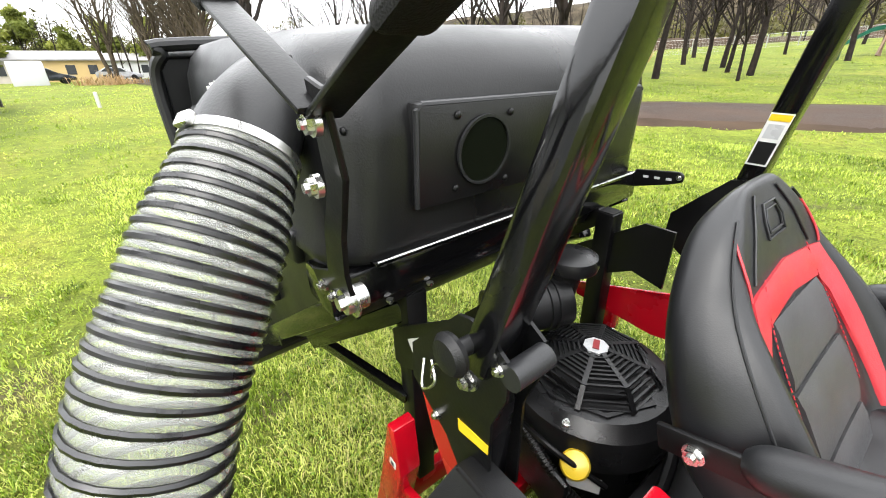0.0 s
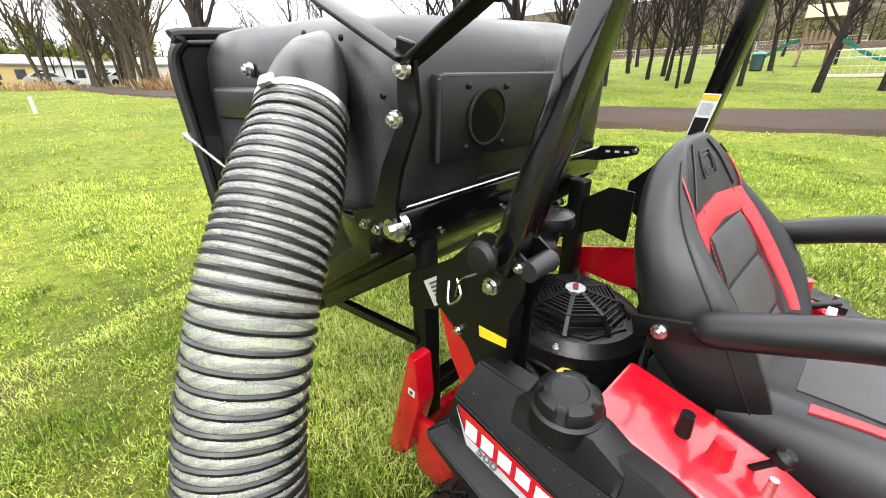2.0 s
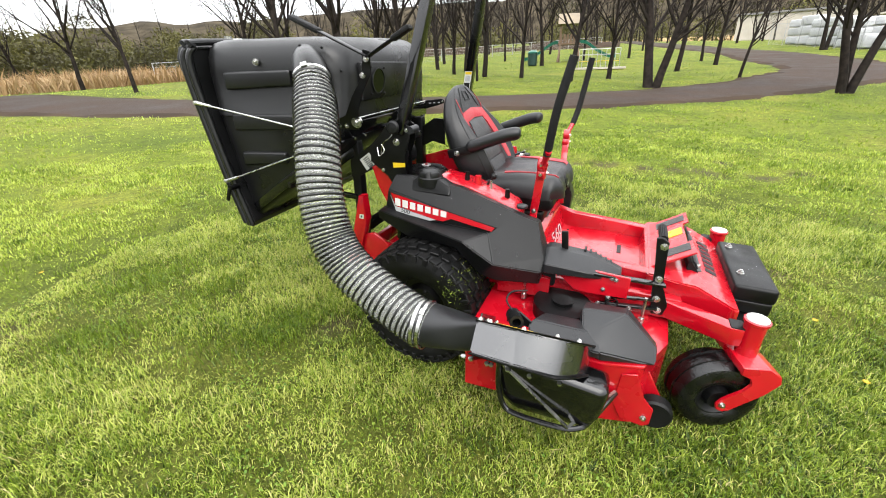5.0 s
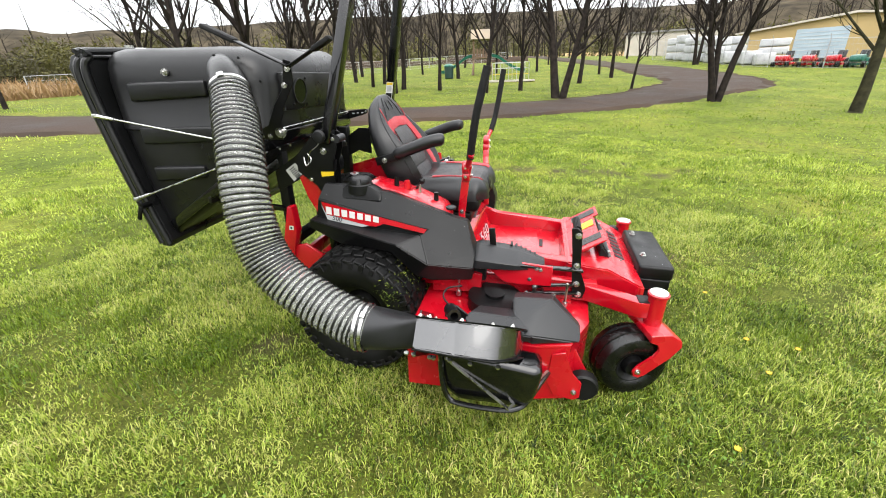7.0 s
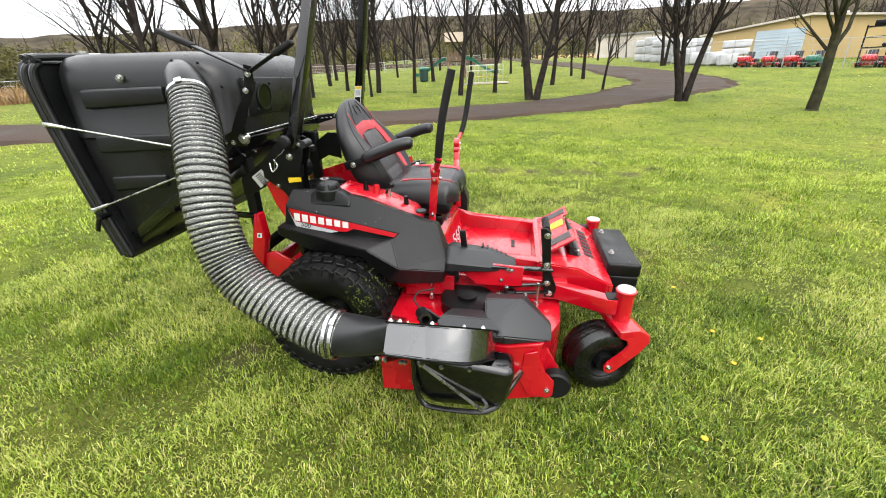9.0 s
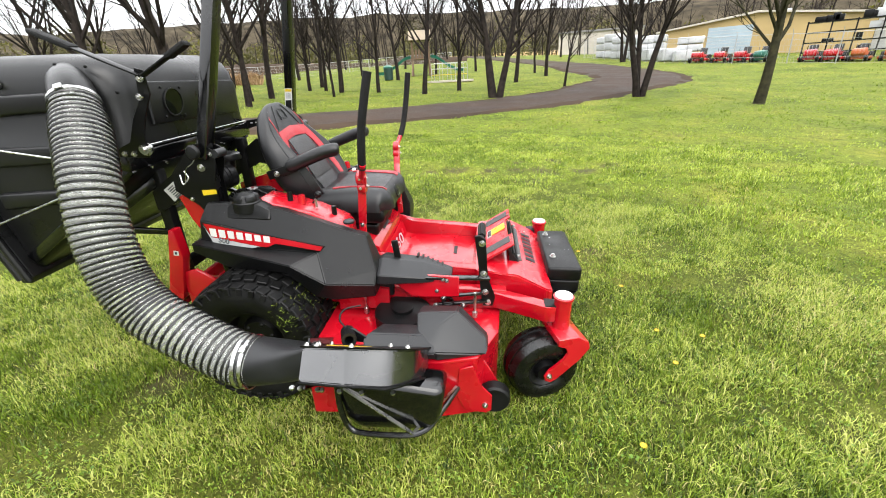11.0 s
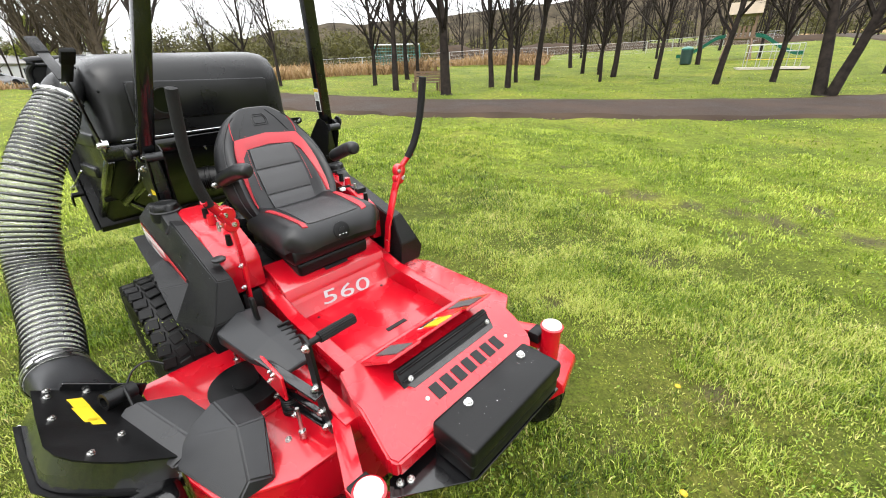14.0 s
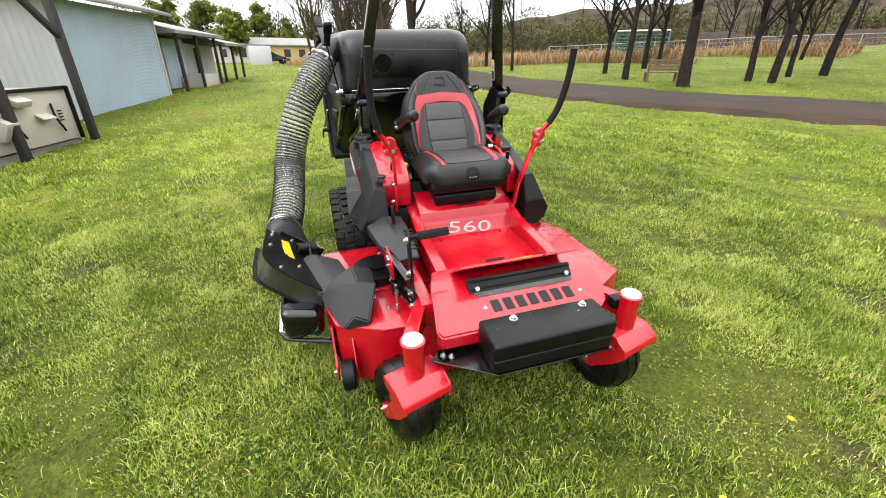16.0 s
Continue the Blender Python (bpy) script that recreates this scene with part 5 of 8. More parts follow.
def band(u, v, off):
    # arch: u runs along the band, v across it
    t = u
    path = [(-0.76, 0.17), (-0.74, 0.42), (-0.74, 0.64), (-0.72, 0.735), (0.0, 0.765), (0.72, 0.735), (0.74, 0.64), (0.74, 0.42), (0.76, 0.17)]
    inner_p = [(-0.72, 0.17), (-0.64, 0.42), (-0.58, 0.58), (-0.48, 0.645), (0.0, 0.665), (0.48, 0.645), (0.58, 0.58), (0.64, 0.42), (0.72, 0.17)]
    s = t * 8
    i = min(int(s), 7)
    f = s - i
    o = [path[i][k] * (1 - f) + path[i + 1][k] * f for k in (0, 1)]
    n = [inner_p[i][k] * (1 - f) + inner_p[i + 1][k] * f for k in (0, 1)]
    return back_pt(o[0] * (1 - v) + n[0] * v, o[1] * (1 - v) + n[1] * v, off + 0.003 * math.sin(math.pi * v))


raised("red_band", band, steps(0, 1, 40), steps(0, 1, 4), M_VINYL_RED, "red vinyl arch band")
for v0, v1 in ((0.04, 0.235), (0.250, 0.455), (0.470, 0.645)):
    raised("centre_panel", lambda u, v, off: back_pt(u, v, off + 0.004 * (1 - ((v - (v0 + v1) / 2) / ((v1 - v0) / 2)) ** 6)), steps(-0.44, 0.44, 10), steps(v0, v1, 6), M_VINYL_MID)
for r0 in (0.0, 0.016):
    em = B()
    tube(em, [back_pt(u, v, 0.002) for u, v in ((-0.20 + r0 * 3, 0.84 + r0), (0.20 - r0 * 3, 0.84 + r0), (0.24 - r0 * 3, 0.89), (0.20 - r0 * 3, 0.935 - r0), (-0.20 + r0 * 3, 0.935 - r0), (-0.24 + r0 * 3, 0.89), (-0.20 + r0 * 3, 0.84 + r0))], 0.0022, 6)
    part("stamped_emblem", em, M_VINYL, seat)
for s in (-1, 1):
    se = B()
    tube(se, [back_pt(s * 0.93, v, 0.003) for v in steps(0.05, 0.93, 28)], 0.0025, 6)
    part("seam", se, M_VINYL, seat)


def cush(u, v, off=0.0):
    # u across, v from back to front and down the front face
    w = 0.275 - 0.02 * (1 - v)
    if v < 0.8:
        t = v / 0.8
        x, z = -0.06 + 0.395 * t, 0.945 + 0.012 * math.sin(t * 3) + 0.018 * t
        n = Vector((0, 0, 1))
    else:
        t = (v - 0.8) / 0.2
        a = t * math.pi / 2
        x, z = 0.335 + 0.050 * math.sin(a), 0.963 - 0.075 * (1 - math.cos(a)) - 0.025 * t
        n = Vector((math.sin(a), 0, math.cos(a)))
    w *= 1 - 0.14 * max(0.0, (v - 0.55) / 0.45) ** 4
    bol = 0.018 * math.exp(-((abs(u) - 0.75) / 0.2) ** 2) - 0.055 * abs(u) ** 9
    return Vector((x, SEAT_Y + w * u, z)) + n * (bol + off)


cu = B()
us, vs = steps(-1, 1, 24), steps(0, 1, 24)
grid_patch(cu, cush, us, vs)
ret = bmesh.ops.extrude_edge_only(cu, edges=[e for e in cu.edges if e.is_boundary])
for g in ret["geom"]:
    if isinstance(g, bmesh.types.BMVert):
        g.co.z = 0.862
bmesh.ops.holes_fill(cu, edges=[e for e in cu.edges if e.is_boundary], sides=0)
part("cushion", cu, M_VINYL, seat, "charcoal vinyl cushion", smooth=50)


def cush_raised(name, fn, us, vs, m):
    b = B()
    grid_patch(b, fn, us, vs)
    ret = bmesh.ops.extrude_face_region(b, geom=b.faces[:])
    for g in ret["geom"]:
        if isinstance(g, bmesh.types.BMVert):
            g.co.z -= 0.012
    return part(name, b, m, seat, smooth=60)


for s in (-1, 1):
    cush_raised("red_band", lambda u, v: cush(s * (0.62 + 0.10 * u + 0.20 * (0.85 - v) ** 2 - 0.08 * v), v, 0.004), steps(0, 1, 3), steps(0.25, 0.84, 14), M_VINYL_RED)
cush_raised("centre_panel", lambda u, v: cush(u, v, 0.003), steps(-0.5, 0.5, 8), steps(0.2, 0.80, 10), M_VINYL_MID)
sw = B()
lathe(sw, [(0.042, 0), (0.042, 0.006), (0.036, 0.008), (0.003, 0.008)], (0.376, SEAT_Y + 0.005, 0.903), (0.95, 0, 0.3), 24)
part("adjuster_knob", sw, M_SATIN, seat, "black suspension adjuster")
s2 = B()
box(s2, (0.3835, SEAT_Y + 0.005, 0.913), (0.003, 0.030, 0.014), Matrix.Rotation(-0.3, 3, "Y"))
part("adjuster_screen", s2, M_INK, seat)
s2 = B()
for dy in (-0.018, 0.0, 0.018):
    box(s2, (0.3885, SEAT_Y + 0.005 + dy, 0.889), (0.003, 0.006, 0.004), Matrix.Rotation(-0.3, 3, "Y"))
part("adjuster_marks", s2, M_CAP, seat)
pd = B()
prism(pd, [(-0.08, 0.785), (0.33, 0.785), (0.352, 0.810), (0.345, 0.866), (-0.08, 0.866)], "y", SEAT_Y - 0.235, SEAT_Y + 0.235, 0.02, 3)
part("seat_base", pd, M_SATIN, seat)
for y, s in ((-0.196, -1), (0.420, 1)):
    pl = B()
    bar(pl, (-0.235, y + s * 0.006, 1.070), (-0.080, y + s * 0.006, 1.118), 0.046, 0.012, (0, 1, 0), 0.004)
    arm = part("armrest", pl, M_SATIN, seat, "black padded armrest")
    ap = B()
    tube(ap, [(-0.128, y, 1.112), (-0.085, y, 1.130), (-0.01, y - s * 0.004, 1.160), (0.07, y - s * 0.014, 1.190), (0.125, y - s * 0.026, 1.202), (0.150, y - s * 0.034, 1.202)], lambda t: 0.034 * (1 - 0.45 * abs(2 * t - 1) ** 7), 18, 6)
    part("arm_pad", ap, M_VINYL, arm)
    bolt((-0.182, y + s * 0.014, 1.083), (0, s, 0), arm, 1.4)
be = B()
bar(be, (0.00, SEAT_Y + 0.25, 0.965), (0.06, SEAT_Y + 0.29, 0.985), 0.02, 0.012)
part("belt_buckle", be, M_SATIN, seat)
bw = B()
box(bw, (0.05, SEAT_Y + 0.25, 0.972), (0.02, 0.028, 0.016), None, 0.003)
part("buckle_tag", bw, M_WHITE, seat)

for s in (-1, 1):
    for k in range(26):
        v = 0.30 + 0.018 * k
        st_ = B()
        p0, p1 = back_pt(s * (0.50 - 0.02 * k / 26), v, 0.0065), back_pt(s * (0.50 - 0.02 * (k + 0.6) / 26), v + 0.011, 0.0065)
        bar(st_, p0, p1, 0.002, 0.0015, (1, 0, 0), 0)
        part("stitch", st_, M_VINYL_RED, seat)
    sm = B()
    tube(sm, [back_pt(s * (0.74 + 0.19 * k / 8), 0.74 + 0.15 * k / 8, 0.002) for k in range(9)], 0.0022, 6)
    part("shoulder_seam", sm, M_VINYL_RED, seat)
    sm = B()
    tube(sm, [back_pt(s * (0.60 - 0.10 * k / 8), 0.76 + 0.21 * k / 8, 0.002) for k in range(9)], 0.0022, 6)
    part("headrest_seam", sm, M_VINYL, seat)

# steering levers
for pts_red, pts_grip, piv, s in (
    ([(0.285, -0.335, 0.700), (0.285, -0.325, 0.860), (0.302, -0.336, 1.040), (0.318, -0.372, 1.115)], [(0.333, -0.403, 1.160), (0.345, -0.426, 1.250), (0.360, -0.437, 1.360), (0.380, -0.437, 1.460), (0.404, -0.434, 1.570)], (0.307, -0.345, 1.080), -1),
    ([(0.330, 0.400, 0.660), (0.318, 0.430, 0.800), (0.300, 0.505, 0.970), (0.296, 0.560, 1.090)], [(0.318, 0.600, 1.145), (0.335, 0.635, 1.220), (0.350, 0.660, 1.320), (0.362, 0.672, 1.420), (0.376, 0.675, 1.537)], (0.294, 0.550, 1.058), 1),
):
    lr = B()
    for a, b, w in zip(pts_red, pts_red[1:], (0.036, 0.040, 0.042)):
        bar(lr, Vector(a), Vector(b) + (Vector(b) - Vector(a)).normalized() * 0.008, 0.016, w, (1, 0, 0), 0.005)
    lever = part("steering_lever", lr, M_RED, mower, "red steering lever with black foam grip")
    jt = B()
    d = (Vector(pts_grip[0]) - Vector(pts_red[-1])).normalized()
    tube(jt, [Vector(pts_red[-2]) * 0.35 + Vector(pts_red[-1]) * 0.65, pts_red[-1], pts_grip[0], Vector(pts_grip[0]) + d * 0.03], 0.015, 12)
    for dz, r in ((0.022, 0.034), (-0.022, 0.030)):
        lathe(jt, [(r - 0.005, -0.019), (r, -0.014), (r, 0.014), (r - 0.005, 0.019)], Vector(piv) + Vector((0, -s * 0.004 if dz < 0 else s * 0.004, dz)), (1, 0, 0), 22)
    part("pivot_block", jt, M_RED, lever)
    gp = B()
    tube(gp, pts_grip, 0.0185, 16, 8)
    part("grip", gp, M_FOAM, lever, "black foam grip")
    for k, dz in enumerate((0.025, -0.02)):
        bolt((piv[0] + 0.021, piv[1] + (0.012 if k else -0.012), piv[2] + dz), (1, 0, 0), lever, 0.9)
        bolt((piv[0], piv[1] + s * 0.034, piv[2] + dz), (0, s, 0), lever, 0.7)
    bolt(Vector(pts_red[1]) + Vector((0, s * 0.010, 0)), (0, s, 0), lever, 1.0)
    bolt(Vector(pts_red[0]) + Vector((0, s * 0.010, 0.06)), (0, s, 0), lever, 1.0)

# floor pan
fpn = B()
prism(fpn, [(0.14, 0.750), (0.23, 0.727), (0.325, 0.678), (0.338, 0.622), (0.350, 0.606), (0.374, 0.534), (0.42, 0.528), (0.70, 0.527), (0.86, 0.522), (0.86, 0.500), (0.70, 0.505), (0.36, 0.505), (0.30, 0.600), (0.14, 0.70)], "y", -0.20, 0.37, 0.003, 1)
pan = part("floor_pan", fpn, M_RED, mower, "red pressed-steel floor pan")
for y, s in ((-0.225, -1), (0.385, 1)):
    rl = B()
    prism(rl, [(0.16, 0.70), (0.30, 0.655), (0.42, 0.610), (0.90, 0.590), (0.90, 0.48), (0.16, 0.50)], "y", y - 0.028, y + 0.028, 0.010, 2)
    part("pan_rail", rl, M_RED, pan)
sl = B()
box(sl, (0.290, 0.10, 0.697), (0.030, 0.13, 0.006), Matrix.Rotation(0.477, 3, "Y"))
part("slot", sl, M_INK, pan)
sl = B()
box(sl, (0.726, 0.11, 0.5275), (0.022, 0.11, 0.004))
part("slot", sl, M_INK, pan)
n5 = text_mesh("560", 0.135, 0.0008, 0.0, 0.0)
n5.materials.append(M_SILVER)
no5 = part("model_number", n5, M_SILVER, pan)
no5.matrix_basis = Matrix.Translation((0.3655, 0.0975, 0.567)) @ Matrix.Rotation(radians(71.6), 4, "Y") @ Matrix.Rotation(radians(85), 4, "Z") @ Matrix.Diagonal((1.42, 0.72, 1, 1))
for y in (-0.10, 0.28):
    bolt((0.41, y, 0.531), (0, 0, 1), pan, 0.7, RIVET)
# foot ramp and front panel
RX0, RZ0, RX1, RZ1 = 0.868, 0.592, 1.055, 0.714
ram = B()
for y0, y1, cut in ((-0.200, -0.045, 1.0), (-0.045, 0.215, 0.87), (0.215, 0.375, 1.0)):
    x1, z1 = RX0 + (RX1 - RX0) * cut, RZ0 + (RZ1 - RZ0) * cut
    prism(ram, [(0.835, 0.506), (0.852, 0.590), (RX0, RZ0), (x1, z1), (x1 + 0.006, z1 - 0.008), (RX0 + 0.010, RZ0 - 0.010), (0.868, 0.575), (0.855, 0.500)], "y", y0, y1, 0.002, 1)
ramp = part("foot_ramp", ram, M_RED, mower, "red foot ramp with grey grip strips")


def on_ramp(name, t0, t1, y0, y1, m):
    dx, dz = RX1 - RX0, RZ1 - RZ0
    g = B()
    prism(g, [(RX0 + dx * t0 - 0.0006, RZ0 + dz * t0 + 0.0006), (RX0 + dx * t1 - 0.0006, RZ0 + dz * t1 + 0.0006), (RX0 + dx * t1 - 0.003, RZ0 + dz * t1 + 0.002), (RX0 + dx * t0 - 0.003, RZ0 + dz * t0 + 0.002)], "y", y0, y1)
    return part(name, g, m, ramp)


on_ramp("grip_strip", 0.25, 0.92, 0.255, 0.335, M_GRIP)
on_ramp("grip_strip", 0.25, 0.92, -0.150, -0.070, M_GRIP)
on_ramp("ramp_label", 0.42, 0.82, 0.075, 0.165, M_YELLOW)
on_ramp("ramp_label", 0.30, 0.415, 0.060, 0.165, M_SILVER)
for k in range(3):
    on_ramp("label_print", 0.315 + 0.033 * k, 0.333 + 0.033 * k, 0.070, 0.150, M_INK).location.z = 0.0022
vg = B()
prism(vg, [(1.040, 0.560), (1.040, 0.640), (1.052, 0.645), (1.098, 0.585)], "y", -0.170, 0.340)
bar(vg, (1.066, -0.165, 0.640), (1.066, 0.335, 0.640), 0.010, 0.010)
bar(vg, (1.085, -0.165, 0.612), (1.085, 0.335, 0.612), 0.010, 0.008)
part("vent_grille", vg, M_SATIN, ramp, "black vent grille")
for y in (-0.135, 0.310):
    bolt((1.092, y, 0.615), (0.8, 0, 0.5), ramp, 0.9)
plan = [(0.86, -0.285), (1.00, -0.325), (1.23, -0.362), (1.258, -0.345), (1.258, 0.40), (1.225, 0.445), (1.12, 0.475), (1.00, 0.475), (0.86, 0.43)]


def panel_z(x):
    return 0.600 - 0.42 * max(0, x - 1.07) - 0.0 * x


fpb = B()
top = [fpb.verts.new((x, y, panel_z(x))) for x, y in plan]
low = [fpb.verts.new((x, y, 0.455 if x < 1.2 else 0.465)) for x, y in plan]
mid_r, mid_l = fpb.verts.new((1.07, -0.337, 0.600)), fpb.verts.new((1.07, 0.475, 0.600))
fpb.faces.new((top[0], top[1], mid_r, mid_l, top[7], top[8]))
fpb.faces.new((mid_r, top[2], top[3], top[4], top[5], top[6], mid_l))
for i in range(len(plan)):
    j = (i + 1) % len(plan)
    ring = [low[i], low[j], top[j], top[i]]
    if i == 1:
        ring.insert(3, mid_r)
    if i == 6:
        ring.insert(3, mid_l)
    fpb.faces.new(ring)
bmesh.ops.bevel(fpb, geom=[e for e in fpb.edges if not e.is_boundary], offset=0.008, segments=2, affect="EDGES", clamp_overlap=True)
panel = part("front_panel", fpb, M_RED, mower, "red front panel with dark stencilled bars", smooth=25)
gs = B()
prism(gs, [(1.075, -0.165), (1.112, -0.135), (1.112, 0.33), (1.075, 0.350)], "z", -0.0015, 0.0015)
for v in gs.verts:
    v.co.z += panel_z(v.co.x) + 0.0015
part("grip_strip", gs, M_GRIP, panel)
for i in range(7):
    lb = B()
    y0 = -0.100 + 0.059 * i
    prism(lb, [(1.138, y0 + 0.004), (1.138, y0 + 0.044), (1.192, y0 + 0.048), (1.192, y0 + 0.008)], "z", -0.001, 0.001)
    for v in lb.verts:
        v.co.z += panel_z(v.co.x) + 0.002
    part("stencil_bar", lb, M_INK, panel)
for p in ((1.165, -0.125), (1.168, 0.342)):
    bolt((p[0], p[1], panel_z(p[0]) + 0.001), (0.4, 0, 1), panel, 0.7)

# weight on the nose
wt = B()
span(wt, (1.250, -0.195, 0.495), (1.432, 0.348, 0.575), 0.016, 3)
span(wt, (1.256, -0.190, 0.430), (1.426, 0.343, 0.497), 0.012, 3)
weight = part("nose_weight", wt, M_SATIN, mower, "black cast nose weight")
for y in (-0.055, 0.267):
    bolt((1.293, y, 0.577), (0, 0, 1), weight, 1.5)
bpn = B()
prism(bpn, [(1.22, -0.36), (1.27, -0.40), (1.43, -0.17), (1.43, 0.35), (1.24, 0.37)], "z", 0.424, 0.430, 0.001, 1)
part("weight_bracket", bpn, M_BLACK, mower, "black bracket plate")
for p in ((1.255, -0.345, 0.432), (1.272, -0.315, 0.432)):
    bolt(p, (0, 0, 1), mower, 1.2)

# side console, lift linkage and pedal
cs = B()
skin(cs, [
    [(0.345, -0.500, 0.620), (0.345, -0.360, 0.620), (0.345, -0.360, 0.690), (0.345, -0.430, 0.700), (0.345, -0.500, 0.665)],
    [(0.40, -0.525, 0.625), (0.40, -0.330, 0.625), (0.40, -0.330, 0.710), (0.40, -0.430, 0.725), (0.40, -0.525, 0.675)],
    [(0.60, -0.490, 0.620), (0.60, -0.310, 0.620), (0.60, -0.310, 0.680), (0.60, -0.400, 0.692), (0.60, -0.490, 0.650)],
    [(0.740, -0.420, 0.605), (0.740, -0.310, 0.605), (0.740, -0.310, 0.625), (0.740, -0.360, 0.630), (0.740, -0.420, 0.620)]])
bmesh.ops.bevel(cs, geom=cs.edges[:], offset=0.004, segments=1, affect="EDGES", clamp_overlap=True)
console = part("side_console", cs, M_COVER, mower, "grey-black plastic side console", smooth=22)
hl = B()
bar(hl, (0.47, -0.385, 0.68), (0.455, -0.385, 0.80), 0.016, 0.032, (1, 0, 0), 0.004)
part("height_lever", hl, M_SATIN, console)
rp_ = B()
for i in range(6):
    box(rp_, (0.56 + 0.025 * i, -0.325, 0.685 - 0.010 * i), (0.012, 0.05, 0.03), None, 0.003)
part("height_rack", rp_, M_SATIN, console)
sd = B()
prism(sd, [(0.44, 0.665), (0.78, 0.645), (0.78, 0.535), (0.62, 0.530), (0.54, 0.530), (0.46, 0.60)], "y", -0.462, -0.450, 0.003, 1)
side_plate = part("side_plate", sd, M_RED, mower, "red frame side plate with bolts")
for x, z in ((0.50, 0.640), (0.60, 0.635), (0.67, 0.565), (0.70, 0.63), (0.72, 0.625)):
    bolt((x, -0.463, z), (0, -1, 0), side_plate, 0.9)
lk = B()
bar(lk, (0.55, -0.475, 0.648), (0.93, -0.405, 0.615), 0.012, 0.036, (0, 1, 0), 0.003)
bar(lk, (0.66, -0.44, 0.47), (0.92, -0.40, 0.480), 0.012, 0.030, (0, 1, 0), 0.003)
bar(lk, (0.70, -0.43, 0.515), (0.90, -0.40, 0.525), 0.012, 0.022, (0, 1, 0), 0.003)
link = part("lift_linkage", lk, M_BLACK, mower, "black deck lift linkage")
pa = B()
prism(pa, [(0.850, 0.835), (0.875, 0.840), (0.905, 0.820), (0.920, 0.60), (0.965, 0.50), (0.950, 0.445), (0.900, 0.445), (0.885, 0.55), (0.870, 0.70)], "y", -0.395, -0.383, 0.003, 1)
part("pedal_arm", pa, M_SATIN, link)
for z, x in ((0.80, 0.888), (0.635, 0.900), (0.47, 0.925), (0.53, 0.91)):
    bolt((x, -0.396, z), (0, -1, 0), link, 1.5)
for x, z in ((0.66, 0.47), (0.70, 0.515), (0.80, 0.475)):
    bolt((x, -0.448, z), (0, -1, 0), link, 1.2)
pt = B()
tube(pt, [(0.885, -0.385, 0.810), (0.885, -0.345, 0.812)], 0.012, 10)
for i in range(14):
    a = 2 * math.pi * i / 14
    cyl(pt, (0.885 + 0.016 * math.cos(a), -0.345, 0.812 + 0.016 * math.sin(a)), (0.885 + 0.016 * math.cos(a), -0.205, 0.816 + 0.016 * math.sin(a)), 0.004, seg=6)
cyl(pt, (0.885, -0.345, 0.812), (0.885, -0.205, 0.816), 0.015, seg=16)
part("foot_pedal", pt, M_RUBBER, link, "ribbed rubber foot pedal")
for x in (0.30, 0.86):
    ch = B()
    cyl(ch, (x, -0.46, 0.44), (x, -0.46, 0.56), 0.007, seg=8)
    cyl(ch, (x, -0.46, 0.42), (x, -0.46, 0.45), 0.014, seg=8)
    part("deck_hanger", ch, M_STEEL, mower)
sg = B()
tube(sg, coil_points(curve_pts([(0.72, -0.43, 0.42), (0.72, -0.43, 0.50)], 6), 7, 0.028, 14), 0.004, 5)
part("spring", sg, M_SATIN, link)
hx_ = B()
prism(hx_, [(0.15, 0.58), (0.42, 0.55), (0.42, 0.44), (0.15, 0.42)], "y", -0.44, -0.37, 0.004)
part("hydro_mount", hx_, M_RED, mower, "red hydraulic mount")
bx = B()
span(bx, (0.10, -0.42, 0.50), (0.44, -0.38, 0.64), 0.01)
span(bx, (-0.30, -0.34, 0.44), (0.20, 0.40, 0.68), 0.02)
part("drive_housing", bx, M_INK, mower, "dark drive unit under the seat")


# clippings stuck to the tyre, rain drops on the covers
rng = np.random.default_rng(41)
gv, gf, gt = [], [], []
for _ in range(150):
    a = rng.normal(0.85, 0.15)
    yy = rng.uniform(-0.698, -0.40) if rng.uniform() < 0.55 else -0.699
    r = 0.352 if yy > -0.69 else rng.uniform(0.23, 0.33)
    p = Vector((-0.23 + math.sin(a) * r, yy - (0.004 if yy < -0.69 else 0), 0.345 + math.cos(a) * r))
    d = Vector((rng.normal(), rng.normal() * 0.6, rng.normal())).normalized() * rng.uniform(0.004, 0.013)
    w = d.cross(Vector((rng.normal(), rng.normal(), rng.normal()))).normalized() * 0.0013
    k = len(gv)
    gv += [p - d - w, p - d + w, p + d]
    gf.append((k, k + 1, k + 2))
    gt += [rng.uniform(0.3, 0.75)] * 3
gm = bpy.data.meshes.new("clippings")
gm.from_pydata(gv, [], gf)
gm.attributes.new("tint", "FLOAT", "POINT").data.foreach_set("value", np.array(gt, np.float32))
gm.materials.append(M_BLADE)
tagged(part("clippings", gm, M_BLADE, mower, "wet grass clippings stuck to the tyre"), kind="stuff")
M_DROP = smoked("water_drop", (0.95, 0.97, 1.0), 0.02, 1.0)
M_DROP.node_tree.nodes["Principled BSDF"].inputs["IOR"].default_value = 1.33
dv, df = [], []


def drop(p, n, r):
    n = Vector(n).normalized()
    a, b = frame_of(n)
    k = len(dv)
    for h, q in ((0.0, 1.0), (0.32, 0.78), (0.45, 0.35)):
        for i in range(7):
            w = 2 * math.pi * i / 7
            dv.append(Vector(p) + n * h * r + (a * math.cos(w) + b * math.sin(w)) * r * q)
    for j in range(2):
        for i in range(7):
            df.append((k + 7 * j + i, k + 7 * j + (i + 1) % 7, k + 7 * j + 7 + (i + 1) % 7, k + 7 * j + 7 + i))
    df.append(tuple(range(k + 14, k + 21)))


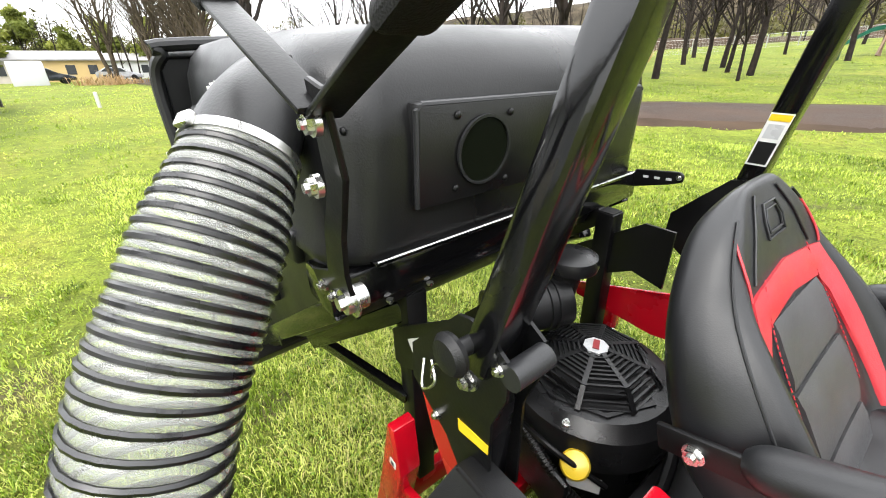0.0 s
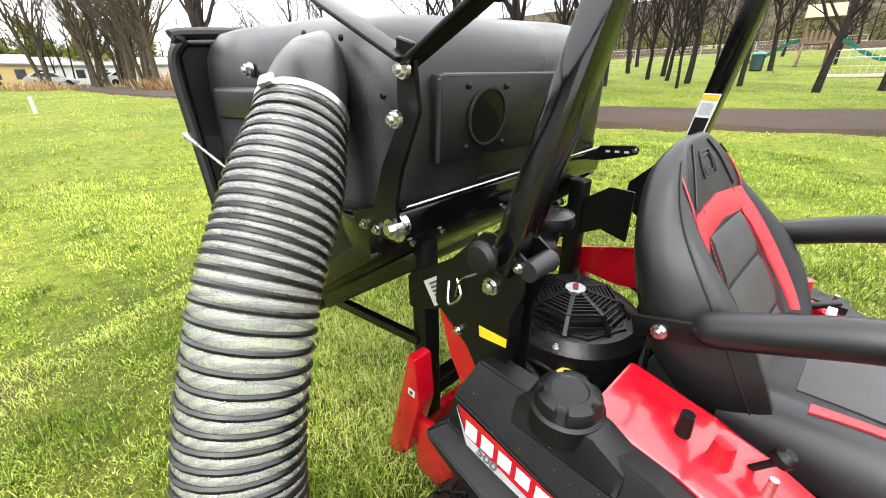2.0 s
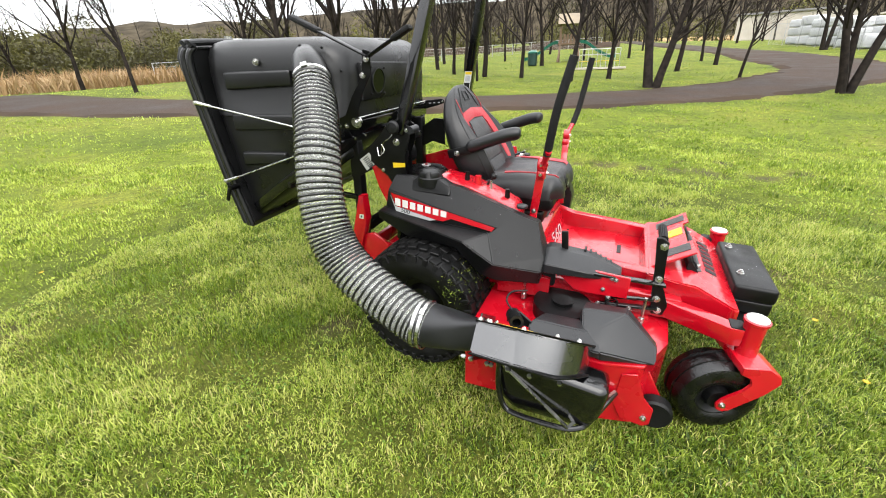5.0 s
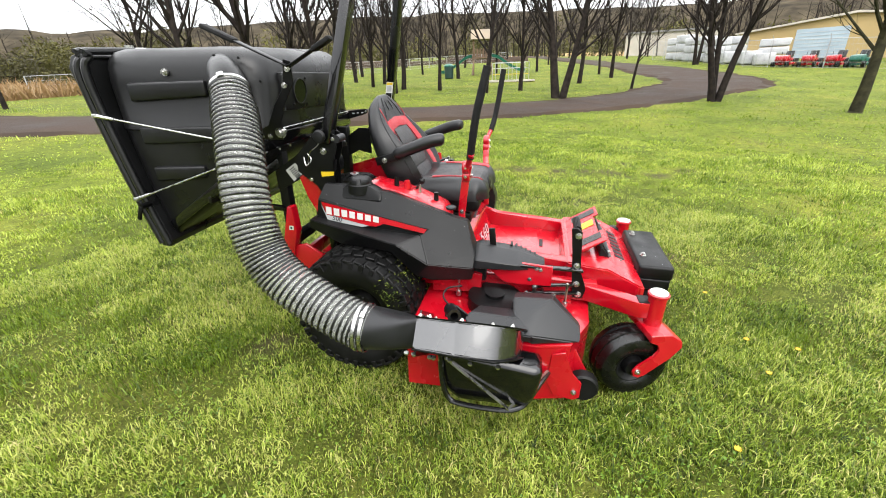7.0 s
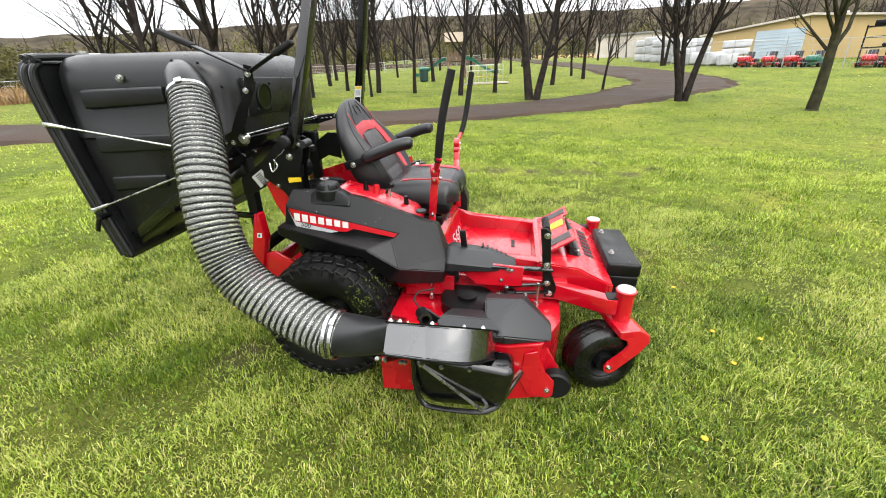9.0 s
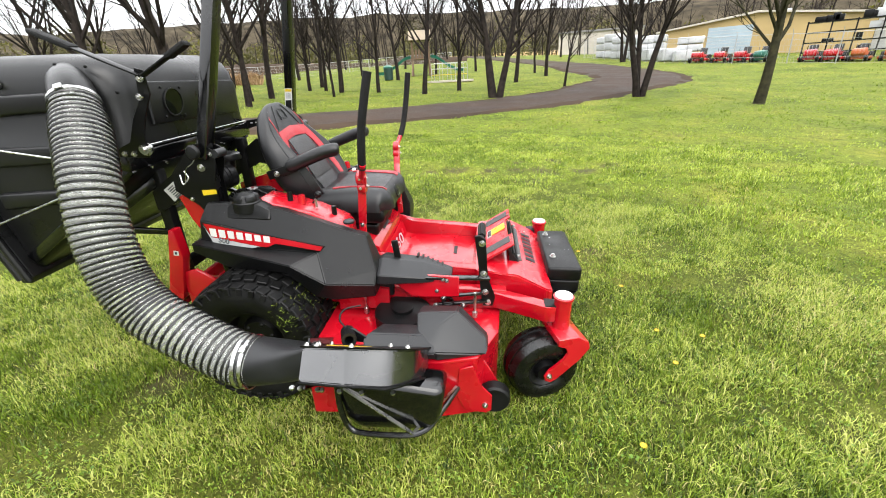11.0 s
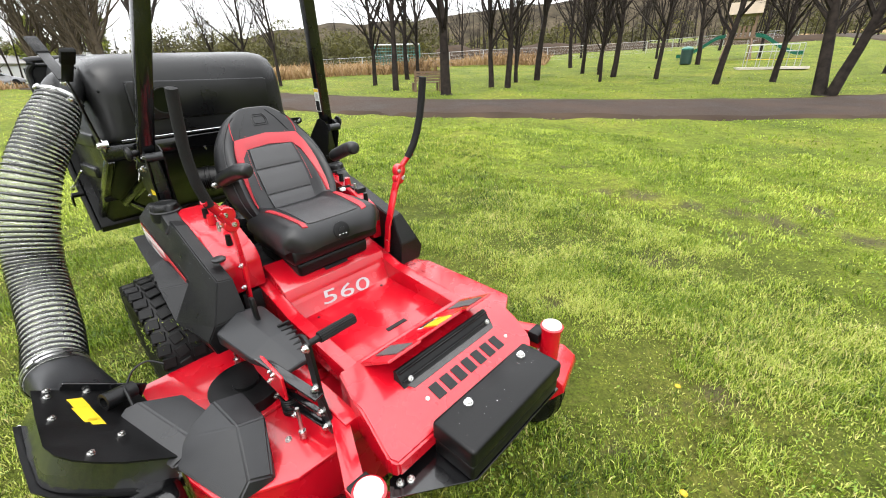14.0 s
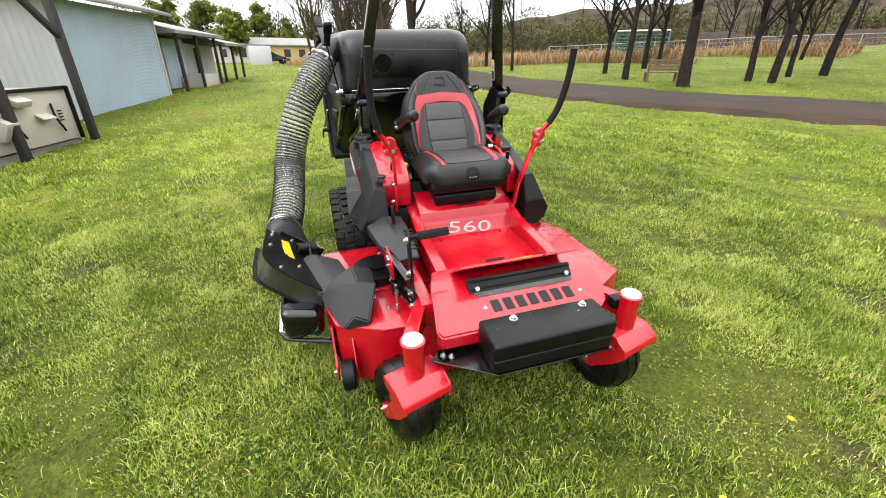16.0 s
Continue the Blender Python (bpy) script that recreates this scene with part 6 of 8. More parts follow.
for _ in range(190):
    x, f = rng.uniform(-0.42, 0.33), rng.uniform(0.02, 0.98)
    p, q = [Vector((x, float(np.interp(x, [r[0] for r in row], [r[1] for r in row])), float(np.interp(x, [r[0] for r in row], [r[2] for r in row])))) for row in (RIDGE, SHOULDER)]
    drop(p.lerp(q, f) + Vector((0, -0.0004, 0.0004)), (0.2, -0.75, 0.6), rng.uniform(0.0007, 0.0019))
for _ in range(45):
    drop((rng.uniform(1.27, 1.41), rng.uniform(-0.18, 0.33), 0.5755), (0, 0, 1), rng.uniform(0.0008, 0.0018))
dm = bpy.data.meshes.new("rain_drops")
dm.from_pydata(dv, [], df)
dm.polygons.foreach_set("use_smooth", [True] * len(df))
dm.materials.append(M_DROP)
tagged(part("rain_drops", dm, M_DROP, mower, "clear rain drops on the plastic"), kind="stuff")


# ---- ground ----
def turf_z(x, y):
    """Height of the lawn with its gentle bumps."""
    r = math.hypot(x - 0.6, y)
    b = 0.014 * noise.noise((x * 1.7, y * 1.7, 0))
    b += 0.05 * noise.noise((x * 0.25, y * 0.25, 7.0)) * min(1, max(0, (r - 3) / 8))
    return lawn_z(x, y) + b


BARE = [(5.12, 1.70, 0.26), (4.23, 2.77, 0.20), (4.6, 2.3, 0.16), (5.5, 1.2, 0.18), (4.9, 2.0, 0.15), (5.3, 2.3, 0.10), (3.9, 2.95, 0.12), (6.2, 1.0, 0.2), (3.3, 2.2, 0.1), (-0.34, 0.77, 0.15), (-1.39, -1.18, 0.14), (-2.36, 1.68, 0.22), (2.82, -0.23, 0.09), (2.3, 0.75, 0.12), (-2.1, -0.4, 0.13), (3.4, 1.2, 0.2), (-3.2, 1.6, 0.25), (1.45, -1.35, 0.06), (-0.9, 1.55, 0.10), (5.8, 1.9, 0.16), (4.5, 1.5, 0.13)]


def bareness(x, y):
    """How worn the turf is, from 0 to 1."""
    w = 0.0
    for px, py, pr in BARE:
        d = math.hypot(x - px, y - py) / (pr * 1.25 * (1 + 1.0 * noise.noise((x * 5, y * 5, 2.0))))
        w = max(w, 1 - d * d)
    return max(0.0, w)


def ground_sheet():
    xs = sorted({round(v, 3) for v in list(np.arange(-4, 6.61, 0.10)) + list(np.arange(-20, 40, 1.0)) + list(np.arange(-120, 240, 12.0)) + list(np.arange(-1600, 1700, 200.0))})
    ys = sorted({round(v, 3) for v in list(np.arange(-4, 4.01, 0.10)) + list(np.arange(-12, 34, 1.0)) + list(np.arange(-100, 220, 12.0)) + list(np.arange(-1600, 1700, 200.0))})
    verts = []
    for y in ys:
        for x in xs:
            verts.append((x, y, turf_z(x, y)))
    w = len(xs)
    faces = [(j * w + i, j * w + i + 1, (j + 1) * w + i + 1, (j + 1) * w + i) for j in range(len(ys) - 1) for i in range(w - 1)]
    me = bpy.data.meshes.new("ground")
    me.from_pydata(verts, [], faces)
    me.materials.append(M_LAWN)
    me.polygons.foreach_set("use_smooth", [True] * len(faces))
    worn = me.attributes.new("worn", "FLOAT", "POINT")
    worn.data.foreach_set("value", np.array([bareness(v[0], v[1]) if abs(v[0]) < 9 and abs(v[1]) < 9 else 0.0 for v in verts], np.float32))
    # Disc round the mower that takes the thatch tone and painted gap shade.
    sward_shade = me.attributes.new("sward_shade", "FLOAT", "POINT")
    sward_shade.data.foreach_set("value", np.clip((4.7 - np.hypot(np.array(verts)[:, 0] - 0.75, np.array(verts)[:, 1] - 0.1)) / 2.4, 0, 0.62).astype(np.float32))
    return tagged(new("ground", me), "bright green wet spring lawn with bare patches", "lawn", kind="structure")


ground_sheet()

PATH_MID = [(-40.0, 54.0), (-24.0, 37.0), (-14.5, 26.5), (-8.0, 19.4), (-3.1, 14.9), (0.1, 12.8), (3.2, 11.2), (6.2, 10.2), (8.1, 9.55), (10.2, 8.95), (12.8, 8.4), (16.2, 8.1), (20.2, 8.05), (24.0, 8.2), (27.6, 8.6), (31.0, 10.4), (35.0, 14.3), (39.6, 18.8), (45.5, 26.5), (54.0, 38.0), (70.0, 60.0)]
PATH_W = [2.6, 2.4, 2.2, 2.1, 2.05, 2.0, 2.0, 1.9, 1.85, 1.85, 1.9, 2.0, 2.2, 2.5, 2.9, 3.0, 3.2, 2.8, 2.2, 2.0, 2.0]


def on_path(x, y, extra=0.0):
    for (a, b, w) in zip(PATH_MID, PATH_MID[1:], PATH_W):
        dx, dy = b[0] - a[0], b[1] - a[1]
        t = min(1, max(0, ((x - a[0]) * dx + (y - a[1]) * dy) / (dx * dx + dy * dy)))
        if math.hypot(x - a[0] - dx * t, y - a[1] - dy * t) < w + extra:
            return True
    return False


def path_strip(wide=0.0, drop=0.0, m=None):
    line = curve_pts([(x, y, w) for (x, y), w in zip(PATH_MID, PATH_W)], 10)
    verts, faces = [], []
    n = 9
    for i, p in enumerate(line):
        q0, q1 = line[max(0, i - 1)], line[min(len(line) - 1, i + 1)]
        d = Vector((q1.x - q0.x, q1.y - q0.y)).normalized()
        s = Vector((-d.y, d.x))
        for j in range(n):
            u = -1 + 2 * j / (n - 1)
            w = (p.z + wide) * u * (1 + (0.10 + wide * 0.3) * noise.noise((p.x * 0.9, p.y * 0.9, u * 2 + wide * 9)))
            x, y = p.x + s.x * w, p.y + s.y * w
            verts.append((x, y, lawn_z(x, y) + 0.035 - drop + 0.035 * (1 - u * u) - (0.05 if abs(u) > 0.95 else 0) + 0.05 * noise.noise((x * 0.25, y * 0.25, 7.0)) + 0.01 * noise.noise((x * 2, y * 2, 1))))
    for i in range(len(line) - 1):
        for j in range(n - 1):
            a = i * n + j
            faces.append((a, a + 1, a + n + 1, a + n))
    me = bpy.data.meshes.new("path")
    me.from_pydata(verts, [], faces)
    me.materials.append(m or M_PATH)
    me.polygons.foreach_set("use_smooth", [True] * len(faces))
    if m:
        return tagged(new("road_verge", me), "dark muddy verge along the drive", "verge", kind="structure")
    return tagged(new("road", me), "wet dark brown gravel drive curving across the lawn", "drive", kind="structure")


path_strip()
path_strip(0.28, 0.014, M_MULCH)


# ---- grass ----
def blades(name, pts, height, width, tint, material, label, category, lean=0.5, tip=0.35, bend=True):
    """Many tapered blades as one mesh; pts is an (n, 3) array of feet."""
    n = len(pts)
    rng = np.random.default_rng(len(name) * 7 + n)
    ang = rng.uniform(0, 2 * np.pi, n)
    ln = rng.uniform(0.1, 1.0, n) * lean
    la = rng.uniform(0, 2 * np.pi, n)
    sx, sy = np.cos(ang) * width / 2, np.sin(ang) * width / 2
    lx, ly = np.cos(la) * ln * height, np.sin(la) * ln * height
    V = np.zeros((n, 5, 3), np.float32)
    V[:, 0] = pts - np.stack([sx, sy, np.zeros(n)], 1)
    V[:, 1] = pts + np.stack([sx, sy, np.zeros(n)], 1)
    m = pts + np.stack([lx * 0.35, ly * 0.35, height * 0.60], 1)
    V[:, 2] = m + np.stack([sx * 0.8, sy * 0.8, np.zeros(n)], 1)
    V[:, 3] = m - np.stack([sx * 0.8, sy * 0.8, np.zeros(n)], 1)
    V[:, 4] = pts + np.stack([lx, ly, height * np.clip(1 - 0.42 * ln, 0.3, 1)], 1)
    base = (np.arange(n) * 5)[:, None]
    quads = (base + np.array([0, 1, 2, 3])).astype(np.int32)
    tris = (base + np.array([3, 2, 4])).astype(np.int32)
    me = bpy.data.meshes.new(name)
    me.vertices.add(n * 5)
    me.vertices.foreach_set("co", V.reshape(-1))
    loops = np.concatenate([quads.reshape(-1), tris.reshape(-1)])
    me.loops.add(len(loops))
    me.loops.foreach_set("vertex_index", loops)
    me.polygons.add(2 * n)
    me.polygons.foreach_set("loop_start", np.concatenate([np.arange(n) * 4, 4 * n + np.arange(n) * 3]).astype(np.int32))
    me.update(calc_edges=True)
    at = me.attributes.new("tint", "FLOAT", "POINT")
    at.data.foreach_set("value", np.repeat(tint, 5).astype(np.float32))
    me.materials.append(material)
    return tagged(new(name, me), label, category, kind="stuff")


def soft_wave(x, y, s, k):
    """Cheap smooth variation for many points."""
    r = np.random.default_rng(k)
    v = np.zeros(len(x))
    for i in range(7):
        a = r.uniform(0, 2 * np.pi)
        f = s * r.uniform(0.5, 2.2)
        v += np.sin((x * np.cos(a) + y * np.sin(a)) * f + r.uniform(0, 7)) / 7 * 1.8
    return v

LUSH = [(-0.8, 0.89, 0.20), (-0.96, 1.61, 0.17), (-0.51, 0.93, 0.12), (-1.48, 2.04, 0.22), (-1.7, 1.3, 0.15), (-2.0, 0.04, 0.20), (2.47, 1.08, 0.14), (-1.2, -0.5, 0.14), (3.1, 0.5, 0.14), (0.3, -1.6, 0.13), (2.2, -1.2, 0.13)]


def lawn_grass():
    rng = np.random.default_rng(5)
    c = np.array([0.75, 0.1])

    def ring(n, r0, r1, power=1.0):
        a = rng.uniform(0, 2 * np.pi, n)
        r = r0 + (r1 - r0) * rng.uniform(0, 1, n) ** power
        return c[0] + np.cos(a) * r, c[1] + np.sin(a) * r

    sets = [(680000, 0.0, 3.6, 0.62, 0.048, 0.0042), (330000, 3.3, 8.0, 0.75, 0.046, 0.0085), (130000, 7.5, 24.0, 0.8, 0.042, 0.020), (70000, 23.0, 75.0, 0.8, 0.05, 0.05)]
    for n, r0, r1, pw, h, w in sets:
        near, far = r0 < 3, r0 > 5
        x, y = ring(n, r0, r1, pw)
        thick = soft_wave(x, y, 3.0, 11) + 0.9 * soft_wave(x, y, 10.0, 12) + 0.5 * soft_wave(x, y, 28.0, 13)
        keep = rng.uniform(-1.8, 0.70 if near else 0.6, n) < thick + 0.35 * soft_wave(x, y, 60.0, 14)
        for px, py, pr in BARE:
            keep &= (np.hypot(x - px, (y - py)) > pr * (0.75 + 0.5 * rng.uniform(0, 1, n))) | (rng.uniform(0, 1, n) < 0.35)
        if r0 > 20:
            keep &= (y > -0.45 * x - 6) & (y > 0.2 * x - 18) & (x > -45)
        if far:
            keep &= np.array([not on_path(a, b, 0.15) for a, b in zip(x, y)])
        x, y, thick = x[keep], y[keep], thick[keep]
        z = np.array([turf_z(a, b) for a, b in zip(x, y)]) - 0.005
        big = soft_wave(x, y, 1.2, 21)
        hh = h * (0.82 + 0.42 * np.clip(thick, -1, 1) + 0.25 * np.clip(big, -1, 1)) * rng.uniform(0.40, 1.55, len(x))
        broad, mottle = soft_wave(x, y, 0.9, 31), soft_wave(x, y, 4.0, 32)
        tint = 0.56 + (0.10 if far else 0.13) * broad + (0.08 if far else 0.17) * mottle - 0.08 * np.clip(big, -1, 1) + (0.0 if far else 0.14) * soft_wave(x, y, 14.0, 36) + rng.normal(0, 0.26 if near else 0.07 if far else 0.16, len(x))
        tint += 0.13 * np.clip((-x - 0.4) / 2.0, 0, 1) * np.clip((y + 0.2) / 1.5, 0, 1)
        # Pool of shade by the mower's front, painted into the blade tint.
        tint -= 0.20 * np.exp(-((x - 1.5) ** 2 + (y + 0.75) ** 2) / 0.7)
        tint = np.clip(tint, 0, 0.86 if near else 0.78)
        dry = rng.uniform(0, 1, len(x)) < (0.05 if near else 0.015 if not far else 0.0) + (0.16 if near else 0.05 if not far else 0.0) * np.clip(soft_wave(x, y, 2.2, 33), 0, 1)
        tint[dry] = rng.uniform(0.82, 1.0, dry.sum())
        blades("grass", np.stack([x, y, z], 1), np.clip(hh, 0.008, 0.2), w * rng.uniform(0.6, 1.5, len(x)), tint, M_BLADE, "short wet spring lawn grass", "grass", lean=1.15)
    # lusher tufts
    k = 420
    tx, ty = ring(k, 0.6, 6.0, 0.7)
    X, Y, T = [], [], []
    for a, b in zip(tx, ty):
        m = int(rng.integers(25, 70))
        s = rng.uniform(0.03, 0.11)
        X.append(a + rng.normal(0, s, m)), Y.append(b + rng.normal(0, s, m)), T.append(np.full(m, rng.uniform(0.15, 0.65)))
    # thick dark-green clumps
    for a, b, s in LUSH:
        m = int(5200 * s)
        X.append(a + rng.normal(0, s, m)), Y.append(b + rng.normal(0, s * 0.7, m)), T.append(np.full(m, rng.uniform(0.26, 0.40)))
    x, y, t = np.concatenate(X), np.concatenate(Y), np.concatenate(T)
    blades("grass_tuft", np.stack([x, y, np.array([turf_z(a, b) for a, b in zip(x, y)]) - 0.005], 1), rng.uniform(0.04, 0.090, len(x)), rng.uniform(0.003, 0.0065, len(x)), np.clip(t + rng.normal(0, 0.1, len(x)), 0, 1), M_BLADE, "taller lush grass tufts in the lawn", "grass", lean=0.9)


lawn_grass()


def weeds():
    """Low broad-leaved clover and creeping weed patches."""
    rng = np.random.default_rng(9)
    verts, faces, tint = [], [], []
    for _ in range(1900):
        a = rng.uniform(0, 2 * math.pi)
        r = 0.5 + 5.0 * rng.uniform() ** 0.8
        cx, cy = 0.75 + math.cos(a) * r, 0.1 + math.sin(a) * r
        if noise.noise((cx * 0.9, cy * 0.9, 5.0)) < -0.02:
            continue
        g = rng.uniform(0.2, 0.9)
        for _ in range(int(rng.integers(8, 22))):
            x, y = cx + rng.normal(0, 0.06), cy + rng.normal(0, 0.06)
            z = turf_z(x, y) + rng.uniform(0.012, 0.045)
            s = rng.uniform(0.0035, 0.0075)
            w = rng.uniform(0, 2 * math.pi)
            tl = rng.uniform(-0.5, 0.5, 2)
            k = len(verts)
            for j in range(5):
                b = w + 2 * math.pi * j / 5
                px, py = math.cos(b) * s * (1.4 if j == 0 else 1), math.sin(b) * s
                verts.append((x + px, y + py, z + px * tl[0] + py * tl[1]))
                tint.append(min(1, max(0, g + rng.normal(0, 0.1))))
            faces.append((k, k + 1, k + 2, k + 3, k + 4))
    me = bpy.data.meshes.new("clover")
    me.from_pydata(verts, [], faces)
    me.attributes.new("tint", "FLOAT", "POINT").data.foreach_set("value", np.array(tint, np.float32))
    me.materials.append(M_WEED)
    tagged(new("clover", me), "low clover and creeping weeds among the grass", "weeds", kind="stuff")


weeds()


# ---- bare trees ----
def limb(bm, pts, r0, r1, seg):
    fr = frames_along(pts)
    n = len(fr) - 1
    skin(bm, [[c + (a * math.cos(2 * math.pi * k / seg) + b * math.sin(2 * math.pi * k / seg)) * (r0 + (r1 - r0) * (i / n) ** 0.8) for k in range(seg)] for i, (c, a, b, _) in enumerate(fr)], cap=False)


def wander(p, d, length, n, rng, lift, jitter):
    pts, q, dd = [Vector(p)], Vector(p), Vector(d).normalized()
    for _ in range(n):
        dd = (dd + Vector((rng.normal(0, jitter), rng.normal(0, jitter), lift + rng.normal(0, jitter * 0.5)))).normalized()
        q = q + dd * length / n
        pts.append(q.copy())
    return pts


def along(pts, t):
    k = min(int(t * (len(pts) - 1)), len(pts) - 2)
    return pts[k].lerp(pts[k + 1], t * (len(pts) - 1) - k), (pts[k + 1] - pts[k]).normalized()


def sprout(d, spread, rng):
    a, b = frame_of(d)
    w = rng.uniform(0, 2 * math.pi)
    return (d + (a * math.cos(w) + b * math.sin(w)) * spread).normalized()


def stem(tk, tw, p, d, height, girth, rng, boughs=15, first=0.20):
    """A leader with boughs from low down, each with twigs of twigs."""
    lead = wander(p, d, height, 11, rng, 0.02, 0.034)
    flare = [lead[0], lead[0].lerp(lead[1], 0.12)] + lead[1:]
    limb(tk, flare[:2], girth * 1.6, girth * 1.02, 12)
    limb(tk, flare[1:], girth, girth * 0.12, 10)
    for k in range(boughs):
        t = first + (0.97 - first) * ((k + rng.uniform(0, 1)) / boughs) ** 1.25
        at, dd = along(lead, t)
        bl = height * (0.16 + 0.36 * (1 - t)) * rng.uniform(0.75, 1.2)
        bd = sprout(dd, rng.uniform(0.5, 1.0), rng)
        r = girth * (1 - 0.80 * t) * rng.uniform(0.36, 0.70)
        bough = wander(at, bd, bl, 5, rng, 0.10, 0.12)
        limb(tw, bough, r, r * 0.22, 5)
        for _ in range(int(rng.integers(6, 10))):
            u = rng.uniform(0.18, 1.0)
            a2, d2 = along(bough, min(u, 0.999))
            tl = bl * rng.uniform(0.25, 0.55) * (1.15 - 0.5 * u)
            twig = wander(a2, sprout(d2, rng.uniform(0.4, 1.0), rng), tl, 3, rng, 0.10, 0.14)
            limb(tw, twig, max(0.006, r * 0.34 * (1.1 - u * 0.6)), 0.003, 3)
            for _ in range(int(rng.integers(3, 6))):
                a3, d3 = along(twig, rng.uniform(0.2, 0.99))
                fine = wander(a3, sprout(d3, rng.uniform(0.35, 0.9), rng), tl * rng.uniform(0.35, 0.65), 2, rng, 0.08, 0.12)
                limb(tw, fine, 0.0095, 0.004, 3)


def make_tree(seed, height, girth, stems=1, lean=0.0, m=None, boughs=20):
    rng = np.random.default_rng(seed)
    root = thing("tree", Matrix(), "bare dark-barked tree in early spring", "tree", "bare trees on the lawn")
    tk, tw = B(), B()
    for s in range(stems):
        a = 2 * math.pi * s / max(1, stems) + rng.uniform(0, 1)
        off = Vector((math.cos(a), math.sin(a), 0)) * (0.75 * girth if stems > 1 else 0)
        out = 0.16 if stems > 1 else 0.03
        d = Vector((lean + math.cos(a) * out, math.sin(a) * out, 1))
        stem(tk, tw, off - Vector((0, 0, 0.08)), d, height * rng.uniform(0.85, 1.0), girth * rng.uniform(0.8, 1.0), rng, boughs if stems == 1 else max(9, boughs - 5))
    part("trunk", tk, m or M_BARK, root, smooth=60)
    part("crown", tw, m or M_BARK, root, "leafless branches and twigs", smooth=60)
    return root


def put(ob, x, y, turn=0.0, scale=1.0, lean=(0, 0), dz=0.0):
    ob.matrix_world = Matrix.LocRotScale((x, y, lawn_z(x, y) + dz), Euler((lean[0], lean[1], turn)), (scale,) * 3)
    return ob


KINDS = [make_tree(3, 8.5, 0.145), make_tree(8, 9.5, 0.17), make_tree(21, 8.0, 0.125), make_tree(34, 10.0, 0.18, 2), make_tree(55, 9.0, 0.155), make_tree(77, 7.5, 0.10)]
SPOTS = [(13.2, 23.1, 0), (15.0, 28.8, 1), (13.6, 21.9, 2), (15.4, 25.3, 4), (11.5, 17.7, 5), (13.2, 19.6, 1), (23.9, 15.2, 1), (17.8, 14.8, 0), (15.1, 14.8, 4), (31.7, 18.7, 0), (29.0, 16.0, 4), (22.0, 10.6, 5), (33.0, 26.2, 1), (14.2, 17.5, 2), (25.6, 34.7, 2), (23.2, 26.4, 4), (-3.5, 20.6, 5), (1.05, 19.6, 0), (1.9, 16.5, 4), (2.8, 22.7, 1), (3.5, 23.6, 2), (6.0, 16.7, 0), (6.6, 16.3, 1), (7.7, 18.6, 2), (9.1, 19.6, 4), (11.7, 31.0, 0), (10.8, 48.0, 1), (-11.0, 35.0, 5), (-6.0, 24.5, 2), (44.7, 16.7, 3), (56.8, 30.4, 1), (43.0, 32.7, 0), (30.0, 28.7, 2), (50.0, 46.0, 4), (20.0, 37.0, 1), (23.0, 44.0, 0), (36.0, 40.0, 1), (34.0, 50.0, 4), (60.0, 42.0, 2), (64.0, 20.0, 4), (70.0, 12.0, 1), (66.0, 4.0, 0), (40.0, 52.0, 5)]
used = set()
for i, (x, y, k) in enumerate(SPOTS):
    r = np.random.default_rng(100 + i)
    src = KINDS[k]
    m = Matrix.LocRotScale((x, y, lawn_z(x, y)), Euler((r.normal(0, 0.022), r.normal(-0.035, 0.022), r.uniform(0, 6.28))), (r.uniform(0.85, 1.15),) * 3)
    if k in used:
        copy_thing(src, m)
    else:
        src.matrix_world = m
        used.add(k)
big_a = put(tagged(make_tree(61, 14.0, 0.30, 1, 0.06, M_TWIG, 24), "tall brown-twigged tree at the lawn's edge"), -19.0, 35.0, 0.5)
big_b = put(tagged(make_tree(62, 13.0, 0.22, 3, 0.0, M_TWIG, 20), "tall many-stemmed brown-twigged tree at the lawn's edge"), -20.5, 36.5, 1.5)
for i, (x, y, s) in enumerate([(-22.5, 38.0, 1.0), (-28.0, 46.0, 0.9), (-25.0, 42.0, 0.95), (-34.0, 44.5, 1.05), (-30.5, 45.5, 0.95), (-27.5, 46.5, 1.0), (-25.5, 47.0, 0.9), (-26.5, 40.0, 0.9), (-31.5, 49.0, 1.0)]):
    copy_thing(big_b if i % 2 else big_a, Matrix.LocRotScale((x, y, lawn_z(x, y)), Euler((0.03 * (i % 3), 0, 1.9 * i)), (s, s, s)))
put(make_tree(91, 9.0, 0.21, 2), 15.3, 10.35, 1.2)
put(make_tree(92, 9.5, 0.15, 3), 18.5, 5.2, 0.4)
put(tagged(make_tree(93, 9.0, 0.20, 1, 0.12, M_MOSS), "leaning mossy bare tree on the lawn"), 17.9, 0.9, -0.6)
put(tagged(make_tree(94, 9.5, 0.22, 1, 0.30), "leaning bare tree beside the drive"), -6.85, 16.6, 2.6)
put(make_tree(95, 9.5, 0.24, 1, 0.0), 3.72, 14.75, 0.3, 1.0, (0.0, -0.07))


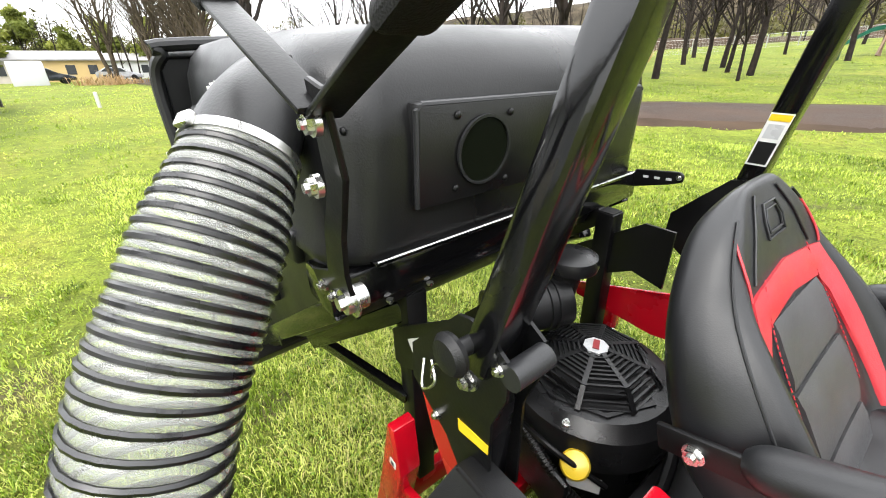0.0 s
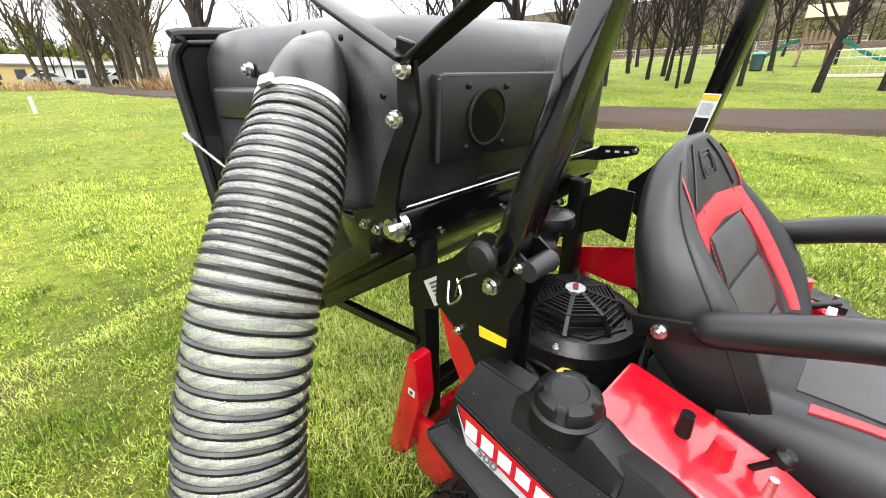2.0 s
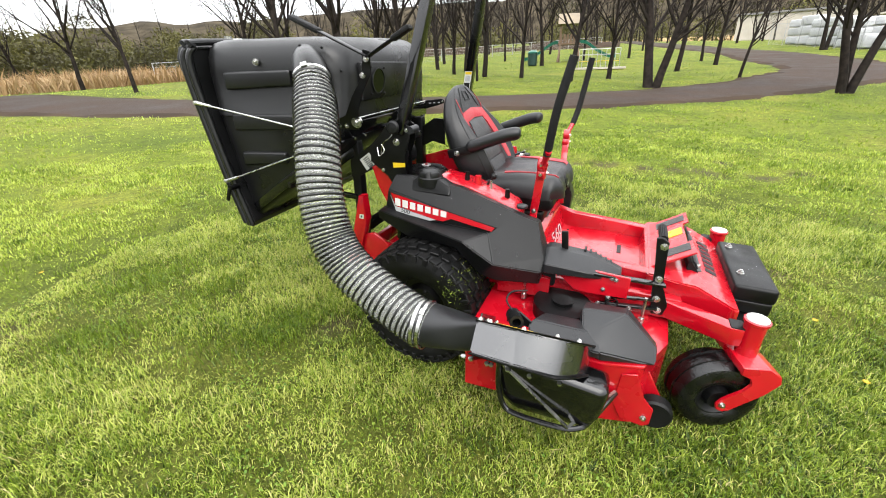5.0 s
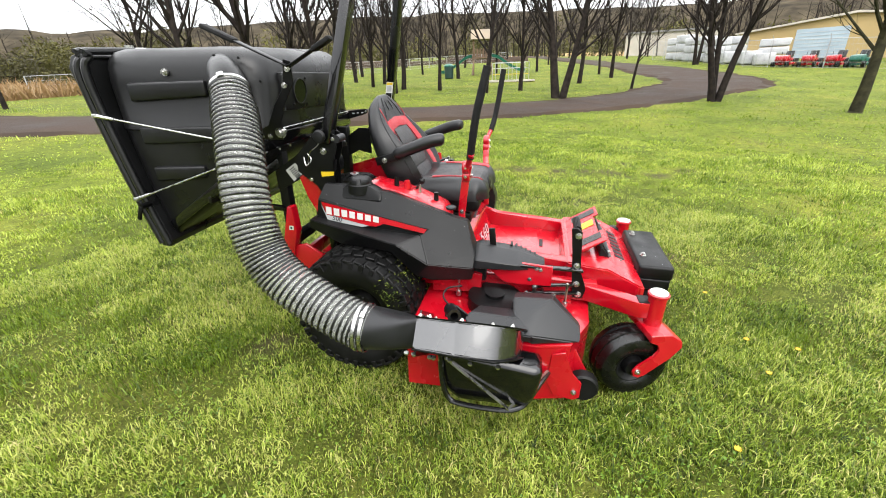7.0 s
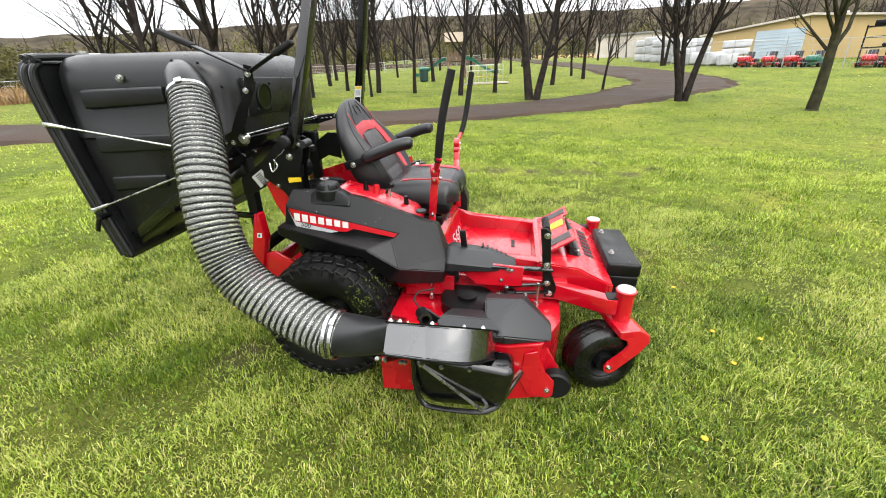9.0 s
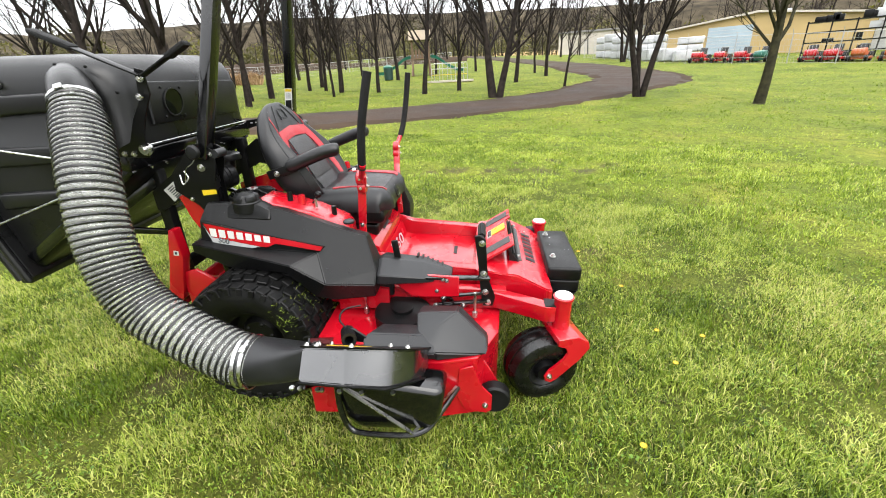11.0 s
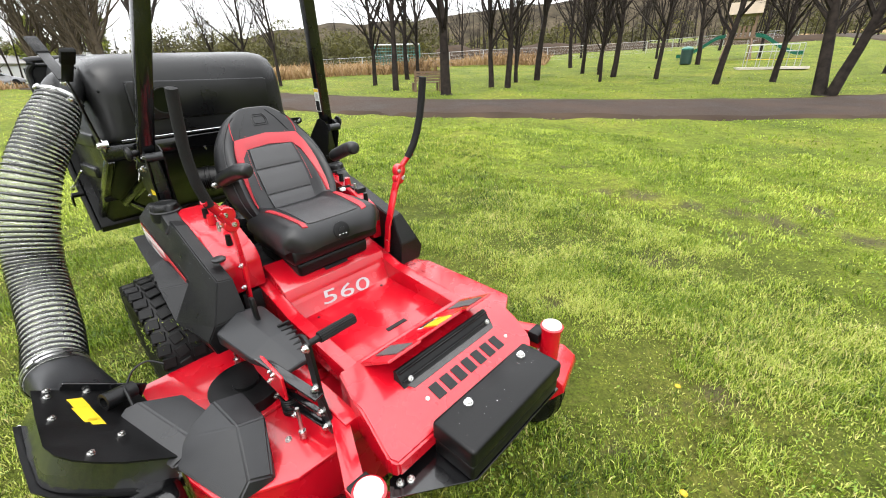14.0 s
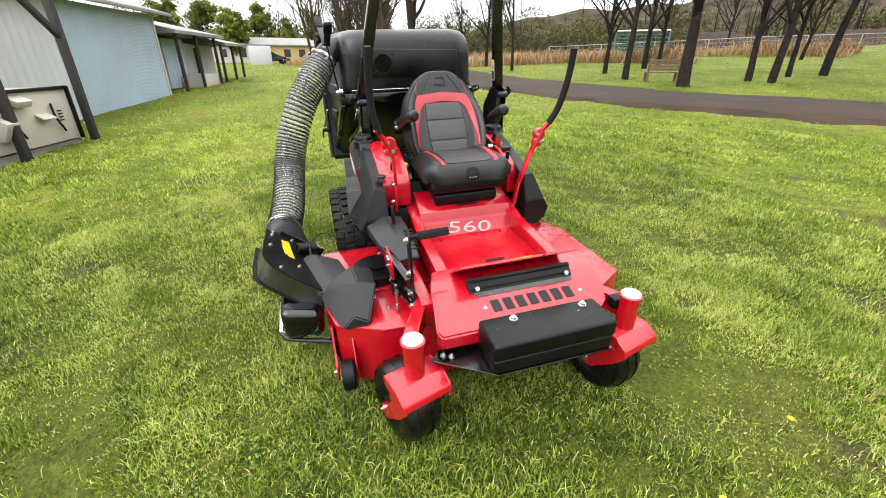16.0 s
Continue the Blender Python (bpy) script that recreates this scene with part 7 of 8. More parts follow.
# ---- hills, woods and scrub behind ----
def ridge(name, az0, az1, dist, h_of, material, label, depth=60.0, kind="structure", base=-3.0):
    verts, faces = [], []
    n, k = 140, 8
    for i in range(n + 1):
        a = radians(az0 + (az1 - az0) * i / n)
        for j in range(k + 1):
            t = j / k
            r = dist + depth * t
            z = base + (h_of(az0 + (az1 - az0) * i / n) - base) * math.sin(t * math.pi / 2) ** 0.9 + noise.noise((i * 0.35, j * 1.3, dist)) * 0.035 * dist * 0.2 * t
            verts.append((math.sin(a) * r, math.cos(a) * r, z))
    for i in range(n):
        for j in range(k):
            q = i * (k + 1) + j
            faces.append((q, q + k + 1, q + k + 2, q + 1))
    me = bpy.data.meshes.new(name)
    me.from_pydata(verts, [], faces)
    me.materials.append(material)
    me.polygons.foreach_set("use_smooth", [True] * len(faces))
    return tagged(new(name, me), label, "hill", kind=kind)


def hill_height(az):
    pts = [(-80, 10), (-45, 9), (-30, 10), (-20, 16), (-12, 28), (-4, 33), (5, 34), (15, 40), (30, 44), (40, 45), (60, 42), (75, 38), (100, 30), (130, 20)]
    for (a, h), (b, g) in zip(pts, pts[1:]):
        if a <= az <= b:
            return h + (g - h) * (az - a) / (b - a) + 1.5 * noise.noise((az * 0.3, 0, 0))
    return 10


ridge("backdrop", -80, 130, 230.0, hill_height, M_HILL, "brown wooded hillside with leafless trees", 110)
ridge("backdrop", 20, 75, 120.0, lambda az: 8.2 + 0.4 * noise.noise((az * 0.2, 1, 1)), M_FIELD, "tan dry field on the slope", 40, base=2.0)
ridge("backdrop", 2, 50, 62.0, lambda az: 4.6 + 0.9 * noise.noise((az * 0.15, 4, 1)), M_MULCH, "bank of dark bare earth", 10, base=2.2)


def leaf_mesh(name, places, size, count, leaf, material, flat=0.8, seed=3):
    """Leafy masses: many small leaf triangles gathered in uneven clumps."""
    rng = np.random.default_rng(seed)
    V, T = [], []
    for (x, y, z, s) in places:
        m = int(count * s * s)
        sub = np.clip(rng.normal(0, 0.42, (7, 3)), -0.8, 0.8) * s * size
        pick = rng.integers(0, 7, m)
        d = rng.normal(0, 1, (m, 3))
        d /= np.linalg.norm(d, axis=1)[:, None]
        p = np.array([x, y, z]) + sub[pick] + d * (rng.uniform(0.2, 1, m)[:, None]) ** 0.5 * s * size * 0.5 * np.array([1, 1, flat])
        a, b = rng.normal(0, 1, (m, 3)) * leaf, rng.normal(0, 1, (m, 3)) * leaf
        V.append(np.stack([p, p + a, p + b], 1).reshape(-1, 3))
        T.append(np.repeat(np.clip(rng.uniform(0.1, 0.8) + rng.normal(0, 0.09, m), 0, 1), 3))
    V, T = np.concatenate(V).astype(np.float32), np.concatenate(T).astype(np.float32)
    n = len(V) // 3
    me = bpy.data.meshes.new(name)
    me.vertices.add(3 * n)
    me.vertices.foreach_set("co", V.reshape(-1))
    me.loops.add(3 * n)
    me.loops.foreach_set("vertex_index", np.arange(3 * n, dtype=np.int32))
    me.polygons.add(n)
    me.polygons.foreach_set("loop_start", (np.arange(n) * 3).astype(np.int32))
    me.update(calc_edges=True)
    me.attributes.new("tint", "FLOAT", "POINT").data.foreach_set("value", T)
    me.materials.append(material)
    return me


def clumps(name, places, size, count, leaf, material, label, category, seed=3):
    return tagged(new(name, leaf_mesh(name, places, size, count, leaf, material, 0.8, seed)), label, category, kind="stuff")


def polar(az, r):
    x, y = math.sin(radians(az)) * r, math.cos(radians(az)) * r
    return x, y, lawn_z(x, y)


rng = np.random.default_rng(17)
scrub = []
for _ in range(230):
    az, r = rng.uniform(-50, 8), rng.uniform(48, 95)
    if az < -24:
        r = rng.uniform(82, 110)
    x, y, z = polar(az, r)
    scrub.append((x, y, z + 1.5, rng.uniform(0.7, 1.85)))
clumps("scrub", scrub, 2.1, 620, 0.15, M_BUSH, "yellow-green spring scrub along the lawn's edge", "bushes", seed=4)
far_trees = []
for _ in range(260):
    az, r = rng.uniform(-8, 100), rng.uniform(85, 225)
    x, y, z = polar(az, r)
    far_trees.append((x, y, z + rng.uniform(0.5, 3), rng.uniform(0.8, 1.7)))
for _ in range(75):
    az, r = rng.uniform(-56, -8), rng.uniform(100, 140)
    x, y, z = polar(az, r)
    far_trees.append((x, y, z + rng.uniform(1, 6), rng.uniform(1.1, 1.9)))
clumps("woodland", far_trees, 3.6, 260, 0.28, M_BUSH, "budding woodland on the far slope", "woods", seed=6)


def spring_tree(seed, az, r, h, dark):
    """A slender trunk with a crown of fresh small leaves."""
    q = np.random.default_rng(seed)
    x, y, z = polar(az, r)
    root = thing("leafing_tree", Matrix.Translation((x, y, z)), "tree with fresh dark green leaves behind the houses" if dark else "tree with fresh yellow-green leaves behind the houses", "tree", "leafing trees")
    tk, tw = B(), B()
    stem(tk, tw, Vector((0, 0, -0.1)), Vector((0, 0, 1)), h, 0.18, q, 9, 0.3)
    part("trunk", tk, M_BARK, root, smooth=60)
    part("branches", tw, M_BARK, root, smooth=60)
    spots = []
    for _ in range(13):
        a, t = q.uniform(0, 6.28), q.uniform(0.30, 1.0)
        w = h * 0.42 * (1.25 - t)
        spots.append((math.cos(a) * w * q.uniform(0.3, 1), math.sin(a) * w * q.uniform(0.3, 1), h * t, q.uniform(0.6, 1.1)))
    crown = new("crown", leaf_mesh("crown", spots, h * 0.17, 620, 0.23, M_DEEP if dark else M_SPRING, 0.8, seed))
    crown.parent = root


for i, (az, r, h, dark) in enumerate([(-53, 74, 9, 0), (-49, 82, 11, 0), (-46.5, 70, 8.5, 0), (-43.5, 84, 10, 0), (-40.5, 78, 8.5, 0), (-37, 88, 9.5, 0), (-33.5, 80, 9, 0), (-29, 86, 10, 0)]):
    spring_tree(140 + i, az, r, h * 0.82, dark)


def reeds():
    rng = np.random.default_rng(23)
    n = 34000
    az, r = np.radians(rng.uniform(-45, 24, n)), rng.uniform(27, 46, n)
    x, y = np.sin(az) * r, np.cos(az) * r
    keep = (y > 24 + 0.35 * np.abs(x)) & (soft_wave(x, y, 0.25, 3) > -0.55)
    x, y = x[keep], y[keep]
    z = np.array([lawn_z(a, b) for a, b in zip(x, y)])
    blades("dry_reeds", np.stack([x, y, z], 1), (0.80 + 0.45 * soft_wave(x, y, 0.5, 8)) * rng.uniform(0.5, 1.5, len(x)), rng.uniform(0.04, 0.09, len(x)), np.clip(0.45 + 0.3 * soft_wave(x, y, 0.35, 9) + rng.normal(0, 0.18, len(x)), 0, 1), M_REED, "tan dry reeds and tall dead grass", "reeds", lean=1.3)


reeds()


def thin_woods():
    """Far leafless stems, too many to count."""
    rng = np.random.default_rng(29)
    b = B()
    for _ in range(900):
        az, r = rng.uniform(-75, 105), rng.uniform(70, 210)
        x, y, z = polar(az, r)
        h = rng.uniform(5, 11)
        d = Vector((rng.normal(0, 0.06), rng.normal(0, 0.06), 1))
        p0 = Vector((x, y, z - 0.3))
        cyl(b, p0, p0 + d * h, 0.13, 0.03, 4, False)
        for _ in range(9):
            t = rng.uniform(0.3, 0.95)
            q = p0 + d * h * t
            e = Vector((rng.normal(0, 1), rng.normal(0, 1), rng.uniform(0.6, 1.6))).normalized()
            cyl(b, q, q + e * h * rng.uniform(0.15, 0.35), 0.05 * (1.2 - t), 0.012, 3, False)
    me = finish("bare_woods", b, M_BARK, 60)
    tagged(new("bare_woods", me), "leafless woodland stems on the far slope", "woods", kind="stuff")


thin_woods()


# ---- buildings and things round the lawn ----
def corrugated(bm, u0, u1, z0, z1, pitch=0.11, depth=0.018, y=0.0):
    n = int((u1 - u0) / pitch)
    pts = []
    for i in range(n):
        a = u0 + (u1 - u0) * i / n
        w = (u1 - u0) / n
        pts += [(a, 0.0), (a + w * 0.62, 0.0), (a + w * 0.70, -depth), (a + w * 0.92, -depth)]
    pts.append((u1, 0.0))
    lo = [bm.verts.new((p, y + q, z0)) for p, q in pts] + [bm.verts.new((u1, y + 0.08, z0)), bm.verts.new((u0, y + 0.08, z0))]
    hi = [bm.verts.new((p, y + q, z1)) for p, q in pts] + [bm.verts.new((u1, y + 0.08, z1)), bm.verts.new((u0, y + 0.08, z1))]
    for i in range(len(lo)):
        j = (i + 1) % len(lo)
        bm.faces.new((lo[i], lo[j], hi[j], hi[i]))
    bm.faces.new(hi)


SHED = Matrix(((-0.470, -0.883, 0, -10.3), (0.883, -0.470, 0, 4.6), (0, 0, 1, lawn_z(-10.3, 4.6) - 0.05), (0, 0, 0, 1)))
shed = thing("metal_shed", SHED, "long pale blue and white corrugated metal shed", "shed")
b = B()
corrugated(b, -0.38, 4.0, 0.0, 2.56)
part("blue_wall", b, M_BLUE, shed, "pale blue corrugated cladding")
b = B()
corrugated(b, -9.0, -0.40, 0.0, 2.56, 0.23, 0.012)
part("white_wall", b, M_PALE, shed, "white ribbed cladding")
b = B()
span(b, (-9.0, 0.10, 0.0), (4.0, 5.0, 2.52))
part("shed_body", b, M_PALE, shed)
b = B()
prism(b, [(-0.35, 2.57), (-0.35, 2.66), (2.6, 3.40), (5.4, 2.66), (5.4, 2.57), (2.6, 3.28)], "x", -9.2, 4.5)
part("shed_roof", b, M_ROOF, shed, "grey metal roof")
b = B()
span(b, (-9.2, -0.42, 2.56), (4.5, -0.34, 2.64), 0.01)
part("gutter", b, M_ROOF, shed)
b = B()
span(b, (3.96, -0.03, 0.0), (4.06, 0.04, 2.56))
part("corner_trim", b, M_CREAM, shed)
porch = thing("porch_row", SHED, "row of low pale cabins with dark-posted porches", "cabin")
b = B()
span(b, (4.1, 0.9, 0.1), (10.7, 4.5, 1.9))
part("cabin_wall", b, M_PALE, porch)
b = B()
corrugated(b, 5.4, 7.0, 0.35, 2.0, 0.2, 0.01, 0.55)
part("blue_panel", b, M_BLUE, porch)
b = B()
prism(b, [(-0.45, 2.10), (-0.45, 2.20), (2.7, 2.85), (4.9, 2.2), (4.9, 2.1)], "x", 4.4, 8.6)
part("cabin_roof", b, M_ROOF, porch)
b = B()
prism(b, [(-0.45, 1.86), (-0.45, 1.96), (2.7, 2.6), (4.9, 1.96), (4.9, 1.86)], "x", 8.6, 11.0)
part("cabin_roof", b, M_ROOF, porch)
for u in (4.7, 6.2, 7.9, 8.5, 9.8, 10.9):
    b = B()
    span(b, (u - 0.045, -0.32, -0.02), (u + 0.045, -0.23, 2.11 if u < 8.2 else 1.87))
    part("post", b, M_DARKWOOD, porch)
for u in (4.9, 8.0):
    b = B()
    span(b, (u, -0.30, 0.14), (u + 2.0, -0.20, 0.22))
    part("deck_edge", b, M_CREAM, porch)
    b = B()
    span(b, (u + 0.7, 0.82, 0.45), (u + 1.1, 0.90, 1.75))
    part("doorway", b, M_GLASSDARK, porch)
b = B()
span(b, (6.2, -0.22, 0.22), (7.9, 0.5, 0.80), 0.02)
part("porch_box", b, M_CREAM, porch)

unit = thing("equipment_unit", SHED @ Matrix.Translation((1.0, 0.78, -0.25)), "cream sheet-metal equipment unit on blocks beside the shed", "equipment unit")
b = B()
span(b, (-8.4, -2.5, 0.28), (-4.12, -0.9, 1.12), 0.02)
part("cabinet", b, M_CREAM, unit)
b = B()
span(b, (-8.5, -2.45, -0.12), (-4.10, -0.95, 0.26))
part("base_block", b, M_ROOF, unit)
for u, z, w, h in ((-5.25, 0.98, 0.30, 0.10), (-5.65, 0.62, 0.22, 0.30), (-4.85, 0.72, 0.28, 0.03), (-6.8, 0.95, 0.5, 0.08)):
    b = B()
    box(b, (u, -2.56, z), (w, 0.16, h), Matrix.Rotation(0.5, 3, "X"), 0.01)
    part("vent_hood", b, M_CREAM, unit)
for u in (-4.62, -5.45):
    b = B()
    tube(b, [(u, -2.53, 0.9), (u - 0.03, -2.56, 0.7), (u + 0.12, -2.54, 0.45)], 0.018, 8, 4)
    part("hose_line", b, M_SATIN, unit)
b = B()
for i in range(4):
    box(b, (-4.45, -2.503, 0.62 + 0.05 * i), (0.10, 0.01, 0.02))
part("vent_slot", b, M_INK, unit)
b = B()
bar(b, (-4.14, -2.52, 0.28), (-4.14, -2.52, 1.14), 0.05, 0.06, (0, 1, 0))
bar(b, (-8.4, -2.52, 1.13), (-4.12, -2.52, 1.13), 0.05, 0.05)
part("edge_trim", b, M_SATIN, unit)
for u in (-3.0, -4.6):
    b = B()
    box(b, (u, -1.85, 1.3), (0.11, 0.11, 2.9), None, 0.008)
    if u > -4:
        bar(b, (u, -1.85, 1.75), (u - 0.9, -1.85, 2.55), 0.08, 0.09)
    o = part("timber_post", b, M_DARKWOOD)
    o.matrix_world = SHED @ Matrix.Translation((0, 0, -0.1))
    tagged(o, "dark timber post beside the shed", "post", "dark posts")

def house(x, y, turn, w, d, h, wall, label):
    t = thing("small_house", pose(x, y, lawn_z(x, y) - 0.1, 0, 0, turn), label, "house", "small houses")
    q = B()
    span(q, (-w / 2, -d / 2, 0), (w / 2, d / 2, h))
    part("wall", q, wall, t)
    q = B()
    prism(q, [(-d / 2 - 0.3, h - 0.05), (0, h + d * 0.16), (d / 2 + 0.3, h - 0.05), (d / 2 + 0.3, h + 0.08), (0, h + d * 0.16 + 0.14), (-d / 2 - 0.3, h + 0.08)], "x", -w / 2 - 0.3, w / 2 + 0.3)
    part("roof", q, M_ROOF, t)
    for k in (-0.3, 0.1, 0.36):
        q = B()
        span(q, (k * w - 0.45, -d / 2 - 0.03, h * 0.35), (k * w + 0.45, -d / 2 + 0.02, h * 0.78))
        part("window", q, M_GLASSDARK, t)
    return t


house(-54.0, 48.2, 38, 10, 6, 2.4, M_CREAM, "tan single-storey house with a low roof")
house(-47.0, 53.5, 40, 8, 6, 2.4, M_TAN, "yellow single-storey house with a low roof")
house(-46.0, 65.0, 35, 10, 6, 2.4, M_PALE, "pale single-storey house with a low roof")
house(-35.0, 70.0, 30, 11, 6, 2.4, M_CREAM, "tan single-storey house behind parked cars")
for x, y, s in ((-36.0, 37.4, 1.0),):
    b = B()
    span(b, (-1.15, -0.8, 0), (1.15, 0.8, 1.95), 0.04)
    o = part("storage_box", b, M_PALE)
    o.matrix_world = pose(x, y, lawn_z(x, y) - 0.05, 0, 0, 42)
    tagged(o, "pale grey windowless storage shed on the grass", "storage shed")


def car(x, y, turn, paint, label):
    t = thing("parked_car", pose(x, y, lawn_z(x, y), 0, 0, turn), label, "car", "parked cars")
    q = B()
    prism(q, [(-2.2, 0.30), (2.2, 0.30), (2.25, 0.62), (1.5, 0.85), (0.9, 0.92), (0.3, 1.38), (-1.2, 1.42), (-1.9, 0.98), (-2.25, 0.90)], "y", -0.85, 0.85, 0.08, 2)
    part("body", q, paint, t)
    q = B()
    prism(q, [(0.78, 0.94), (0.28, 1.32), (-1.15, 1.36), (-1.65, 1.0)], "y", -0.86, 0.86)
    part("window", q, M_GLASSDARK, t)
    for wx in (-1.4, 1.4):
        for wy in (-0.78, 0.78):
            q = B()
            cyl(q, (wx, wy - 0.1, 0.32), (wx, wy + 0.1, 0.32), 0.32, seg=18)
            part("wheel", q, M_RUBBER, t)


car(-39.0, 52.0, 30, M_CARS, "silver saloon parked by the houses")
car(-34.0, 55.0, 30, M_PALE, "white estate car parked by the houses")
car(-31.5, 53.0, 35, M_WRAP, "white van-like car parked by the houses")
car(-38.5, 41.5, 50, M_GLASSDARK, "dark car parked beside the storage shed")

b = B()
cyl(b, (0, 0, -0.05), (0, 0, 0.42), 0.055, seg=14)
lathe(b, [(0.055, 0.42), (0.060, 0.43), (0.050, 0.46), (0.005, 0.47)], (0, 0, 0), (0, 0, 1), 14)
o = part("marker_post", b, M_CAP)
o.matrix_world = pose(-11.4, 13.85, lawn_z(-11.4, 13.85), 4, 3, 0)
tagged(o, "short white plastic marker post in the lawn", "marker post")

# warehouse and yard
wh = thing("warehouse", pose(57.0, 0.0, lawn_z(57, 8) - 0.2, 0, 0, 6), "yellow steel warehouse with a white roller door", "warehouse")
b = B()
prism(b, [(-1.0, 0), (17.0, 0), (17.0, 2.95), (8.0, 3.95), (-1.0, 2.95)], "x", 0, 26)
part("wall", b, M_TAN, wh, "yellow steel cladding")
b = B()
prism(b, [(-1.4, 2.90), (8.0, 3.96), (17.4, 2.90), (17.4, 3.05), (8.0, 4.15), (-1.4, 3.05)], "x", -0.4, 26.4)
part("roof", b, M_CREAM, wh)
b = B()
span(b, (-0.10, 8.2, 0.1), (0.03, 12.2, 2.95))
door = part("roller_door", b, M_BLUE, wh, "white roller door")
for i in range(8):
    b = B()
    span(b, (-0.13, 8.25, 0.35 + 0.32 * i), (-0.09, 12.15, 0.39 + 0.32 * i))
    part("door_slat", b, M_PALE, door)
for i in range(3):
    b = B()
    cyl(b, (6 + 6 * i, 6.0, 3.6), (6 + 6 * i, 6.0, 4.5), 0.5, seg=14)
    part("roof_vent", b, M_PALE, wh)
wb = thing("white_building", pose(60.0, -14.0, lawn_z(60, -8) - 0.2), "tall white corrugated building behind the fence", "building")
b = B()
for i in range(26):
    span(b, (-0.04, 0.5 * i, 0), (0.02, 0.5 * i + 0.36, 6.4))
part("ribs", b, M_PALE, wb)
b = B()
span(b, (0.0, 0, 0), (18, 13, 6.5))
part("wall", b, M_WRAP, wb)
gb = thing("low_building", pose(70.0, 36.0, lawn_z(70, 36) - 0.2, 0, 0, 25), "pale green-grey low building beyond the drive", "building")
b = B()
span(b, (0, -11, 0), (8, 2, 3.4))
part("wall", b, M_CREAM, gb)
b = B()
span(b, (-0.3, -11.3, 3.4), (8.3, 2.3, 3.65))
part("roof", b, M_ROOF, gb)


def fence(points, h, label, wires=5, gap=2.6, arm=True):
    t = thing("wire_fence", Matrix(), label, "fence", "chain-link fences")
    run = []
    for a, c in zip(points, points[1:]):
        n = max(1, int(math.hypot(c[0] - a[0], c[1] - a[1]) / gap))
        for i in range(n):
            run.append((a[0] + (c[0] - a[0]) * i / n, a[1] + (c[1] - a[1]) * i / n))
    run.append(points[-1])
    top = [Vector((x, y, lawn_z(x, y))) for x, y in run]
    for p in top:
        q = B()
        cyl(q, p - Vector((0, 0, 0.1)), p + Vector((0, 0, h)), 0.035, seg=6)
        if arm:
            cyl(q, p + Vector((0, 0, h)), p + Vector((-0.18, 0.05, h + 0.3)), 0.02, seg=5)
        part("post", q, M_GALV, t)
    q = B()
    for k in range(wires + 1):
        z = 0.08 + (h - 0.1) * k / wires
        for a, c in zip(top, top[1:]):
            cyl(q, a + Vector((0, 0, z)), c + Vector((0, 0, z)), 0.018 if k == wires else 0.006, seg=4, cap=False)
    for a, c in zip(top, top[1:]):
        for k in range(14):
            f, g = k / 14, (k + 1) / 14
            p0, p1 = a.lerp(c, f), a.lerp(c, g)
            cyl(q, p0 + Vector((0, 0, 0.05)), p1 + Vector((0, 0, h)), 0.004, seg=3, cap=False)
            cyl(q, p0 + Vector((0, 0, h)), p1 + Vector((0, 0, 0.05)), 0.004, seg=3, cap=False)
    o = part("mesh", q, M_GALV, t)
    o["kind"] = "stuff"
    return t


fence([(40.5, -16.0), (40.8, 3.0), (41.5, 10.0), (46.0, 16.5), (53.0, 25.0)], 2.0, "chain-link yard fence with angled tops")
fence([(-4.0, 36.0), (8.0, 40.0), (18.0, 41.0), (27.0, 43.5), (38.0, 46.0), (52.0, 47.0)], 1.25, "low chain-link fence behind the playground", 4, 3.2, False)


def yard_mower(x, y, turn, paint, label, s=1.0):
    t = thing("yard_mower", Matrix.LocRotScale((x, y, lawn_z(x, y)), Euler((0, 0, radians(turn))), (s, s, s)), label, "mower", "mowers in the yard")
    q = B()
    prism(q, [(-0.8, 0.35), (0.75, 0.32), (0.95, 0.45), (0.9, 0.75), (0.25, 0.82), (0.15, 0.55), (-0.75, 0.62)], "y", -0.35, 0.35, 0.05, 2)
    part("body", q, paint, t)
    q = B()
    prism(q, [(-0.55, 0.62), (-0.05, 0.62), (-0.05, 0.74), (-0.40, 0.76), (-0.55, 1.12), (-0.66, 1.10)], "y", -0.25, 0.25, 0.03, 2)
    part("seat", q, M_VINYL, t)
    q = B()
    span(q, (-0.25, -0.65, 0.12), (0.65, 0.65, 0.30), 0.05)
    part("deck", q, paint, t)
    for wx, r in ((-0.55, 0.30), (0.72, 0.19)):
        for wy in (-0.45, 0.45):
            q = B()
            cyl(q, (wx, wy - 0.10, r), (wx, wy + 0.10, r), r, seg=18)
            part("wheel", q, M_RUBBER, t)
    q = B()
    tube(q, [(0.0, -0.3, 0.6), (0.1, -0.28, 1.05)], 0.02, 6)
    tube(q, [(0.0, 0.3, 0.6), (0.1, 0.28, 1.05)], 0.02, 6)
    part("lever", q, M_FOAM, t)
    return t


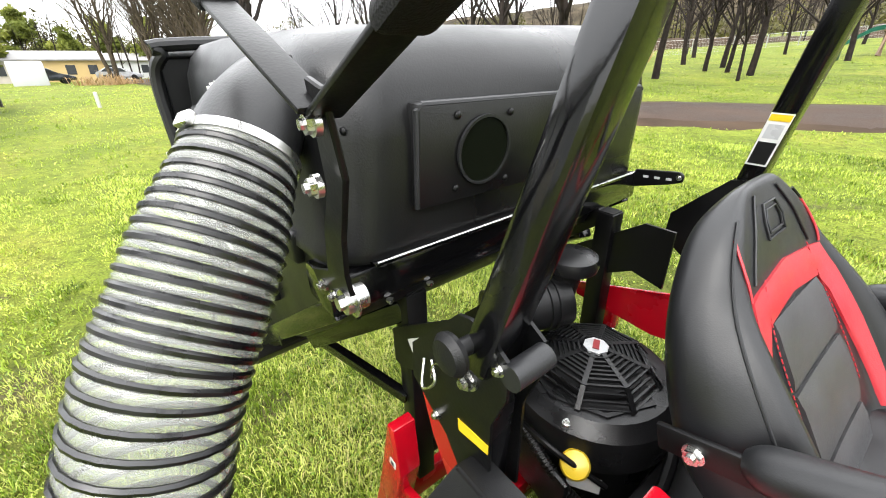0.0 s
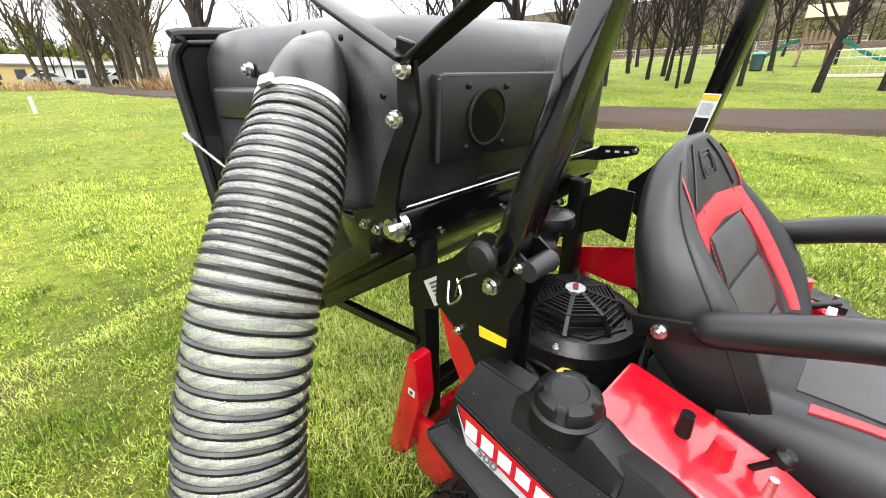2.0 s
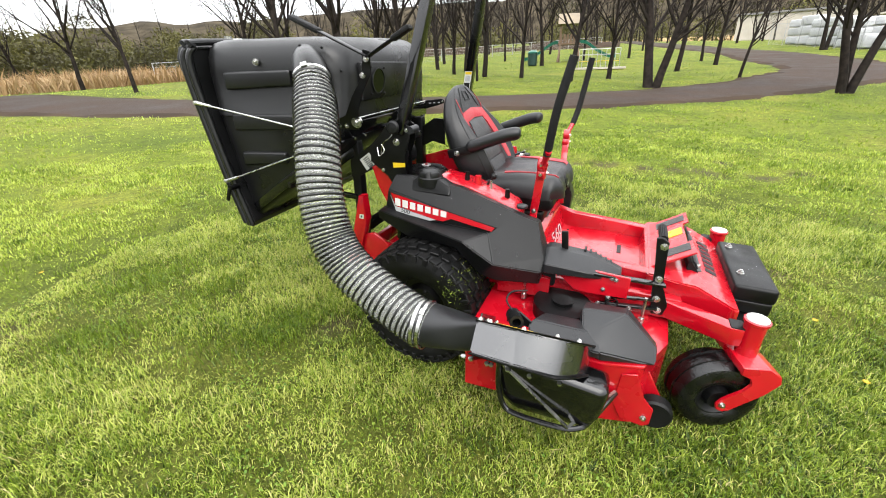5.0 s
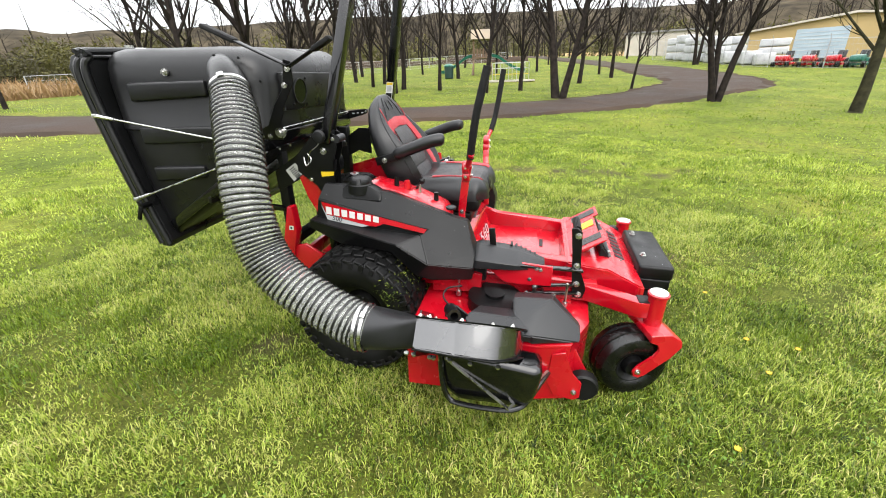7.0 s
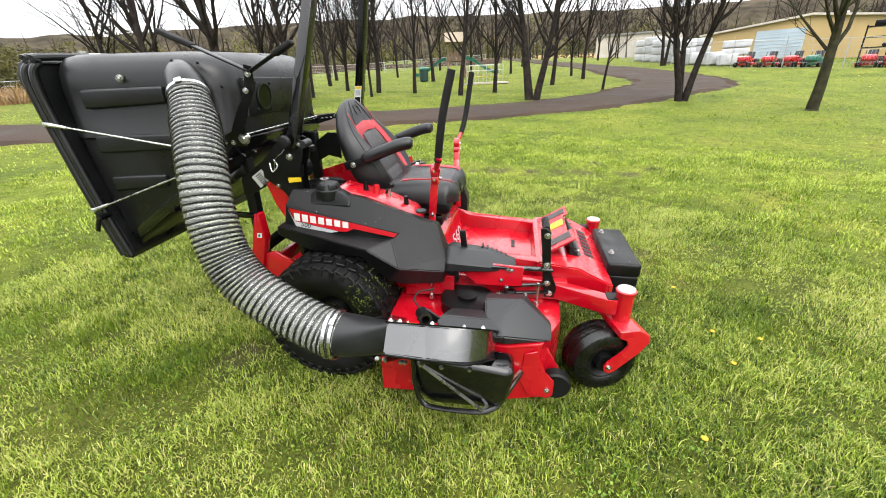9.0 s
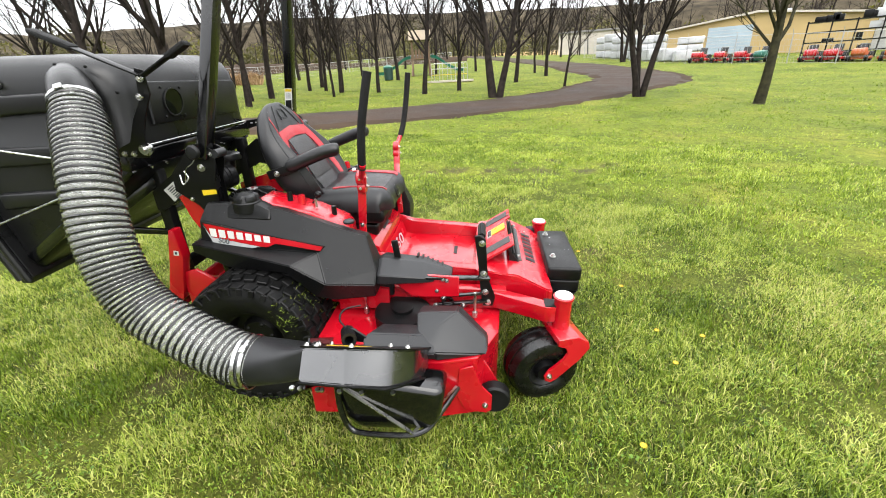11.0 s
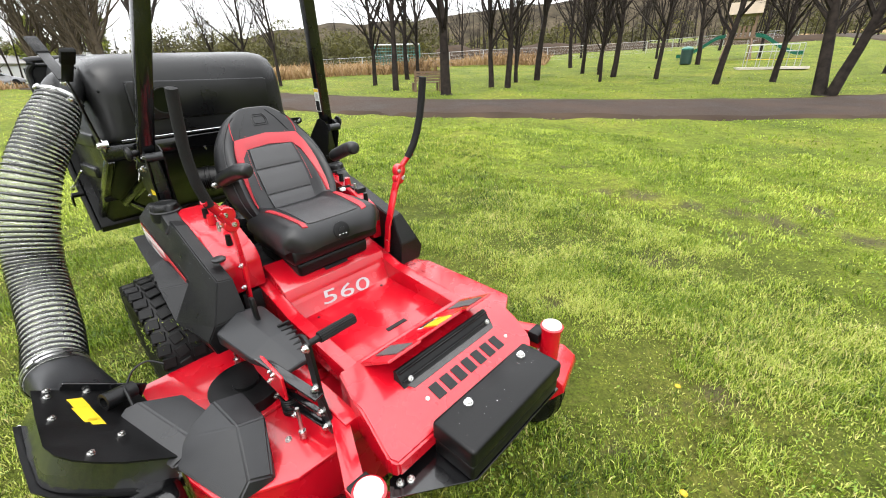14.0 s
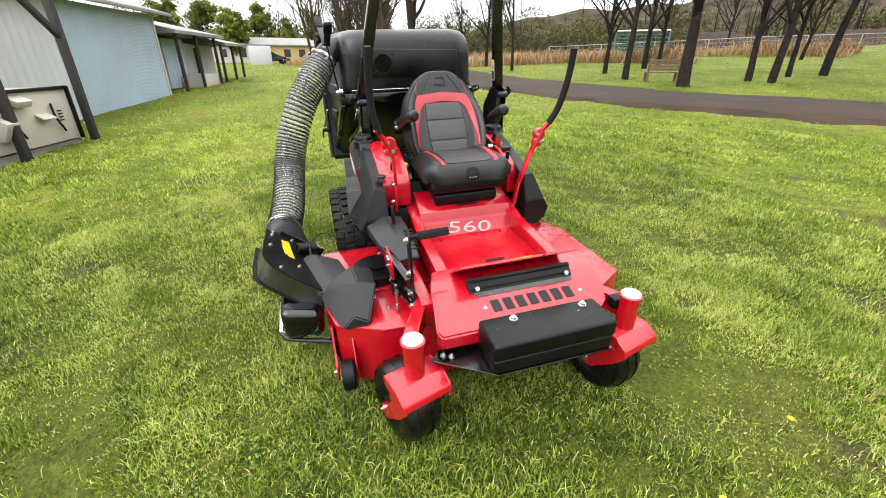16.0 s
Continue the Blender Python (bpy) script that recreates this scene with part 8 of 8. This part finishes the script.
ROW = [(43.0, 9.3, M_RED), (43.0, 7.7, M_RED), (43.1, 6.2, M_RED), (43.2, 4.9, M_GREEN), (43.2, 1.9, M_RED), (43.3, 0.6, M_RED), (43.4, -0.8, M_ORANGE), (43.6, -2.4, M_ORANGE), (43.7, -4.2, M_RED), (43.8, -5.9, M_RED), (44.0, -7.6, M_RED), (44.2, -9.6, M_GREEN)]
for i, (x, y, m) in enumerate(ROW):
    word = {M_RED: "red", M_GREEN: "green", M_ORANGE: "orange"}[m]
    yard_mower(x, y, 172 + 7 * math.sin(i * 2.1), m, word + " riding mower parked in the fenced yard", 1.05)
for i, (x, y, h, w) in enumerate([(44.6, 11.2, 1.0, 1.4), (45.6, 12.7, 1.15, 1.5), (46.8, 14.6, 1.1, 1.5), (48.5, 16.4, 2.2, 1.6), (49.8, 18.0, 2.4, 1.6), (51.2, 19.6, 2.3, 1.6), (52.6, 21.2, 2.6, 1.6), (54.0, 22.8, 2.3, 1.6), (50.5, 15.5, 2.3, 1.7), (47.5, 11.5, 2.0, 2.2)]):
    b = B()
    n = 1 if h < 1.3 else 3
    for k in range(n):
        span(b, (-w / 2, -w / 2, h * k / n + 0.04), (w / 2, w / 2, h * (k + 1) / n - 0.05), 0.10, 3)
    for v in b.verts:
        v.co += Vector((noise.noise(v.co * 3 + Vector((i, 0, 0))), noise.noise(v.co * 3 + Vector((0, i, 0))), 0)) * 0.06
    o = part("wrapped_crate", b, M_WRAP)
    o.matrix_world = pose(x, y, lawn_z(x, y), 0, 0, 25 + 9 * i)
    tagged(o, "white plastic-wrapped crate stacked in the yard", "crate", "wrapped crates")
rk = thing("storage_rack", pose(48.5, -1.0, lawn_z(48, -1)), "black steel rack loaded with dark parts", "rack")
for k in range(4):
    b = B()
    span(b, (-0.5, -8, 0.5 + 0.75 * k), (0.5, 4, 0.58 + 0.75 * k))
    part("shelf", b, M_SATIN, rk)
for y in np.arange(-8, 4.1, 1.5):
    b = B()
    span(b, (-0.52, y - 0.05, 0), (-0.42, y + 0.05, 2.9))
    part("upright", b, M_SATIN, rk)
r5 = np.random.default_rng(5)
for k in range(26):
    b = B()
    y, z = r5.uniform(-7.6, 3.6), 0.58 + 0.75 * int(r5.integers(0, 4))
    span(b, (-0.35, y, z), (0.35, y + r5.uniform(0.3, 0.9), z + r5.uniform(0.25, 0.6)), 0.03)
    part("stored_part", b, M_SATIN if k % 3 else M_PALE, rk)

# playground
pg = thing("play_tower", pose(27.6, 28.2, lawn_z(27.6, 28.2), 0, 0, -42), "weathered wooden play tower with two green slides", "play tower")
for x in (-0.75, 0.75):
    for y in (-0.75, 0.75):
        b = B()
        span(b, (x - 0.07, y - 0.07, -0.1), (x + 0.07, y + 0.07, 3.0))
        part("post", b, M_WOOD, pg)
b = B()
span(b, (-0.9, -0.9, 1.35), (0.9, 0.9, 1.48))
part("deck", b, M_WOOD, pg)
for y in (-0.82, 0.82):
    for k in range(6):
        b = B()
        span(b, (-0.75 + 0.27 * k, y - 0.02, 1.48), (-0.60 + 0.27 * k, y + 0.02, 2.15))
        part("rail_board", b, M_WOOD, pg)
b = B()
prism(b, [(-1.05, 2.9), (1.05, 2.9), (0.0, 3.75)], "x", -1.0, 1.0)
part("roof", b, M_TANROOF, pg)
for s in (-1, 1):
    b = B()
    line = curve_pts([(s * 0.9, 0, 1.5), (s * 1.5, 0, 1.35), (s * 2.4, 0, 0.75), (s * 3.3, 0, 0.30), (s * 3.9, 0, 0.25)], 5)
    skin(b, [[p + Vector((0, a, h)) for a, h in ((-0.30, 0.22), (-0.26, 0.22), (-0.22, 0.03), (0.22, 0.03), (0.26, 0.22), (0.30, 0.22), (0.26, -0.03), (-0.26, -0.03))] for p in line])
    part("slide", b, M_GREEN, pg, "dark green plastic slide")
for k in range(2):
    b = B()
    bar(b, (-0.9 + 1.8 * k, -1.9, 0.0), (-0.7 + 1.4 * k, -0.8, 1.4), 0.10, 0.10)
    part("brace", b, M_WOOD, pg)
pf = thing("climbing_frame", pose(22.9, 20.3, lawn_z(22.9, 20.3), 0, 0, -35), "low steel climbing frame on a pale slab", "climbing frame")
b = B()
span(b, (-1.6, -0.8, 0), (1.6, 0.8, 0.12))
part("slab", b, M_CREAM, pf)
for i in range(5):
    for y in (-0.6, 0.6):
        b = B()
        cyl(b, (-1.2 + 0.6 * i, y, 0.1), (-1.2 + 0.6 * i, y, 1.25), 0.02, seg=6)
        part("upright", b, M_GALV, pf)
for y in (-0.6, 0.6):
    for z in (0.5, 0.9, 1.25):
        b = B()
        cyl(b, (-1.2, y, z), (1.2, y, z), 0.018, seg=6)
        part("rail", b, M_YELLOW if z == 0.5 else M_GALV, pf)
bn = thing("litter_bin", pose(22.7, 27.0, lawn_z(22.7, 27.0)), "dark green litter bin with a domed lid", "litter bin")
b = B()
lathe(b, [(0.30, 0.0), (0.36, 0.05), (0.38, 0.9), (0.34, 0.95)], (0, 0, 0), (0, 0, 1), 20)
part("body", b, M_BIN, bn)
b = B()
lathe(b, [(0.40, 0.92), (0.40, 1.0), (0.25, 1.12), (0.02, 1.16)], (0, 0, 0), (0, 0, 1), 20)
part("lid", b, M_GREEN, bn)
be_ = thing("park_bench", pose(3.1, 15.9, lawn_z(3.1, 15.9), 0, 0, 190) @ Matrix.Diagonal((0.75, 0.75, 0.75, 1)), "weathered brown wooden slat bench", "bench")
for k in range(4):
    b = B()
    span(b, (-0.75, -0.25 + 0.14 * k, 0.42), (0.75, -0.14 + 0.14 * k, 0.46))
    part("seat_slat", b, M_WOOD, be_)
for k in range(4):
    b = B()
    span(b, (-0.75, 0.30 + 0.03 * k, 0.52 + 0.13 * k), (0.75, 0.33 + 0.03 * k, 0.62 + 0.13 * k))
    part("back_slat", b, M_WOOD, be_)
for x in (-0.68, 0.68):
    b = B()
    span(b, (x - 0.05, -0.24, -0.02), (x + 0.05, -0.16, 0.42))
    part("leg", b, M_WOOD, be_)
    b = B()
    span(b, (x - 0.05, 0.24, -0.02), (x + 0.05, 0.34, 0.42))
    part("leg", b, M_WOOD, be_)
    b = B()
    bar(b, (x, 0.30, 0.40), (x, 0.42, 1.05), 0.08, 0.06, (0, 1, 0))
    part("back_post", b, M_WOOD, be_)
gl = thing("goal_frame", pose(2.7, 30.5, lawn_z(2.7, 30.5), 0, 0, 0), "white goal frame with teal netting", "goal")
for x in (-1.6, 1.6):
    b = B()
    cyl(b, (x, 0, 0), (x, 0, 1.75), 0.05, seg=8)
    part("post", b, M_TEAL, gl)
b = B()
cyl(b, (-1.6, 0, 1.75), (1.6, 0, 1.75), 0.05, seg=8)
part("crossbar", b, M_CAP, gl)
b = B()
for i in range(17):
    cyl(b, (-1.6 + 0.2 * i, 0.02, 1.72), (-1.6 + 0.2 * i, 0.7, 0.1), 0.022, seg=3, cap=False)
for i in range(9):
    cyl(b, (-1.6, 0.02 + 0.085 * i, 1.72 - 0.2 * i), (1.6, 0.02 + 0.085 * i, 1.72 - 0.2 * i), 0.022, seg=3, cap=False)
part("net", b, M_TEAL, gl)

# dandelions
for x, y in ((1.86, -1.10), (1.99, -1.32), (2.25, -0.72), (0.95, -1.35), (1.62, -1.28), (-2.2, 2.4), (2.6, -0.2)):
    t = thing("dandelion", Matrix.Translation((x, y, turf_z(x, y))), "yellow dandelion flower in the grass", "flower", "dandelions")
    b = B()
    cyl(b, (0, 0, 0), (0.004, 0.003, 0.065), 0.002, seg=5)
    part("stem", b, M_WEED, t)
    b = B()
    for i in range(18):
        a = 2 * math.pi * i / 18
        bar(b, (0.004, 0.003, 0.065), (0.004 + 0.015 * math.cos(a), 0.003 + 0.015 * math.sin(a), 0.069 + 0.003 * (i % 2)), 0.004, 0.002, (0, 0, 1), 0)
    part("bloom", b, M_FLOWER, t)
